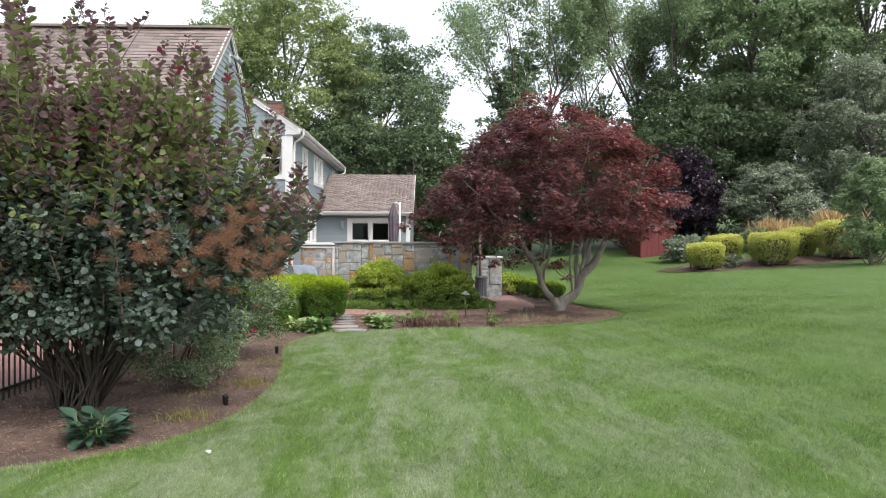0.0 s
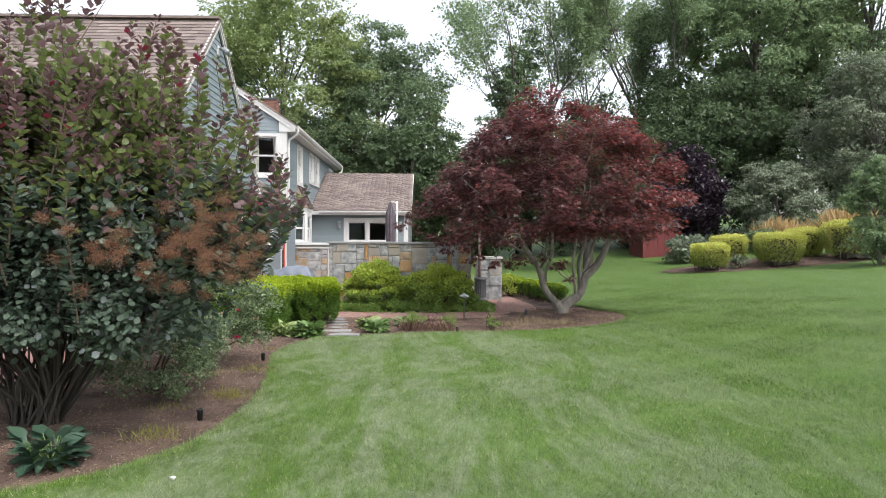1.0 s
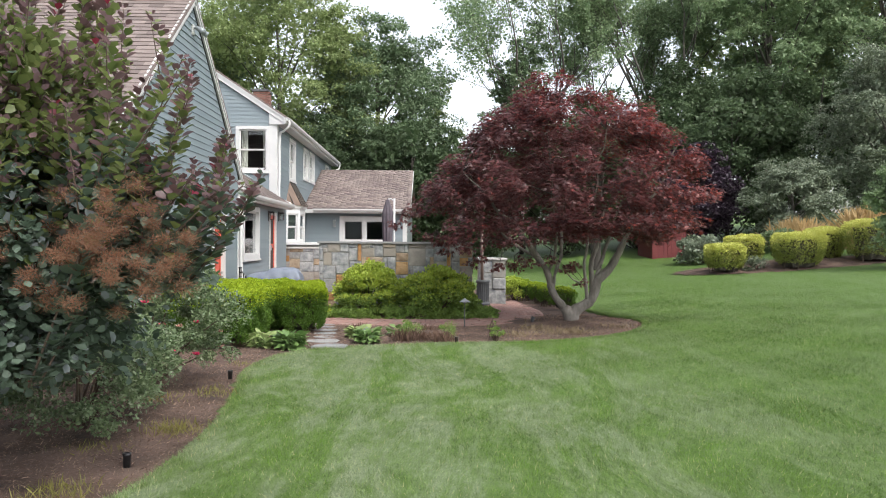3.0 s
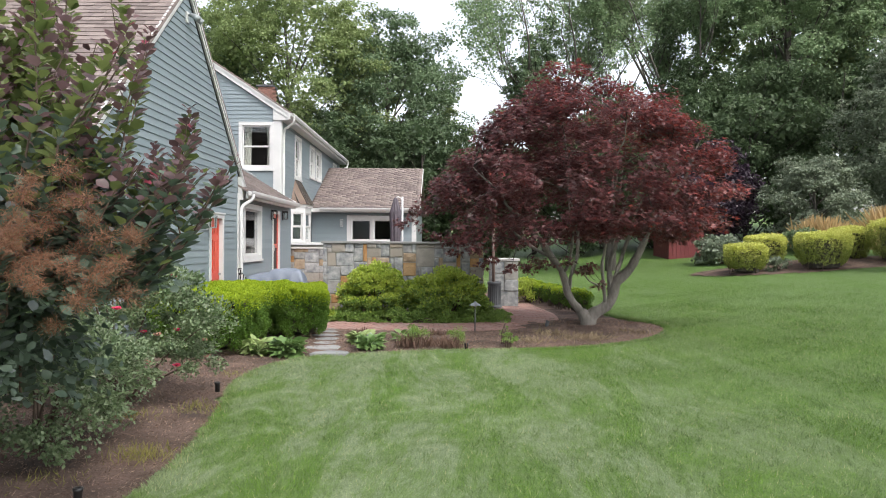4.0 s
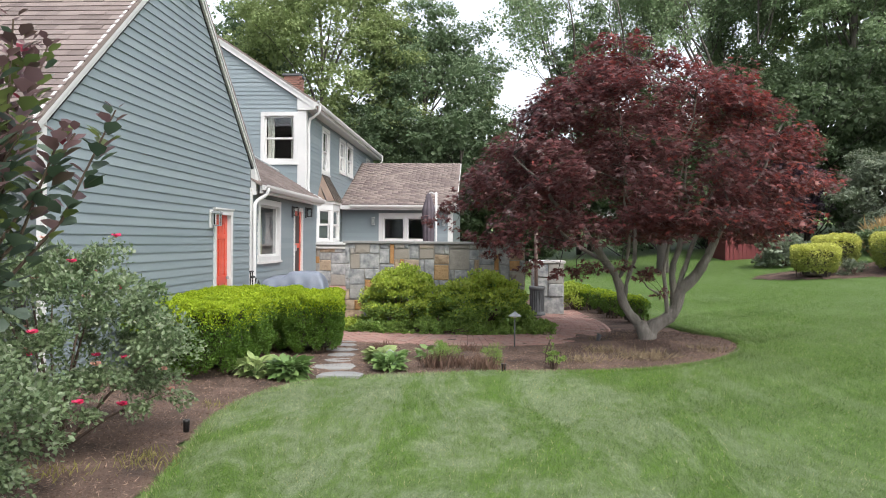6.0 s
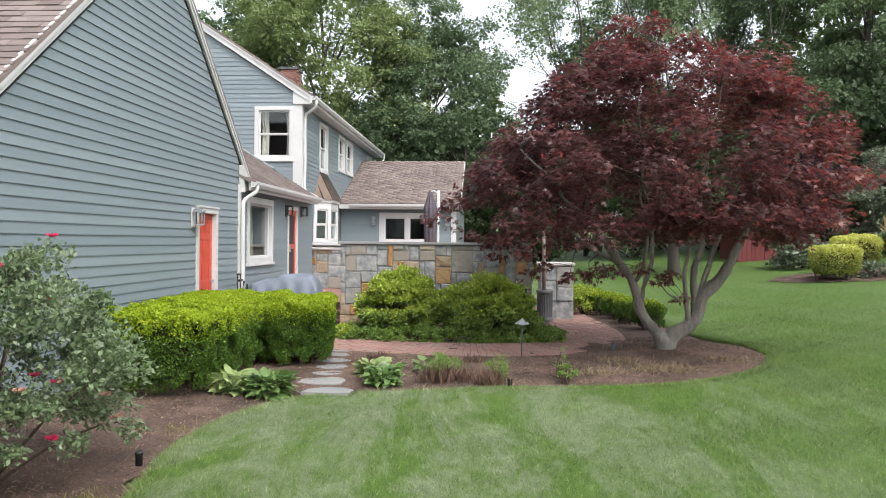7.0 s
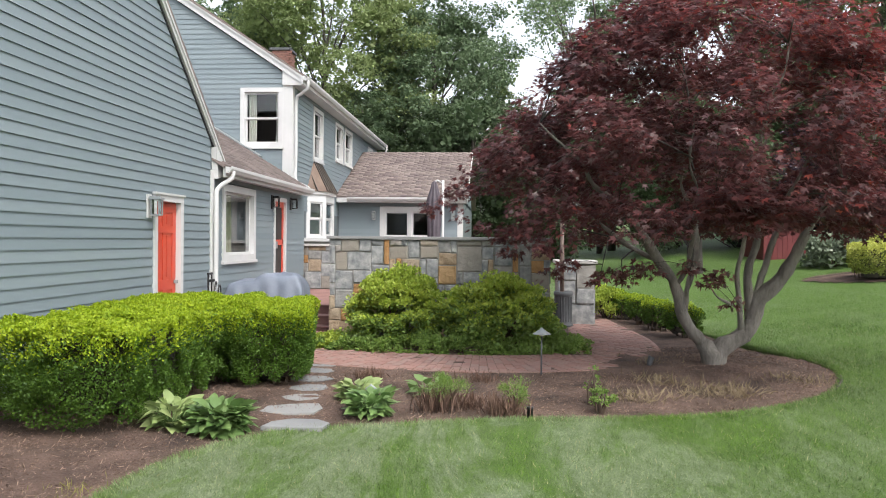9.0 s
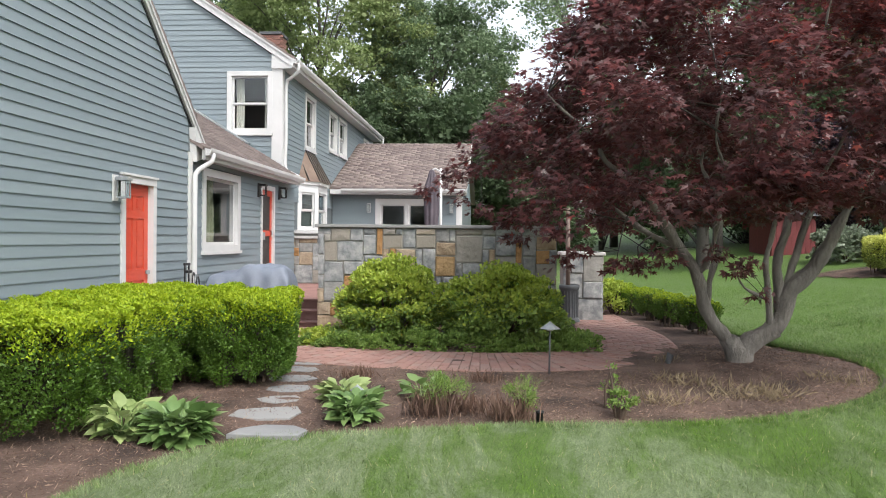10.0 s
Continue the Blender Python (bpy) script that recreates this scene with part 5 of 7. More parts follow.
    for t in tips:
        tube(bm, [(t[0], t[1], z0 - 0.02), (t[0] + random.uniform(-0.05, 0.05), t[1], z0 + 0.25), t], [0.02, 0.016, 0.008], 5)
    tagged(finish("branchwork", bm, "twig", ob), kind="stuff")
    return ob


def hosta(cx, cy, n, size, material, label, rise=0.9):
    z0 = float(height(cx, cy)) + 0.05
    ob = thing("hosta", (cx, cy, z0), label, "hosta", "hostas")
    a = np.arange(n) * 2.4 + rng.uniform(-0.2, 0.2, n)
    lift = np.linspace(2.6, 0.45, n) * rise
    flat = np.stack([np.cos(a), np.sin(a)], -1)
    root = np.concatenate([np.array([cx, cy]) + flat * rng.uniform(0.02, 0.6, (n, 1)) * size, np.full((n, 1), z0)], 1)
    stalk = size * np.linspace(1.35, 0.45, n) * rng.uniform(0.8, 1.1, n)
    way = unit(np.concatenate([flat, lift[:, None]], 1))
    foot = root + way * stalk[:, None]
    bm = bmesh.new()
    for r, f in zip(root, foot):
        tube(bm, [tuple(r), tuple((r + f) / 2 + (0, 0, 0.02)), tuple(f)], [0.006, 0.005, 0.004], 4)
    tagged(finish("stalkwork", bm, "hosta", ob), kind="stuff")
    # a broad blade with a midrib fold, bending down to its tip
    k = np.linspace(0, 1, 6)
    w = 0.31 * np.sin(np.pi * np.clip(k, 0.02, 1) ** 0.72)
    tv = [(s * x, kk, 0.1 * abs(s) * x * 2 - 0.34 * kk * kk) for kk, x in zip(k, w) for s in (-1, 0, 1)]
    tf = []
    for i in range(5):
        for j in range(2):
            q = i * 3 + j
            tf += [(q, q + 1, q + 4), (q, q + 4, q + 3)]
    leaf_way = unit(np.concatenate([flat, (lift * 0.42 - 0.12)[:, None]], 1) + rng.normal(size=(n, 3)) * 0.22)
    s = size * rng.uniform(0.8, 1.15, n)
    leaves("leaves", (np.array(tv), np.array(tf)), foot, leaf_way, rng.normal(size=(n, 3)) * 0.35 + (0, 0, 1.0), s, material, ob)
    return ob


def tuft(cx, cy, n, size, material, label, name="grass_tuft", spread=0.12, lean=0.5):
    z0 = float(height(cx, cy)) + 0.04
    p = np.stack([cx + rng.normal(size=n) * spread, cy + rng.normal(size=n) * spread * 0.8, np.full(n, z0)], -1)
    way = unit(np.concatenate([rng.normal(size=(n, 2)) * lean, np.ones((n, 1))], 1))
    ob = leaves(name, THIN, p, way, rng.normal(size=(n, 3)), rng.uniform(0.5, 1.2, n) * size, material, None)
    return tagged(ob, label, "grass tuft", "grass tufts", "stuff")


# red-leaved maple in the round end of the bed
def red_maple():
    base = Vector((3.28, 17.5, 0.06))
    ob = thing("japanese_maple", base, "wine-red japanese maple with a forked grey trunk in mulch", "tree")
    # each stem: its line, then its radii
    limbs = [
        ([(3.27, 17.5, -0.02), (3.27, 17.5, 0.14), (3.24, 17.49, 0.29), (3.11, 17.47, 0.44)], (0.2, 0.165, 0.15, 0.1)),
        ([(3.29, 17.5, 0.05), (3.34, 17.5, 0.33), (3.51, 17.48, 0.45), (3.67, 17.46, 0.57)], (0.16, 0.15, 0.125, 0.125)),
        ([(3.18, 17.48, 0.34), (3.11, 17.47, 0.44), (2.92, 17.45, 0.66), (2.82, 17.43, 0.87), (2.78, 17.4, 1.07), (2.69, 17.38, 1.28), (2.56, 17.35, 1.45), (2.42, 17.3, 1.65), (2.2, 17.2, 1.95), (1.55, 17.0, 2.6), (0.9, 16.9, 3.3)], (0.105, 0.1, 0.09, 0.083, 0.08, 0.074, 0.066, 0.055, 0.045, 0.03, 0.012)),
        ([(2.85, 17.44, 0.76), (2.89, 17.48, 0.9), (2.92, 17.52, 1.11), (2.98, 17.58, 1.28), (3.06, 17.65, 1.45), (3.11, 17.75, 1.69), (3.1, 18.0, 2.3), (2.95, 18.4, 3.4)], (0.055, 0.05, 0.046, 0.048, 0.046, 0.04, 0.03, 0.012)),
        ([(3.51, 17.48, 0.45), (3.67, 17.46, 0.57), (3.77, 17.45, 0.74), (3.81, 17.44, 0.95), (3.89, 17.43, 1.09), (4.05, 17.42, 1.23), (4.18, 17.4, 1.43), (4.28, 17.38, 1.63), (4.5, 17.3, 2.1), (5.05, 17.2, 3.0), (5.45, 17.1, 3.9)], (0.12, 0.13, 0.13, 0.105, 0.085, 0.066, 0.062, 0.055, 0.045, 0.03, 0.012)),
        ([(3.62, 17.42, 0.56), (3.58, 17.38, 0.84), (3.55, 17.36, 1.12), (3.52, 17.34, 1.39), (3.55, 17.3, 1.59), (3.57, 17.2, 1.85), (3.65, 16.7, 3.1), (3.7, 16.2, 4.1)], (0.055, 0.045, 0.036, 0.03, 0.028, 0.026, 0.02, 0.01)),
        ([(3.74, 17.46, 0.75), (3.71, 17.46, 1.12), (3.7, 17.47, 1.29), (3.73, 17.5, 1.49), (3.82, 17.55, 1.73), (3.95, 17.75, 2.3), (4.2, 18.3, 3.3), (4.35, 18.9, 4.2)], (0.09, 0.066, 0.06, 0.05, 0.042, 0.035, 0.025, 0.01)),
        ([(3.8, 17.45, 0.95), (3.81, 17.45, 1.12), (3.89, 17.5, 1.33), (3.97, 17.55, 1.5), (4.03, 17.58, 1.7), (4.15, 17.6, 2.0), (4.4, 17.3, 2.8), (4.65, 16.7, 3.6)], (0.06, 0.055, 0.045, 0.043, 0.04, 0.034, 0.025, 0.01)),
        ([(2.74, 17.4, 1.18), (2.85, 17.2, 1.5), (2.82, 16.8, 2.3), (2.6, 16.2, 3.3)], (0.045, 0.035, 0.028, 0.01)),
        ([(2.5, 17.33, 1.53), (2.1, 17.6, 1.75), (1.5, 18.0, 2.3), (0.8, 18.3, 2.8)], (0.045, 0.036, 0.026, 0.01)),
        ([(3.56, 17.38, 0.91), (3.4, 17.3, 0.98), (3.23, 17.2, 1.06), (3.13, 17.1, 1.18)], (0.03, 0.026, 0.02, 0.012)),
    ]
    for k, (pts, rad) in enumerate(limbs):
        line = smooth_line(pts, 0.09)
        away = np.clip((line[:, 2] - 1.7) / 0.8, 0, 1)[:, None]
        line = line + away * np.array([[noise.noise(Vector(q * 1.7) + Vector((k, 0, 0))), noise.noise(Vector(q * 1.7) + Vector((0, k, 9))), 0.4 * noise.noise(Vector(q * 1.7) + Vector((5, 0, k)))] for q in line]) * 0.16
        r = np.interp(np.linspace(0, 1, len(line)), np.linspace(0, 1, len(rad)), rad)
        r = r * np.where(line[:, 2] > 1.9, 0.55, 0.8 if k > 1 else 0.92) * (1 + 0.07 * np.sin(np.arange(len(line)) * 1.9 + k))
        bm = bmesh.new()
        tube(bm, line, r, 14)
        bm.normal_update()
        for v in bm.verts:
            v.co += v.normal * (noise.noise(v.co * 9) * (0.03 if k < 2 else 0.014) + noise.noise(v.co * 24) * 0.008) if v.normal.length else Vector()
        finish("trunk" if k < 2 else "limb", bm, "maple_bark", ob, smooth=True)
    # a dark knot hole at the fork
    bm = bmesh.new()
    bmesh.ops.create_icosphere(bm, subdivisions=2, radius=0.03, matrix=Matrix.Translation((3.235, 17.365, 0.27)) @ Matrix.Rotation(0.5, 4, "Y") @ Matrix.Diagonal((0.7, 0.5, 1.3, 1)))
    finish("knot_hole", bm, "dark_bark", ob, "dark knot hole", smooth=True)
    centre, radius = np.array([3.01, 17.64, 2.75]), np.array([3.16, 2.8, 2.42])
    d = unit(rng.normal(size=(900, 3)))
    d = d[d[:, 2] > -0.42][:310]
    ripple = 1 + np.array([0.16 * noise.noise(Vector(v * 2.2)) for v in d])[:, None]
    pads = centre + d * radius * ripple * (0.42 + 0.58 * rng.random((len(d), 1)) ** 0.45)
    up = np.clip((pads[:, 2] - centre[2]) / radius[2], 0, 1)[:, None]
    pads[:, :2] = centre[:2] + (pads[:, :2] - centre[:2]) * (1 - 0.2 * up)
    west = pads[:, 0] < centre[0]
    pads[west, 0] = centre[0] + (pads[west, 0] - centre[0]) * (1 - 0.14 * np.clip(up[west, 0] * 1.6, 0, 1))
    pads[:, 2] += 0.15 * up[:, 0]
    droop = np.hypot(pads[:, 0] - centre[0], pads[:, 1] - centre[1]) / 3.1
    pads[:, 2] = np.maximum(pads[:, 2], 1.78 + 0.3 * rng.random(len(pads)) - 0.2 * (droop > 0.8))
    pads[:, 2] += 0.35 * np.clip((pads[:, 0] - 4.5) / 2, 0, 1)
    extra = np.array([(1.26, 16.6, 1.5), (1.61, 16.4, 1.35), (0.56, 17.1, 1.62), (0.96, 16.0, 1.7), (2.16, 16.5, 1.5), (0.16, 17.0, 1.95), (3.45, 17.3, 0.99), (3.13, 17.1, 1.28), (3.26, 17.1, 1.37), (2.61, 16.3, 1.5), (-0.29, 17.2, 2.3), (1.06, 16.9, 1.35), (2.05, 17.3, 1.3), (1.91, 17.2, 1.4), (2.35, 17.2, 1.4), (-0.55, 17.3, 2.2), (-0.1, 17.1, 2.1)])
    deep = centre + (0, 0, 0.25) + ball(50, radius * 0.86) * (1, 1, 0.9)
    deep = deep[deep[:, 2] > 2.5]
    pads = np.concatenate([deep, pads, extra])
    ang, rad = rng.uniform(0, 2 * np.pi, 70), rng.uniform(0.5, 0.97, 70)
    skirt = np.stack([3.08 + 3.0 * rad * np.cos(ang), 17.64 + 2.8 * rad * np.sin(ang), rng.uniform(1.85, 2.4, 70)], -1)
    pads = np.concatenate([skirt, pads])
    thin = ((pads[:, 0] < 2.6) & (pads[:, 2] < 2.4) | (pads[:, 2] < 2.05)) & (np.arange(len(pads)) < len(pads) - len(extra)) & (rng.random(len(pads)) < 0.72)
    pads = pads[~thin]
    weight = np.full(len(pads), 1.0)
    weight[-len(extra):] = 0.26
    n = 47000
    pick = rng.choice(len(pads), n, p=weight / weight.sum())
    spread = rng.uniform(0.25, 0.46, len(pads))
    spread[-len(extra):] = 0.17
    off = ball(n, (1, 1, 0.6), 0.1)
    off[:, 2] -= 0.3 * (off[:, 0] ** 2 + off[:, 1] ** 2)
    p = pads[pick] + off * spread[pick][:, None]
    out = unit((p - centre) / radius)
    along = unit(out * (1, 1, 0.2) + off * (1.2, 1.2, 0) + rng.normal(size=p.shape) * 0.4 + (0, 0, -0.35))
    face = unit(out * 0.5 + off * 0.5 + rng.normal(size=p.shape) * 0.3 + (0, 0, 0.8))
    size = rng.uniform(0.06, 0.11, n)
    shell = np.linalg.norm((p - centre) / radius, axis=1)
    # sunlight put into leaf colour: brighter red outside, towards the top and right
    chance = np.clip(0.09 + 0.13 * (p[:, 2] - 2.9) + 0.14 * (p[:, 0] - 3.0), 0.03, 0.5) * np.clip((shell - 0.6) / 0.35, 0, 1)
    redder = rng.random(n) < chance
    leaves("leaves", STAR, p[~redder], along[~redder], face[~redder], size[~redder], "maple", ob)
    leaves("young_leaves", STAR, p[redder], along[redder], face[redder], size[redder], "maple_sunlit", ob)
    joints = [Vector(q) for l in limbs[2:] for q in smooth_line(l[0], 0.12)[3:]]
    nodes = []
    for q in pads:
        if all((Vector(q) - m).length > 0.85 for m in nodes):
            nodes.append(Vector(q))
    ways = []
    for q in nodes:
        j = min(joints, key=lambda v: (v - q).length + (0.5 if v.z > q.z - 0.1 and q.z > 1.7 else 0))
        mid = j.lerp(q, 0.5) + Vector((random.uniform(-0.12, 0.12), random.uniform(-0.12, 0.12), random.uniform(0.0, 0.14)))
        line = smooth_line([tuple(j), tuple(mid), tuple(q)], 0.16)
        ways += [Vector(v) for v in line[1:]]
        bm = bmesh.new()
        tube(bm, line, np.linspace(0.013, 0.004, len(line)), 5)
        finish("branch", bm, "dark_bark", ob, smooth=True)
    bm = bmesh.new()
    for q in pads:
        q = Vector(q)
        j = min(ways, key=lambda v: (v - q).length)
        if 0.1 < (j - q).length < 0.9:
            mid = j.lerp(q, 0.5) + Vector((random.uniform(-0.06, 0.06), random.uniform(-0.06, 0.06), 0.04))
            tube(bm, [j, mid, q], [0.005, 0.004, 0.002], 4)
    tagged(finish("twiggy_growth", bm, "dark_bark", ob), kind="stuff")


red_maple()


# smoke bush: dense blue-green below, upright shoots with bronze and burgundy tips, pinkish plumes
def smoke_bush():
    base = (-3.75, 7.5, 0.04)
    ob = thing("smoke_bush", base, "tall smoke bush with burgundy tips and pinkish brown plumes", "shrub")
    tip_height = lambda x: np.interp(x, [-6, -4.4, -3.6, -2.8, -2.2, -1.8, -1.3], [4.3, 4.4, 4.25, 4.0, 3.4, 3.0, 2.6])
    n_shoot = 150
    a, r = rng.uniform(0, 2 * np.pi, n_shoot), np.sqrt(rng.random(n_shoot))
    foot = np.stack([-3.5 + 1.8 * r * np.cos(a), 7.05 + 1.0 * r * np.sin(a)], -1)
    foot[:16, 0], foot[:16, 1] = rng.uniform(-2.15, -1.7, 16), rng.uniform(6.6, 7.5, 16)
    stems_p, leaf_p, leaf_a, leaf_f, leaf_s, leaf_t = [], [], [], [], [], []
    bm = bmesh.new()
    for k in range(n_shoot):
        x, y = foot[k]
        lean = np.array([(x + 3.5) * 0.24, (y - 7.05) * 0.14]) + rng.normal(size=2) * 0.05 + np.array([0.12 * (k < 16), 0])
        top = float(tip_height(x + lean[0])) * (rng.uniform(0.9, 1.05) if k % 3 == 0 else rng.uniform(0.55, 0.8))
        top = max(top, (0.9 if x < -2.4 else 1.45) + 0.75)
        start = top - rng.uniform(1.2, 1.9)
        p0 = np.array([x, y, max(start, 0.9 if x < -2.4 else 1.45)])
        p1 = np.array([x + lean[0], y + lean[1], top])
        bow = rng.normal(size=3) * (0.11, 0.08, 0)
        tube(bm, [tuple(p0), tuple((p0 + p1) / 2 + bow), tuple(p1)], [0.008, 0.006, 0.003], 4)
        m = int((top - p0[2]) / 0.0135)
        t = np.linspace(0, 1, m)
        t = np.clip(t + rng.normal(size=m) * 0.012, 0, 1)
        q = p0 + (p1 - p0) * t[:, None] + bow * (4 * t * (1 - t))[:, None]
        ang = np.arange(m) * 2.4 + rng.random() * 6 + rng.normal(size=m) * 0.5
        out = np.stack([np.cos(ang), np.sin(ang), 0.35 + 0.5 * t], -1)
        leaf_p.append(q + unit(out) * 0.02)
        leaf_a.append(out)
        leaf_f.append(np.stack([-0.5 * np.cos(ang), -0.5 * np.sin(ang), np.ones(m)], -1) + rng.normal(size=(m, 3)) * 0.3)
        leaf_s.append(np.interp(t, [0, 0.6, 0.9, 1], [0.09, 0.088, 0.074, 0.04]) * rng.uniform(0.8, 1.15, m))
        leaf_t.append((q[:, 2] + rng.normal(size=m) * 0.15 - (top - 0.55)) / 0.55)
    tagged(finish("shootwork", bm, "twig", ob), kind="stuff")
    p, al, fc, s, t = (np.concatenate(v) for v in (leaf_p, leaf_a, leaf_f, leaf_s, leaf_t))
    zone = (p[:, 2] - 2.15) * 1.1 + rng.normal(size=len(p)) * 0.35
    redder = t > np.interp(p[:, 0], [-3.0, -2.5], [0.3, 0.8])
    mid = (zone > 0) & ~redder
    low = ~redder & ~mid
    for name, m, mt in (("young_leaves", redder, "smoke_top"), ("upper_leaves", mid, "smoke_mid")):
        leaves(name, OVAL, p[m], al[m], fc[m], s[m], mt, ob)
    # the body of the bush below
    n = 58000
    mids, sz = lumps_on((-3.5, 7.0, 1.75), (1.95, 0.95, 1.2), 150, 0.17)
    skirt, ssz = lumps_on((-3.9, 7.2, 0.9), (1.45, 0.9, 0.65), 70, 0.22)
    mids, sz = np.concatenate([mids, skirt]), np.concatenate([sz, ssz])
    crown, csz = lumps_on((-3.7, 7.05, 2.5), (1.6, 0.85, 0.95), 70, 0.2)
    front, fsz = lumps_on((-4.5, 6.3, 1.75), (1.25, 0.85, 1.15), 70, 0.2)
    mids, sz = np.concatenate([mids, front]), np.concatenate([sz, fsz])
    cut = crown[:, 2] < tip_height(crown[:, 0]) - 0.75
    mids, sz = np.concatenate([mids, crown[cut]]), np.concatenate([sz, csz[cut]])
    pick = rng.integers(0, len(mids), n)
    q = mids[pick] + ball(n, (1, 1, 1), 0.4) * sz[pick][:, None]
    q = q[(q[:, 2] > np.where(q[:, 0] < -2.5, 0.72, 0.45) + 0.35 * rng.random(len(q)))]
    q = q[(q[:, 2] > 1.45) | (q[:, 0] + 0.18 * rng.normal(size=len(q)) < -2.35)]
    out = unit((q - (-3.5, 7.0, 1.7)) / (1.95, 0.95, 1.3))
    along = unit(out * 0.8 + rng.normal(size=q.shape) * 0.5 + (0, 0, 0.1))
    face = unit(out * 0.5 + rng.normal(size=q.shape) * 0.4 + (0, 0, 0.8))
    olive = q[:, 2] + rng.normal(size=len(q)) * 0.25 > 2.25
    leaves("crown_leaves", OVAL, q[olive], along[olive], face[olive], rng.uniform(0.06, 0.095, olive.sum()), "smoke_mid", ob)
    q, along, face = q[~olive], along[~olive], face[~olive]
    bulk_p, bulk_a = np.concatenate([p[low], q]), np.concatenate([al[low], along])
    bulk_f, bulk_s = np.concatenate([fc[low], face]), np.concatenate([s[low], rng.uniform(0.048, 0.082, len(q))])
    leaves("leaves", OVAL, bulk_p, bulk_a, bulk_f, bulk_s, "smoke", ob)
    tips = [tuple(m) for m in mids[:24]]
    stems(ob, (-3.75, 7.5, 0.0), [(x, y, z) for x, y, z in tips], 0.02, 0.008, "dark_bark", 6, "branchwork")
    fan = [(-3.85 + 1.15 * math.cos(a) * r, 7.45 + 0.8 * math.sin(a) * r, 1.3 + 0.3 * r) for a, r in zip(np.arange(44) * 2.4, np.linspace(0.15, 1.0, 44))]
    for k, (x, y, z) in enumerate(fan):
        b = (-3.85 + 0.22 * math.cos(k * 1.9), 7.45 + 0.2 * math.sin(k * 1.9), -0.02)
        line = smooth_line([b, (b[0] * 0.75 + x * 0.25, b[1] * 0.75 + y * 0.25, 0.45), (b[0] * 0.3 + x * 0.7, b[1] * 0.3 + y * 0.7, 0.9), (x, y, z)], 0.2)
        bm = bmesh.new()
        tube(bm, line, np.linspace(0.018, 0.009, len(line)) * (0.7 + 0.5 * (k % 3) / 2), 6)
        finish("stem", bm, "dark_bark", ob, smooth=True)
    # plumes
    spots = np.concatenate([np.array([-2.0, 6.4, 1.72]) + ball(46, (0.55, 0.4, 0.5)), np.array([-2.7, 6.05, 1.75]) + ball(13, (0.6, 0.2, 0.5)), np.array([-3.6, 5.95, 1.7]) + ball(6, (0.8, 0.2, 0.5))])
    for c in spots:
        k = 420
        v = ball(k, np.array([0.1, 0.09, 0.075]) * rng.uniform(0.6, 1.2)) * (0.5 + 0.8 * rng.random((k, 1)))
        tagged(leaves("plume", GRASS, c + v, unit(v) + rng.normal(size=(k, 3)) * 0.9, rng.normal(size=(k, 3)), rng.uniform(0.018, 0.036, k), "plume", ob), kind="stuff")
    ob.location += Vector((0.24, -0.26, 0))


smoke_bush()

shrub("rose_bush", (-3.20, 10.47, 0.9), (1.12, 0.95, 0.95), 26000, 0.045, "rose", "rose", "rose bush with grey-green leaves and crimson blooms", "rose bush", LEAF, "rose bushes", 2.0, 150, 0.17, 0.08, 26)
shrub("rose_bush", (-3.06, 8.56, 0.62), (0.9, 1.0, 0.66), 20000, 0.042, "rose", "rose", "low rose bush with a few crimson blooms beside the smoke bush", "rose bush", LEAF, "rose bushes", 2.0, 80, 0.2, 0.08, 6)

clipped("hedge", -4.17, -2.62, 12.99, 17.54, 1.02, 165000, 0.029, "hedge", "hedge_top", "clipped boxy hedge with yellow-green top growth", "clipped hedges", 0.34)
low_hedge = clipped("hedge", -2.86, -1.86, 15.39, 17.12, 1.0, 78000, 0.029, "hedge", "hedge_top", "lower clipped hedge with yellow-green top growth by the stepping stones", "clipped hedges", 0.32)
low_hedge.rotation_euler = (0, 0, radians(11))
for cx, cy, r, h in ((3.73, 20.89, 0.35, 0.66), (3.53, 21.91, 0.35, 0.64), (3.40, 22.84, 0.35, 0.66), (3.27, 23.77, 0.35, 0.62), (3.15, 24.70, 0.35, 0.66)):
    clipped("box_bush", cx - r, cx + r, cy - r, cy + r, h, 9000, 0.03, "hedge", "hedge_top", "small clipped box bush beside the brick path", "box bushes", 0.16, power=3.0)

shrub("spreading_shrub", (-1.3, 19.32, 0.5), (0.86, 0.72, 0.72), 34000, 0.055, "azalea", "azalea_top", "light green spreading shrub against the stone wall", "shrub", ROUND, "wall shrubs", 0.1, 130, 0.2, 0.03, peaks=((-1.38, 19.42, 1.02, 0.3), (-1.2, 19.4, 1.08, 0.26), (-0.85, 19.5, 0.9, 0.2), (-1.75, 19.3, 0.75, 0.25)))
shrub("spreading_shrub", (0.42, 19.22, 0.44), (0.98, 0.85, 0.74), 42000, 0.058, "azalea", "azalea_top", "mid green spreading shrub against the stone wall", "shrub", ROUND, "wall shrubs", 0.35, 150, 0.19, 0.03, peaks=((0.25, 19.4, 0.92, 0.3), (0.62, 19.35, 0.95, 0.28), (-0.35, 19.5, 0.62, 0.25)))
shrub("ground_cover", (-0.5, 18.62, 0.08), (2.1, 0.38, 0.17), 19000, 0.045, "azalea", "azalea", "green ground cover spilling to the path edge", "ground cover", ROUND, "", -0.2, 260, 0.085, 0.03)
shrub("ground_cover", (1.45, 18.95, 0.06), (0.42, 0.6, 0.22), 6000, 0.045, "azalea", "azalea", "green ground cover at the turn of the path", "ground cover", ROUND, "", -0.2, 60, 0.2, 0.03)
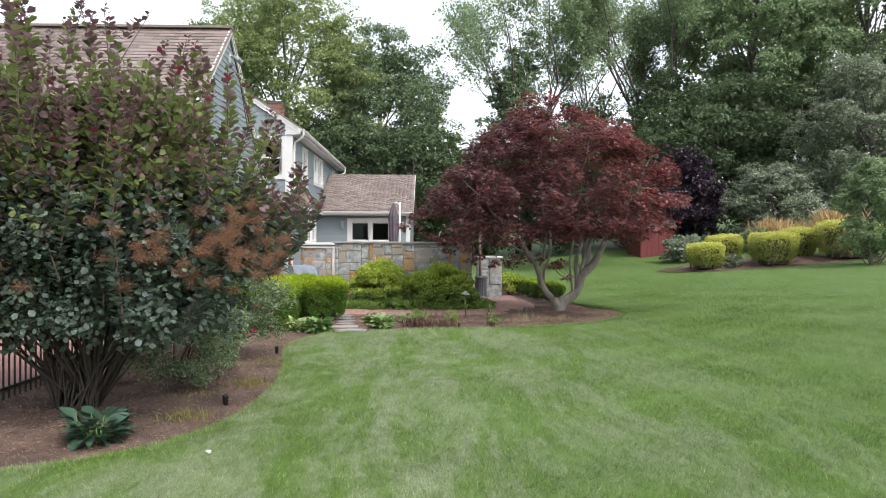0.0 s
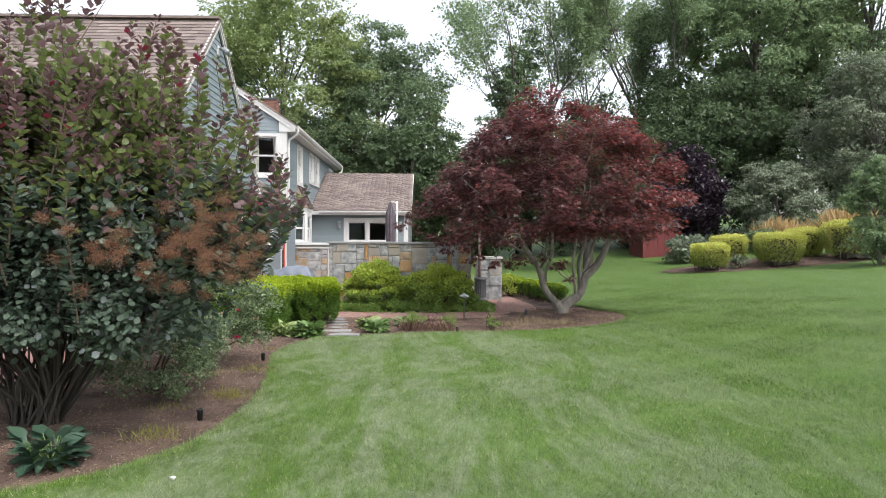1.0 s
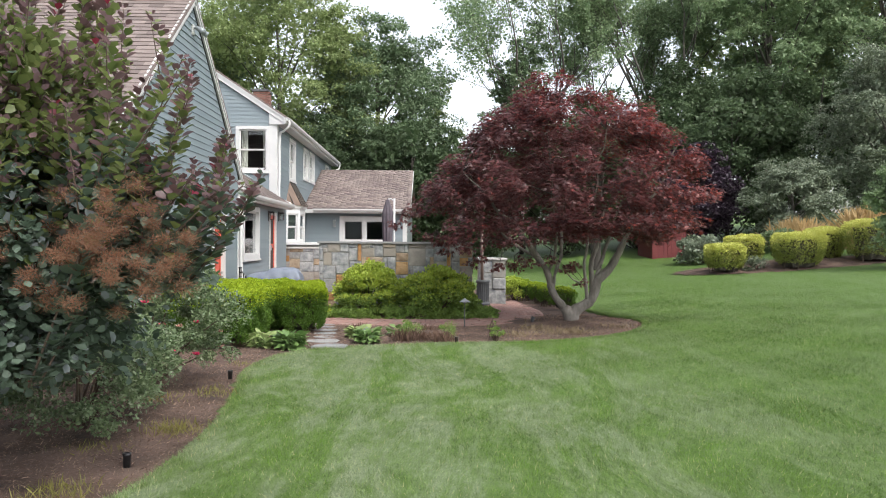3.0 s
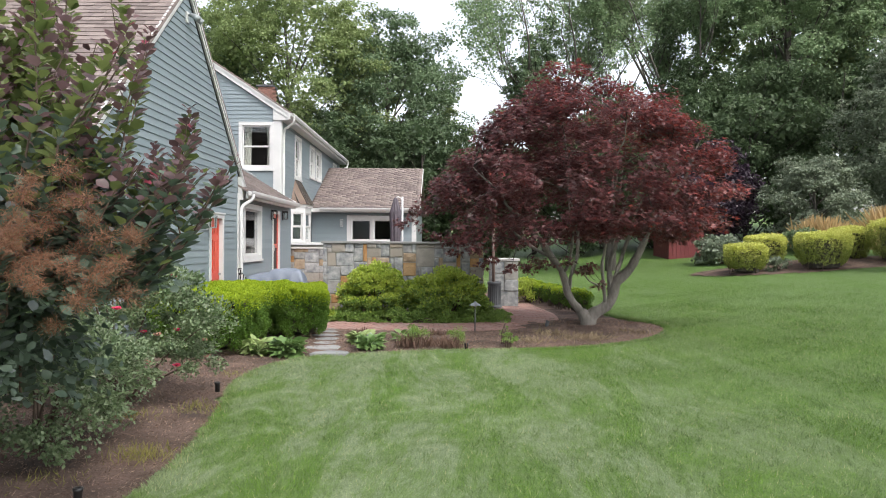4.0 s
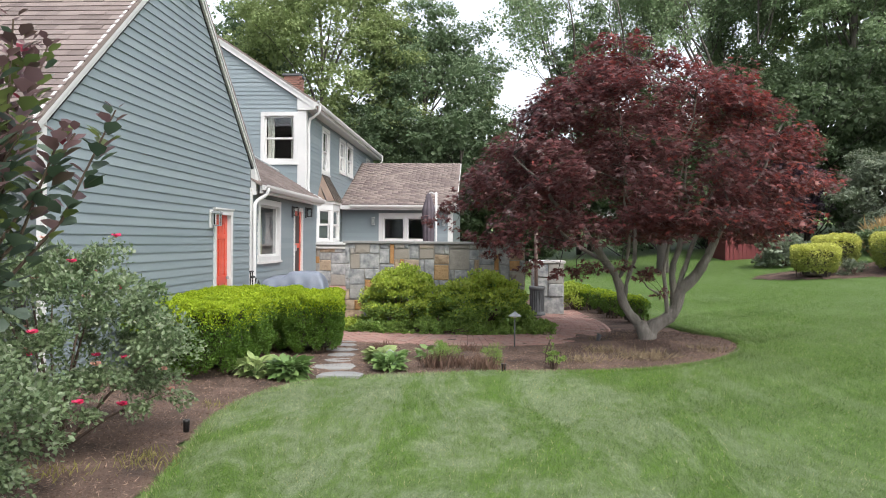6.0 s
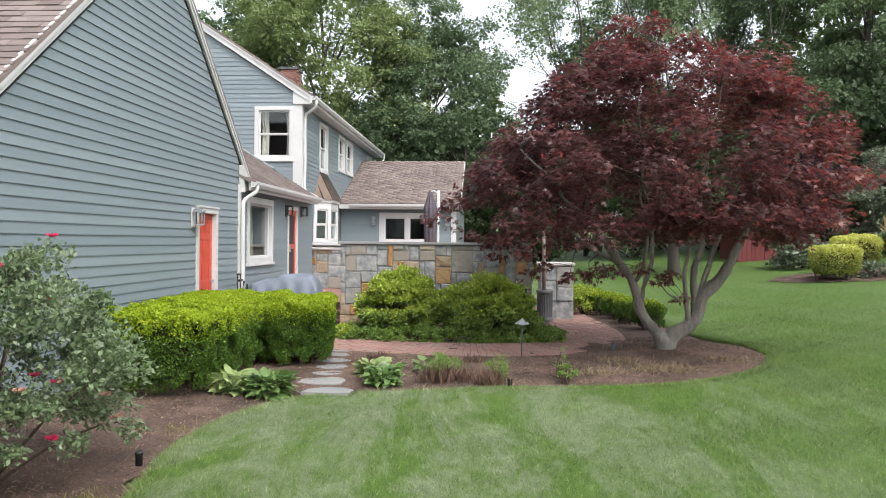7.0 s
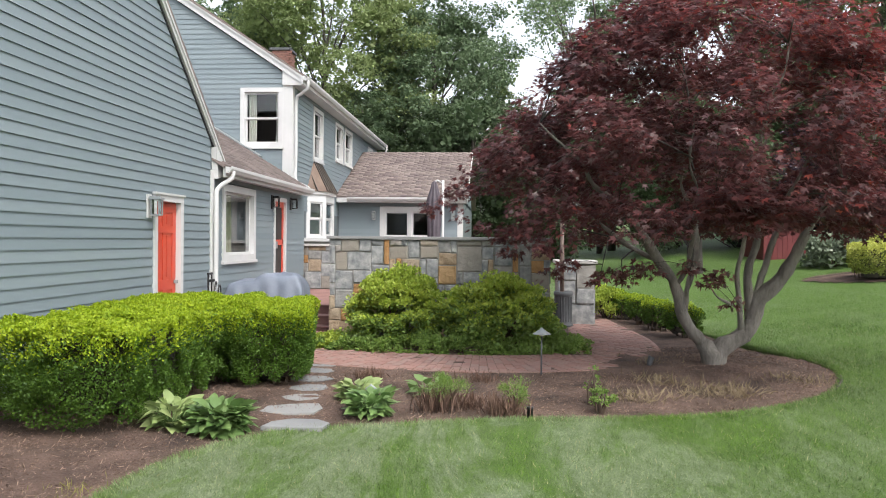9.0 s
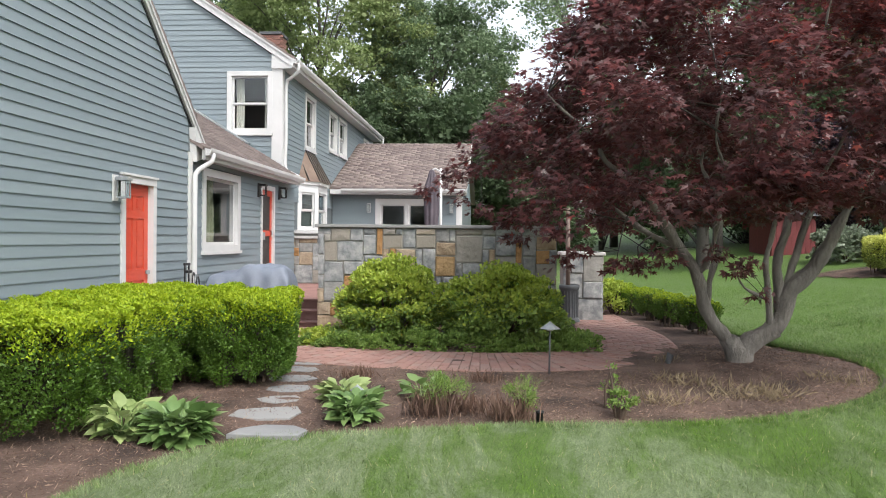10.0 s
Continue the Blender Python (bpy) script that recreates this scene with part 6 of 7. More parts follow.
shrub("ground_cover", (-2.35, 19.2, 0.05), (0.32, 0.75, 0.16), 5000, 0.045, "azalea_top", "azalea_top", "bright green ground cover beside the patio steps", "ground cover", ROUND, "", 3.0, 60, 0.18, 0.03)
shrub("leafy_shrub", (2.79, 24.01, 0.4), (0.42, 0.5, 0.42), 3500, 0.06, "azalea_top", "azalea_top", "light green leafy plant beside the stone pier", "shrub", LEAF, "", 3.0, 18, 0.36)

# hostas
hosta(-2.55, 13.81, 75, 0.17, "hosta_pale", "pale green hosta at the foot of the hedge")
hosta(-2.08, 13.75, 210, 0.165, "hosta", "fresh green hosta beside the stepping stones")
hosta(-1.10, 15.09, 100, 0.14, "hosta_pale", "pale green hosta beside the stepping stones")
hosta(-0.87, 14.5, 115, 0.145, "hosta", "fresh green hosta beside the stepping stones")
hosta(-0.4, 15.41, 22, 0.15, "hosta", "small hosta in mulch")
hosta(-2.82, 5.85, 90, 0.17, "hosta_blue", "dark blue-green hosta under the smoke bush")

# tufts of grass in the mulch
for x, y, n, s in ((-2.13, 8.41, 200, 0.2), (-2.73, 9.72, 110, 0.18), (-2.26, 10.12, 120, 0.17), (-2.58, 7.74, 90, 0.16), (-2.35, 6.7, 170, 0.19), (-2.45, 12.1, 60, 0.14)):
    tuft(x, y, n, s * 0.55, "tuft", "yellow-green tuft of cut grass in mulch", spread=0.15)
for x, y, n, s in ((3.03, 15.91, 130, 0.24), (1.91, 15.48, 90, 0.24), (4.01, 16.65, 60, 0.22), (2.36, 16.40, 80, 0.26), (2.56, 17.83, 60, 0.2), (2.66, 15.80, 60, 0.2)):
    tuft(x, y, int(n * 1.7), s * 0.7, "dry_grass", "dry straw-coloured tuft of grass in mulch", spread=0.2, lean=0.9)
for x, y, n, s in ((-0.24, 14.77, 80, 0.29), (0.45, 14.68, 80, 0.27), (0.09, 14.92, 60, 0.22), (-1.19, 16.30, 60, 0.2), (0.19, 16.24, 50, 0.2)):
    tuft(x, y, n * 3, s * 0.75, "stubble", "brown cut-back perennial stubble in mulch", "stubble", 0.1, 0.25)
shrub("seedling", (1.41, 14.91, 0.18), (0.17, 0.14, 0.11), 500, 0.03, "azalea", "azalea", "bright green seedling at the bed edge", "plant", LEAF, "seedlings", 0.0, 10, 0.4)
shrub("seedling", (1.37, 15.16, 0.3), (0.08, 0.08, 0.22), 160, 0.03, "azalea", "azalea", "thin green seedling in mulch", "plant", LEAF, "seedlings", 0.0, 8, 0.4)
for x, y in ((-0.20, 14.82), (0.54, 14.78), (-0.10, 14.97)):
    shrub("feathery_plant", (x, y, 0.24), (0.16, 0.14, 0.2), 700, 0.05, "azalea", "azalea", "feathery green plant among brown stubble", "plant", BLADE, "feathery plants", 3, 8, 0.5)


# ---- small garden things ----
def path_lamp(x, y, h=0.62, k=1.0):
    z = 0.06
    ob = thing("path_lamp", (x, y, z), "grey metal path lamp with a shallow cone hood", "path lamp", "path lamps")
    bm = bmesh.new()
    tube(bm, [(x, y, 0.0), (x, y, h)], [0.012, 0.01], 8)
    finish("stem", bm, "pot", ob, smooth=True)
    bm = bmesh.new()
    lathe(bm, [(k * 0.1, h - 0.008), (k * 0.118, h - 0.015), (k * 0.112, h - 0.008), (k * 0.03, h + k * 0.045), (k * 0.012, h + k * 0.065), (0.004, h + k * 0.07)], (x, y, 0), 18)
    finish("hood", bm, "grey_metal", ob, smooth=True)
    bm = bmesh.new()
    lathe(bm, [(0.02, h - 0.04), (0.035, h - 0.035), (0.035, h - 0.012), (0.03, h - 0.01)], (x, y, 0), 12)
    finish("lamp_glass", bm, "cream", ob)


path_lamp(0.94, 16.8, 0.6)
path_lamp(-0.91, 14.82, 0.25, 0.55)
ob = thing("spot_lamp", (2.44, 17.5, 0.06), "small green-grey ground spot lamp tilted at the maple", "spot lamp")
bm = bmesh.new()
tube(bm, [(2.44, 17.5, 0.0), (2.44, 17.5, 0.12)], [0.01, 0.01], 6)
finish("spike", bm, "black_metal", ob)
bm = bmesh.new()
tube(bm, [(2.43, 17.5, 0.1), (2.435, 17.5, 0.13), (2.46, 17.51, 0.21), (2.465, 17.51, 0.22)], [0.025, 0.036, 0.04, 0.043], 12)
finish("housing", bm, "pot", ob, smooth=True)
for x, y in ((-2.13, 7.36), (-2.34, 11.1)):
    ob = thing("bed_lamp", (x, y, 0.04), "short black lamp post with its top missing, in mulch", "lamp stub", "lamp stubs")
    bm = bmesh.new()
    lathe(bm, [(0.028, 0.0), (0.03, 0.09), (0.034, 0.095), (0.034, 0.115), (0.02, 0.118), (0.018, 0.1)], (x, y, 0.03), 10)
    finish("post", bm, "black_metal", ob, smooth=True)
ob = thing("bed_lamp", (0.70, 14.61, 0.04), "short black lamp post with its top missing, in mulch", "lamp stub", "lamp stubs")
bm = bmesh.new()
lathe(bm, [(0.03, 0.0), (0.03, 0.09), (0.036, 0.095), (0.036, 0.115), (0.02, 0.118)], (0.70, 14.61, 0.03), 10)
finish("post", bm, "black_metal", ob, smooth=True)

bm = bmesh.new()
bmesh.ops.create_icosphere(bm, subdivisions=2, radius=0.022, matrix=Matrix.Translation((-1.78, 5.56, 0.04)) @ Matrix.Diagonal((1.2, 0.9, 0.7, 1)))
for v in bm.verts:
    v.co += v.normal * noise.noise(v.co * 40) * 0.014
tagged(finish("paper_scrap", bm, "white"), "small crumpled white scrap lying on the lawn", "litter")

pot = thing("pole_pot", (1.7, 22.3, 0.06), "dark grey round pot holding a brown wooden pole", "pot")
bm = bmesh.new()
lathe(bm, [(0.2, 0.0), (0.21, 0.02), (0.2, 0.06), (0.165, 0.09), (0.165, 0.6), (0.19, 0.63), (0.195, 0.7), (0.175, 0.71), (0.165, 0.66)], (1.7, 22.3, 0.06), 22)
finish("pot_body", bm, "pot", pot, smooth=True)
for k in range(20):
    a = 2 * math.pi * k / 20
    bm = bmesh.new()
    tube(bm, [(1.7 + 0.166 * math.cos(a), 22.3 + 0.166 * math.sin(a), 0.16), (1.7 + 0.166 * math.cos(a), 22.3 + 0.166 * math.sin(a), 0.66)], [0.012, 0.012], 5)
    finish("fluting", bm, "pot", pot)
bm = bmesh.new()
tube(bm, [(1.68, 22.3, 0.5), (1.67, 22.3, 1.3), (1.66, 22.3, 2.2)], [0.045, 0.045, 0.04], 10)
finish("pole", bm, "pole", pot, smooth=True)

# covered grill on the terrace
cover = bmesh.new()
grid = []
for i in range(57):
    row = []
    for k in range(29):
        u, v = -1 + i / 28, -1 + k / 14
        x, y = -3.72 + 0.72 * u, 20.3 + 0.36 * v
        fall = max(0.0, 1 - abs(u) ** 7) ** 0.4 * max(0.0, 1 - abs(v) ** 6) ** 0.4
        hump = 0.52 + 0.12 / (1 + math.exp(-(x + 3.78) * 16)) + 0.035 * math.sin(x * 9 + 1) * math.sin(y * 4)
        fold = 0.045 * abs(noise.noise((x * 4, y * 4, 2))) + 0.01 * abs(math.sin(x * 9 + 3 * noise.noise((x * 3, y * 3, 0))))
        z = 0.53 + (hump - fold) * fall
        drape = 0.03 * (1 - fall) * math.sin(x * 21 + y * 13)
        row.append(cover.verts.new((x + drape * (abs(u) > 0.9) * math.copysign(1, u), y + drape * (abs(v) > 0.85) * math.copysign(1, v), z)))
    grid.append(row)
for i in range(56):
    for k in range(28):
        cover.faces.new((grid[i][k], grid[i + 1][k], grid[i + 1][k + 1], grid[i][k + 1]))
cover.faces.new([grid[0][0], grid[0][28], grid[56][28], grid[56][0]])
tagged(finish("grill_cover", cover, "cover", smooth=True), "barbecue grill under a draped blue-grey vinyl cover", "grill cover")

# hose stand by the garage corner
ob = thing("hose_stand", (-4.2, 18.95, 0.05), "black metal hose stand with loops of pale and dark hose", "hose stand")
bm = bmesh.new()
for y in (18.8, 18.94):
    tube(bm, [(-4.2, y, 0.05), (-4.22, y, 0.9), (-4.22, y, 1.2)], [0.014, 0.014, 0.014], 6)
tube(bm, [(-4.22, 18.78, 1.19), (-4.22, 18.96, 1.19)], [0.02, 0.02], 6)
tube(bm, [(-4.19, 18.79, 1.08), (-4.19, 18.95, 1.08)], [0.025, 0.025], 6)
finish("stand", bm, "black_metal", ob)
for k, (y, mt) in enumerate(((19.0, "black_metal"), (19.05, "grey_metal"), (19.1, "black_metal"))):
    bm = bmesh.new()
    loop = [(-4.17 + 0.012 * k, y + 0.05 * math.sin(a), 0.86 + (0.2 - 0.03 * k) * math.cos(a)) for a in np.linspace(0, 2 * math.pi, 20)]
    tube(bm, loop, [0.011] * len(loop), 6)
    finish("hose", bm, mt, ob, smooth=True)

# folded cantilever umbrella on the patio
um = thing("patio_umbrella", (-0.98, 25.0, 0.51), "folded plum-grey patio umbrella on a pale pole", "umbrella")
bm = bmesh.new()
tube(bm, [(-0.94, 25.0, 0.5), (-0.94, 25.0, 3.2)], [0.035, 0.03], 10)
finish("pole", bm, "white", um, smooth=True)
bm = bmesh.new()
lathe(bm, [(0.35, 0.0), (0.36, 0.03), (0.3, 0.07), (0.06, 0.1)], (-0.94, 25.0, 0.51), 20)
finish("base_plate", bm, "pot", um)
bm = bmesh.new()
rings = []
for z, r in ((1.15, 0.1), (1.6, 0.12), (2.1, 0.135), (2.55, 0.15), (2.7, 0.155), (2.82, 0.13), (3.0, 0.08), (3.14, 0.05), (3.18, 0.02)):
    rings.append([bm.verts.new((-1.15 + r * math.cos(a) * (1 + 0.22 * math.cos(8 * a)), 25.0 + r * math.sin(a) * (1 + 0.22 * math.cos(8 * a)), z)) for a in (2 * math.pi * k / 32 for k in range(32))])
for a, b in zip(rings, rings[1:]):
    for k in range(32):
        bm.faces.new((a[k], a[(k + 1) % 32], b[(k + 1) % 32], b[k]))
bm.faces.new(rings[0][::-1]), bm.faces.new(rings[-1])
canopy = finish("canopy", bm, "umbrella", um, smooth=True)
bm = bmesh.new()
tube(bm, [(-0.94, 25.0, 3.12), (-1.08, 25.0, 3.2), (-1.15, 25.0, 3.16)], [0.02, 0.02, 0.02], 6)
finish("arm", bm, "white", um)

# fence beside the pool terrace
fence = thing("metal_fence", (-4.52, 8.0, 0), "black metal picket fence beside the planting bed", "fence")
for y in (4.3, 6.3, 8.3, 10.3, 12.0):
    block("post", -4.55, -4.49, y - 0.03, y + 0.03, 0, 1.25, "black_metal", fence)
for z in (0.18, 1.12):
    block("rail", -4.535, -4.505, 4.3, 12.0, z, z + 0.035, "black_metal", fence)
for y in np.arange(4.42, 11.95, 0.11):
    block("picket", -4.528, -4.512, y - 0.008, y + 0.008, 0.08, 1.2, "black_metal", fence)
terrace = block("pool_terrace", -14, -4.75, 2, 12.1, -0.05, 0.13, "patio")
tagged(terrace, "pale reddish paved terrace behind the fence", "terrace", kind="structure")


# ---- far side of the garden ----
hill = np.stack([15.4 + 5.2 * np.cos(np.linspace(0, 2 * np.pi, 60, endpoint=False)), 32.0 + 2.5 * np.sin(np.linspace(0, 2 * np.pi, 60, endpoint=False))], -1)
x, y = np.meshgrid(np.arange(10, 21, 0.25), np.arange(29.2, 35, 0.25))
keep = inside(hill, x, y)
index = np.full(keep.shape, -1)
index[keep] = np.arange(keep.sum())
q = np.stack([index[:-1, :-1], index[:-1, 1:], index[1:, 1:], index[1:, :-1]], -1).reshape(-1, 4)
rise = -0.03 + 0.33 * np.exp(-((x - 15.4) / 4) ** 2 - ((y - 32) / 1.6) ** 2)
tagged(raw("hill_bed", np.stack([x, y, height(x, y) + rise], -1)[keep], q[(q >= 0).all(1)], "mulch", smooth=True), "mulched bed under the golden bushes", "mulch bed", kind="structure")
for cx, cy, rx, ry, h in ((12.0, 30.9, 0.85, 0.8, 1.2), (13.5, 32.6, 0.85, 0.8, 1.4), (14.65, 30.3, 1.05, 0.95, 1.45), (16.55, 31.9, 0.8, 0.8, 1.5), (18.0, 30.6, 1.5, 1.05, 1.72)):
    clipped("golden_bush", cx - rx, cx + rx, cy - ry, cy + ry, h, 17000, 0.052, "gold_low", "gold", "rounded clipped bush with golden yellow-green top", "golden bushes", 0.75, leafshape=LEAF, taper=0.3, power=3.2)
shrub("rose_bush", (15.6, 32.9, 1.75), (1.35, 0.8, 0.75), 3500, 0.12, "rose", "rose", "rose bush with crimson blooms among golden bushes", "rose bush", ROUND, "rose bushes", 3, 20, 0.35, 0.1, 14)
shrub("lavender", (13.2, 30.7, 0.95), (0.5, 0.4, 0.4), 900, 0.1, "tree_d", "tree_d", "small grey-leaved mound between golden bushes", "shrub", LEAF, "", 3, 10, 0.4)
shrub("variegated_shrub", (13.0, 36.0, 1.5), (1.3, 1.0, 0.85), 3500, 0.13, "tree_d", "tree_d", "pale variegated shrub at the lawn's edge", "shrub", CARD, "", 3, 18, 0.36)
for cx, cy, hh in ((16.4, 33.8, 1.5), (19.2, 33.4, 1.75)):
    z0 = float(height(cx, cy))
    n = 900
    p = np.stack([cx + rng.normal(size=n) * 0.3, cy + rng.normal(size=n) * 0.25, np.full(n, z0 + 0.3)], -1)
    way = unit(np.concatenate([rng.normal(size=(n, 2)) * 0.3, np.ones((n, 1))], 1))
    tagged(leaves("plume_grass", BLADE, p, way, rng.normal(size=(n, 3)), rng.uniform(0.6, 1.15, n) * hh, "plume_grass", None), "tall straw-coloured plume grass behind the golden bushes", "ornamental grass", "plume grasses")


def tree(name, base, tall, crown, material, label, clear=0.2, clumps=80, leaf=0.2, per=46, bark="bark", tight=0.3, seed=1, thick=0.28, group="woodland trees", lean=(0, 0), full=3000, ripple=0.3):
    """A tapered trunk, limbs, and a crown of domed leaf clumps, each built of smaller tufts, with shaded gaps between."""
    r = random.Random(seed)
    g = np.random.default_rng(seed)
    z0 = float(height(base[0], base[1])) - 0.1
    ob = thing(name, (base[0], base[1], z0), label, "tree", group)
    centre = np.array([base[0] + lean[0], base[1] + lean[1], z0 + tall * (clear + (1 - clear) * 0.5)])
    radius = np.array([crown, crown, tall * (1 - clear) * 0.5])
    d = unit(g.normal(size=(clumps, 3)))
    wave = 1 + np.array([ripple * noise.noise(Vector(v * 1.8) + Vector((seed, 0, 0))) for v in d])[:, None]
    mids = centre + d * radius * wave * (0.5 + 0.5 * g.random((clumps, 1)) ** 0.45)
    mids[:, 2] = np.maximum(mids[:, 2], z0 + 0.6)
    size = g.uniform(0.6, 1.2, clumps) * tight * crown
    k = clumps * 11
    pick = np.arange(k) % clumps
    off = unit(g.normal(size=(k, 3)) + (0, 0, 0.45)) * g.uniform(0.6, 1.0, (k, 1)) * (1, 1, 0.62)
    tufts, wide = mids[pick] + off * size[pick][:, None], size[pick] * g.uniform(0.2, 0.42, k)
    n = k * per
    pick = np.arange(n) % k
    off = unit(g.normal(size=(n, 3)) + (0, 0, 0.5)) * g.uniform(0.55, 1.05, (n, 1))
    off[:, 2] *= 0.6
    p = tufts[pick] + off * wide[pick][:, None]
    along = unit(off * (1, 1, 0.3) + g.normal(size=(n, 3)) * 0.45 + (0, 0, -0.2))
    face = unit(off * 0.7 + g.normal(size=(n, 3)) * 0.35 + (0, 0, 0.6))
    leaves("crown", QUAD, p, along, face, g.uniform(0.6, 1.3, n) * leaf, material, ob)
    if full:
        full = int(full * 1.8)
        pick = g.integers(0, clumps, full)
        p = centre + (mids[pick] - centre) * 0.8 + unit(g.normal(size=(full, 3))) * size[pick][:, None] * 0.6
        leaves("inner_crown", CARD, p, g.normal(size=p.shape), g.normal(size=p.shape) + (0, 0, 0.6), g.uniform(0.6, 1.2, full) * leaf * 1.35, material, ob)
    trunk = smooth_line([(base[0], base[1], z0 - 0.2), (base[0] + lean[0] * 0.2 + r.uniform(-0.2, 0.2), base[1], z0 + tall * 0.3), (centre[0] + r.uniform(-0.3, 0.3), centre[1], z0 + tall * 0.62), (centre[0], centre[1], z0 + tall * 0.9)], tall / 14)
    bm = bmesh.new()
    tube(bm, trunk, np.linspace(thick, 0.03, len(trunk)), 8)
    finish("trunk", bm, bark, ob, smooth=True)
    bm = bmesh.new()
    for m in mids[: min(clumps, 34)]:
        q = int(len(trunk) * min(0.92, max(clear * 0.8, (m[2] - z0) / tall - 0.22)))
        j, m = Vector(trunk[q]), Vector(m)
        mid = j.lerp(m, 0.5) + Vector((r.uniform(-0.4, 0.4), r.uniform(-0.4, 0.4), 0.06 * tall * r.random()))
        pts = smooth_line([tuple(j), tuple(mid), tuple(m)], (m - j).length / 6)
        tube(bm, pts, np.linspace(thick * 0.24, 0.015, len(pts)), 5)
    tagged(finish("branchwork", bm, bark, ob, smooth=True), kind="stuff")
    return ob


def open_tree(name, base, tall, material, label, seed=1, fork=0.3, stems_up=5, splay=0.42, leaf=0.16, per=26, thick=0.3, bark="bark", tuft=0.55, lean=0.0):
    """A tall open tree: the trunk forks into rising limbs that fork again and again, with thin tufts of leaves round the outer twigs."""
    g = np.random.default_rng(seed)
    z0 = float(height(base[0], base[1])) - 0.1
    ob = thing(name, (base[0], base[1], z0), label, "tree", "woodland trees")
    root, top = np.array([base[0], base[1], z0 - 0.2]), np.array([base[0] + lean * 0.3, base[1], z0 + tall * fork])
    bm = bmesh.new()
    tube(bm, smooth_line([tuple(root), tuple((root + top) / 2 + (0.15, 0, 0)), tuple(top)], 0.8), np.linspace(thick, thick * 0.75, len(smooth_line([tuple(root), tuple((root + top) / 2 + (0.15, 0, 0)), tuple(top)], 0.8))), 9)
    finish("trunk", bm, bark, ob, smooth=True)
    bm = bmesh.new()
    tips = []

    def grow(p, way, length, r, level):
        bend = unit(way + g.normal(size=3) * 0.16 + (0, 0, 0.1))
        mid = p + way * length * 0.5 + g.normal(size=3) * length * 0.05
        end = mid + bend * length * 0.5
        line = smooth_line([tuple(p), tuple(mid), tuple(end)], max(length / 4, 0.25))
        tube(bm, line, np.linspace(r, r * 0.6, len(line)), 6 if level < 2 else 4)
        if level >= 2:
            tips.extend([mid, end])
        if level >= 4:
            return
        for k in range(3 if level < 3 else 2):
            turn = unit(g.normal(size=3) * (1, 1, 0.5))
            new_way = unit(bend * 0.95 + turn * (0.55 if k else 0.3) + (0, 0, 0.12))
            start = end if k == 0 else p + (end - p) * g.uniform(0.5, 0.95)
            grow(start, new_way, length * g.uniform(0.6, 0.78), r * (0.6 if k == 0 else 0.45), level + 1)

    for k in range(stems_up):
        a = 2 * math.pi * k / stems_up + g.uniform(-0.4, 0.4)
        way = unit(np.array([math.cos(a) * splay + lean / tall, math.sin(a) * splay, 1.0]))
        grow(top - (0, 0, g.uniform(0, 0.08) * tall), way, tall * (1 - fork) * g.uniform(0.3, 0.38), thick * 0.42, 0)
    tagged(finish("branchwork", bm, bark, ob, smooth=True), kind="stuff")
    tips = np.array(tips)
    n = len(tips) * per
    off = ball(n, (1, 1, 0.6)) * tuft * g.uniform(0.6, 1.3, (n, 1))
    p = np.repeat(tips, per, 0) + off
    leaves("crown", QUAD, p, off + g.normal(size=(n, 3)) * 0.5, off * 0.5 + g.normal(size=(n, 3)) * 0.5 + (0, 0, 0.6), g.uniform(0.6, 1.3, n) * leaf, material, ob)
    return ob


tree("oak_tree", (-9.6, 48), 18.0, 6.2, "tree_a", "large light green oak behind the house", 0.14, 170, 0.17, 44, seed=2, ripple=0.2, tight=0.25, full=6000)
tree("broadleaf_tree", (-3.3, 49), 15.2, 4.7, "tree_f", "dense green broadleaf tree behind the house", 0.06, 150, 0.16, 40, seed=3, ripple=0.12, tight=0.27, full=6000)
tree("broadleaf_tree", (-15.5, 50), 15.0, 4.6, "tree_f", "green broadleaf tree behind the garage", 0.15, 60, 0.24, 30, seed=4)
tree("broadleaf_tree", (0.6, 53), 12.0, 1.7, "tree_a", "slim light green tree in the gap of the woods", 0.1, 40, 0.17, 26, seed=5, tight=0.4, full=600)
open_tree("sparse_tree", (7.2, 52), 23.0, "tree_b", "tall open tree with bare grey limbs showing", seed=6, fork=0.34, stems_up=6, splay=0.75, per=15, leaf=0.19, tuft=0.5, thick=0.26, lean=-1.0)
tree("hazy_conifer", (6.2, 50), 15.2, 2.3, "tree_f", "soft dark green conifer below the open tree", 0.05, 60, 0.14, 40, "dark_bark", 0.4, seed=47, thick=0.16, full=1500)
open_tree("sparse_tree", (15.6, 53), 24.0, "tree_b", "tall half-open woodland tree with forking trunk", seed=7, fork=0.36, stems_up=6, splay=0.62, per=34, leaf=0.2, tuft=0.6, thick=0.28)
open_tree("sparse_tree", (12.0, 57), 21.0, "tree_b", "half-open woodland tree among the others", seed=17, fork=0.3, stems_up=5, splay=0.6, per=12, leaf=0.2, tuft=0.55, thick=0.22)
tree("woodland_tree", (23.2, 52), 25.0, 5.4, "tree_b", "tall full woodland tree", 0.12, 130, 0.21, 40, seed=8, tight=0.27, thick=0.4)
tree("woodland_tree", (31.0, 51), 25.5, 6.6, "tree_b", "tall full woodland tree", 0.08, 130, 0.22, 40, seed=9, tight=0.27, thick=0.4)
tree("woodland_tree", (39.5, 50), 25.0, 7.0, "tree_c", "tall dark woodland tree", 0.06, 110, 0.25, 30, seed=10, tight=0.26, thick=0.4)
tree("woodland_tree", (48, 48), 24.0, 7.5, "tree_b", "tall woodland tree at the edge of the garden", 0.06, 80, 0.34, 22, seed=11, thick=0.4)
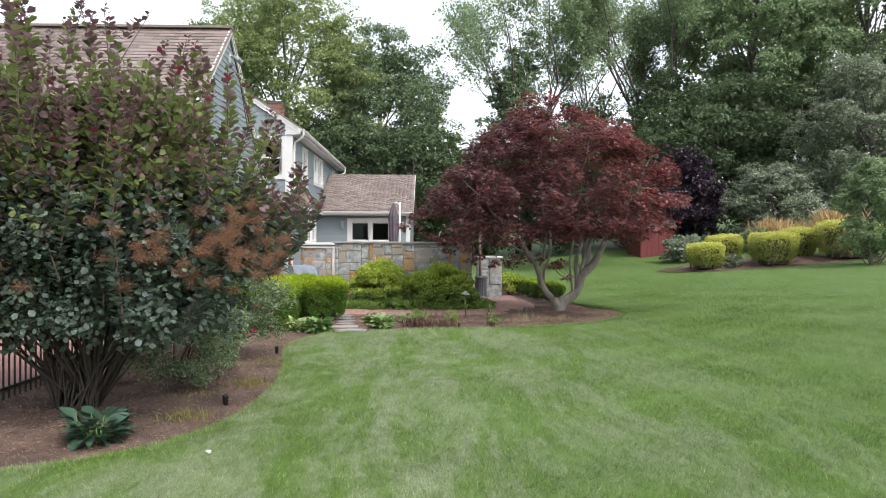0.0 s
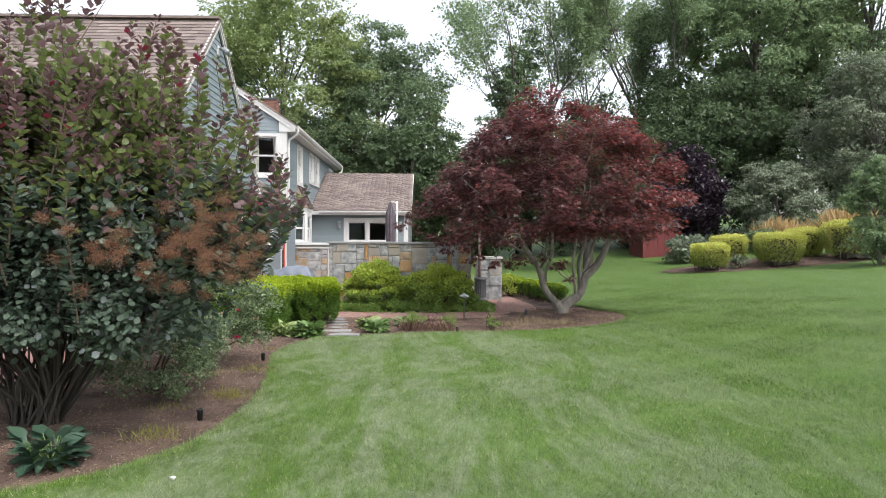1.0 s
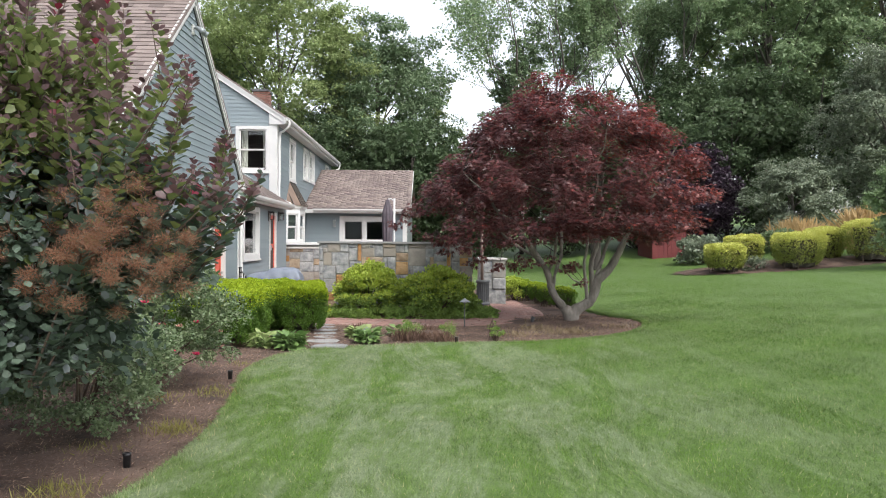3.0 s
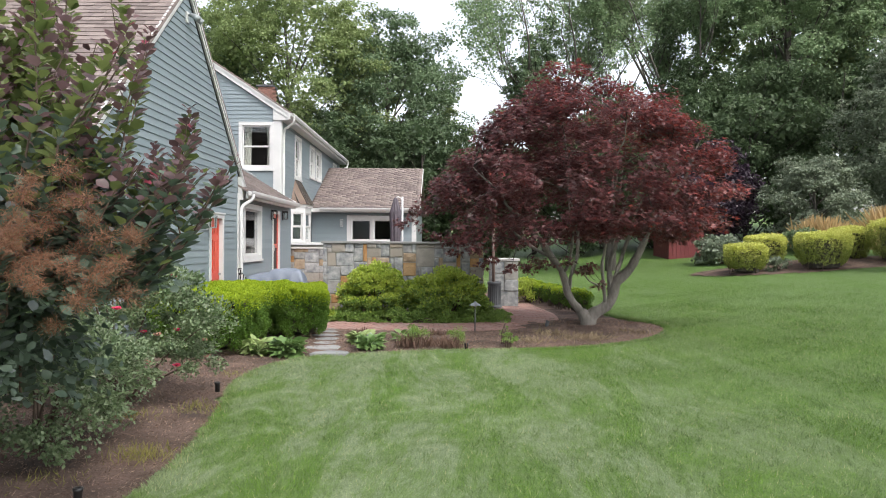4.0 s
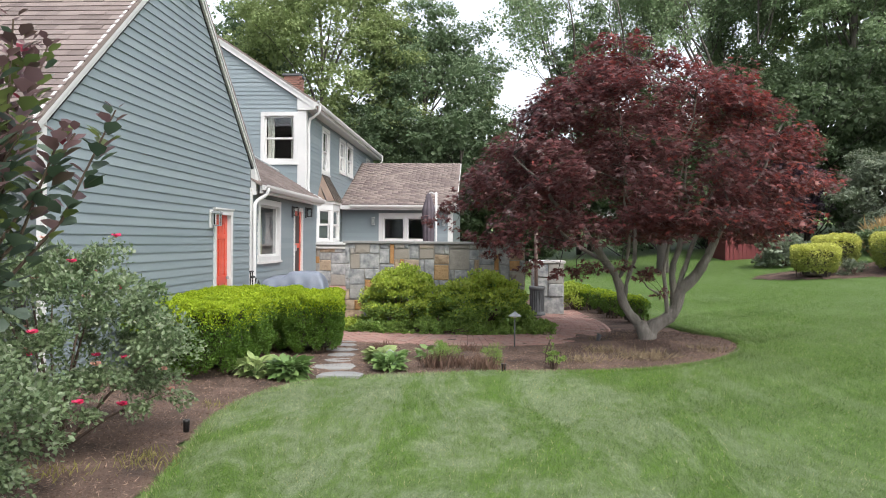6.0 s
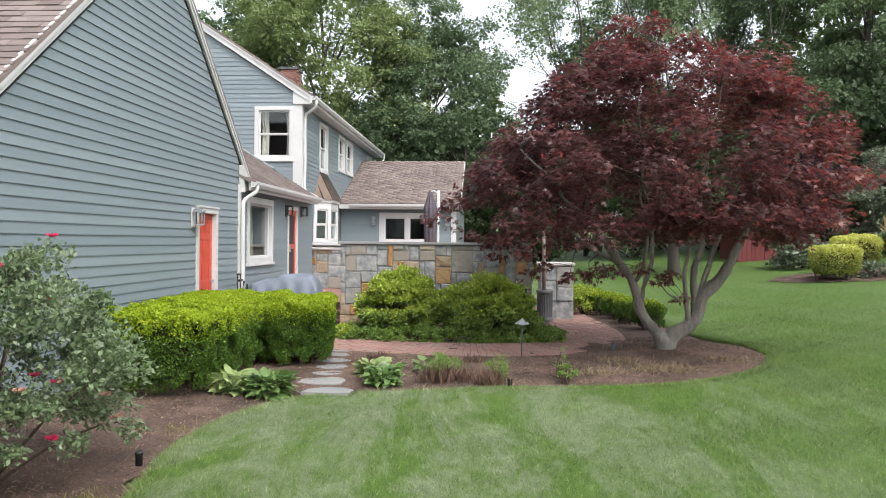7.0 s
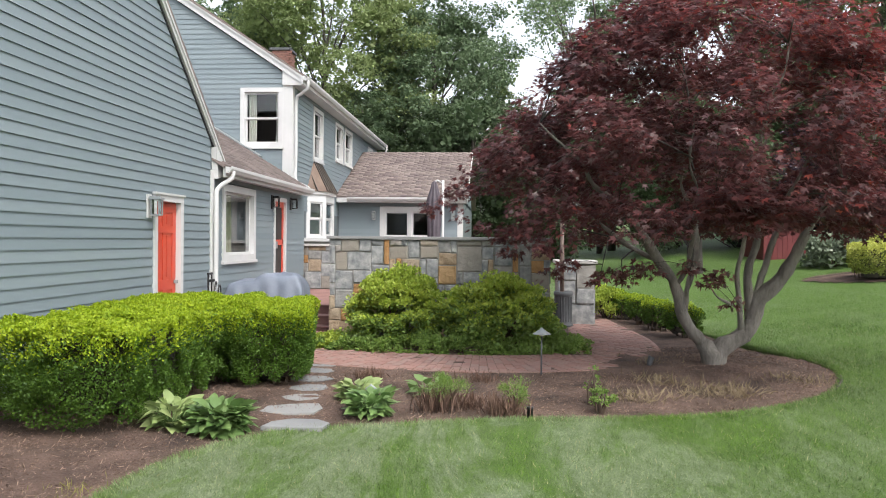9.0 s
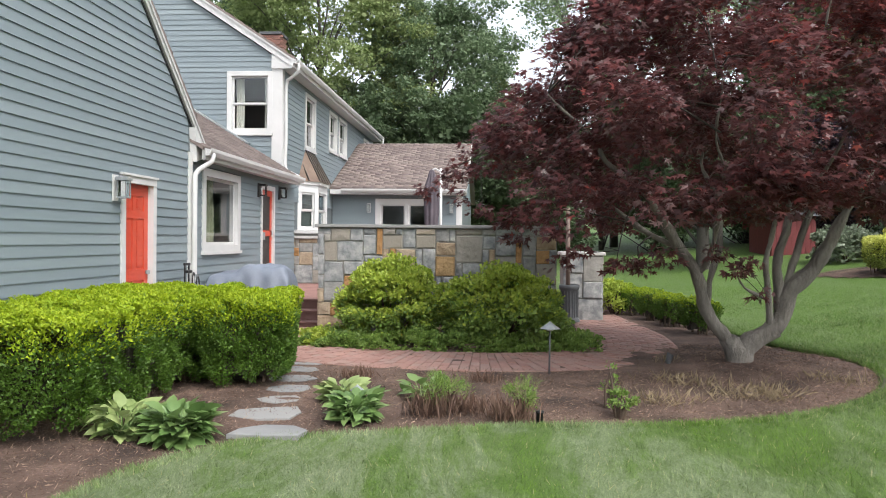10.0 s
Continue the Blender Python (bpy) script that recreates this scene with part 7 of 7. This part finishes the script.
for k, (x, y) in enumerate(((26.5, 60), (34.0, 58))):
    tree("woodland_tree", (x, y), 27.0, 7.0, "tree_a", "tall full tree deep in the woods", 0.1, 80, 0.3, 26, seed=60 + k, thick=0.4)
for k, (x, y, t, c) in enumerate(((-6.5, 44.5, 8.6, 3.6), (-1.0, 44, 8.8, 3.4), (3.2, 46, 7.6, 3.0), (8.6, 47, 9.0, 3.4), (13.4, 48, 9.0, 3.8), (19.0, 48, 11.0, 4.4), (16.8, 51, 12.5, 3.2), (10.8, 51, 10.5, 3.0), (24.5, 47, 11.0, 4.4), (30.5, 46, 12.5, 5.0))):
    tree("understory_tree", (x, y), t, c, "tree_c", "dark green understory tree at the wood's edge", 0.02, 64, 0.2, 24, "dark_bark", seed=20 + k, thick=0.16, tight=0.34, full=2600)
tree("purple_tree", (14.9, 42.5), 6.2, 2.3, "tree_e", "dark purple-leaved small tree behind the lawn", 0.03, 60, 0.14, 24, "dark_bark", seed=40, thick=0.12, tight=0.36, full=2500)
tree("silver_tree", (18.6, 38.5), 4.9, 2.2, "tree_d", "grey-green small weeping tree", 0.03, 70, 0.11, 34, seed=41, thick=0.12, tight=0.3, group="grey-green trees", full=2500)
tree("silver_tree", (24.6, 39.5), 10.8, 3.6, "tree_d", "tall grey-green weeping tree", 0.03, 100, 0.13, 44, seed=42, thick=0.18, tight=0.3, group="grey-green trees", full=3500)
tree("side_shrub_tree", (17.3, 27.6), 4.4, 1.4, "tree_b", "broad-leaved light green large shrub on the slope", 0.02, 50, 0.1, 22, seed=43, thick=0.08, tight=0.36, group="", full=1500)
tree("shade_tree", (8.2, 37.0), 7.0, 2.6, "tree_c", "dark-trunked shade tree on the lawn", 0.3, 55, 0.14, 26, "dark_bark", seed=44, thick=0.3, tight=0.34, group="", full=2000)

# red shed at the back of the lawn
sz = float(height(11.8, 40.5))
shed = thing("garden_shed", (12.8, 41.6, sz), "dark red board shed at the back of the lawn", "shed")
block("wall", 11.9, 13.7, 40.3, 43.0, sz - 0.2, sz + 1.75, "shed_red", shed)
for k in range(9):
    xx = 11.9 + 0.2 * k
    block("board", xx + 0.008, xx + 0.192, 40.27, 40.298, sz - 0.1, sz + 1.72, "shed_red", shed)
bm = bmesh.new()
hexa(bm, [(11.7, 40.05, sz + 1.7), (13.9, 40.05, sz + 1.7), (13.9, 43.2, sz + 1.7), (11.7, 43.2, sz + 1.7), (11.7, 41.6, sz + 2.6), (13.9, 41.6, sz + 2.6), (13.9, 41.7, sz + 2.6), (11.7, 41.7, sz + 2.6)])
bmesh.ops.recalc_face_normals(bm, faces=bm.faces)
finish("roof", bm, "pot", shed)

# ---- loose mulch and lawn blades ----
n = 300000
p = np.stack([rng.uniform(-4.6, 4.9, n), rng.uniform(5, 19.5, n), np.zeros(n)], -1)
dist = np.min(np.stack([np.hypot(p[:, 0] - e[0], p[:, 1] - e[1]) for e in EDGE[::3]]), 0)
keep = inside(BED, p[:, 0], p[:, 1])
keep &= ~((p[:, 1] > 16.95) & (p[:, 0] > -3.6) & (p[:, 0] < 2.7) & (p[:, 1] > 17.05))
p, dist = p[keep], dist[keep]
p[:, 2] = 0.024 + 0.045 * np.minimum(dist / 0.8, 1) + 0.09 * np.exp(-((np.hypot(p[:, 0] - 3.36, p[:, 1] - 17.64)) / 0.9) ** 2) + np.maximum(0, height(p[:, 0], p[:, 1]) - 0.012)
way = unit(rng.normal(size=p.shape) * (1, 1, 0.35))
chips = leaves("mulch_chips", BLADE, p, way, rng.normal(size=p.shape) * 0.4 + (0, 0, 1), 0.01 + 0.042 * rng.random(len(p)) ** 2.2, "mulch_bit", None)
tagged(chips, "loose brown bark chips and dry leaf litter", "mulch", kind="stuff")

n = 1150000
gy = 3.2 + 30 * rng.random(n) ** 1.5
gx = rng.uniform(-4.6, 12.5, n)
keep = ~inside(BED, gx, gy)
fade = np.clip((33 - gy) / 14, 0, 1) * np.clip((12.5 - gx) / 5, 0, 1) * np.clip((gy - 3.2) / 1.2, 0, 1)
keep &= rng.random(n) < fade
gx, gy = gx[keep], gy[keep]
lip = np.min(np.stack([np.hypot(gx - q[0], gy - q[1]) for q in EDGE[::2]]), 0)
gp = np.stack([gx, gy, height(gx, gy) - 0.004 + 0.04 * np.clip(1 - lip / 0.6, 0, 1)], -1)
sway = np.stack([np.sin(gx * 2.3 + 1.7 * np.sin(gy * 0.9)) + np.sin(gx * 7.1 + gy * 3.3), np.sin(gy * 1.9 + 1.3 * np.sin(gx * 1.4)) + np.sin(gy * 5.7 - gx * 4.1)], -1)
gw = unit(np.concatenate([rng.normal(size=(len(gx), 2)) * 0.8 + sway * 0.45, np.ones((len(gx), 1))], 1))
shaggy = 1 + 0.5 * np.clip(1 - lip / 0.15, 0, 1)
blades = leaves("lawn_blades", GRASS, gp, gw, rng.normal(size=(len(gx), 3)) * 0.5 + (0, 0, 1.0), rng.uniform(0.024, 0.05, len(gx)) * (1 + 0.012 * gy) * shaggy, "lawn_blade", None)
tagged(blades, "short mown grass blades", "grass", kind="stuff")

n = 42000
way = unit(np.gradient(EDGE, axis=0))
out = np.stack([way[:, 1], -way[:, 0]], -1)
pick = rng.integers(0, len(EDGE) - 1, n)
step = rng.random((n, 1))
at = EDGE[pick] * (1 - step) + EDGE[pick + 1] * step + out[pick] * rng.uniform(-0.015, 0.1, (n, 1))
lean = np.concatenate([-out[pick] * rng.uniform(0.0, 1.3, (n, 1)) + rng.normal(size=(n, 2)) * 0.5, np.full((n, 1), 0.8)], 1)
fringe = leaves("edge_blades", GRASS, np.concatenate([at, (height(at[:, 0], at[:, 1]) + 0.012)[:, None]], 1), lean, rng.normal(size=(n, 3)) * 0.5 + (0, 0, 1.0), rng.uniform(0.045, 0.085, n), "lawn_blade", None)
tagged(fringe, "longer grass blades hanging over the cut lawn edge", "grass", kind="stuff")
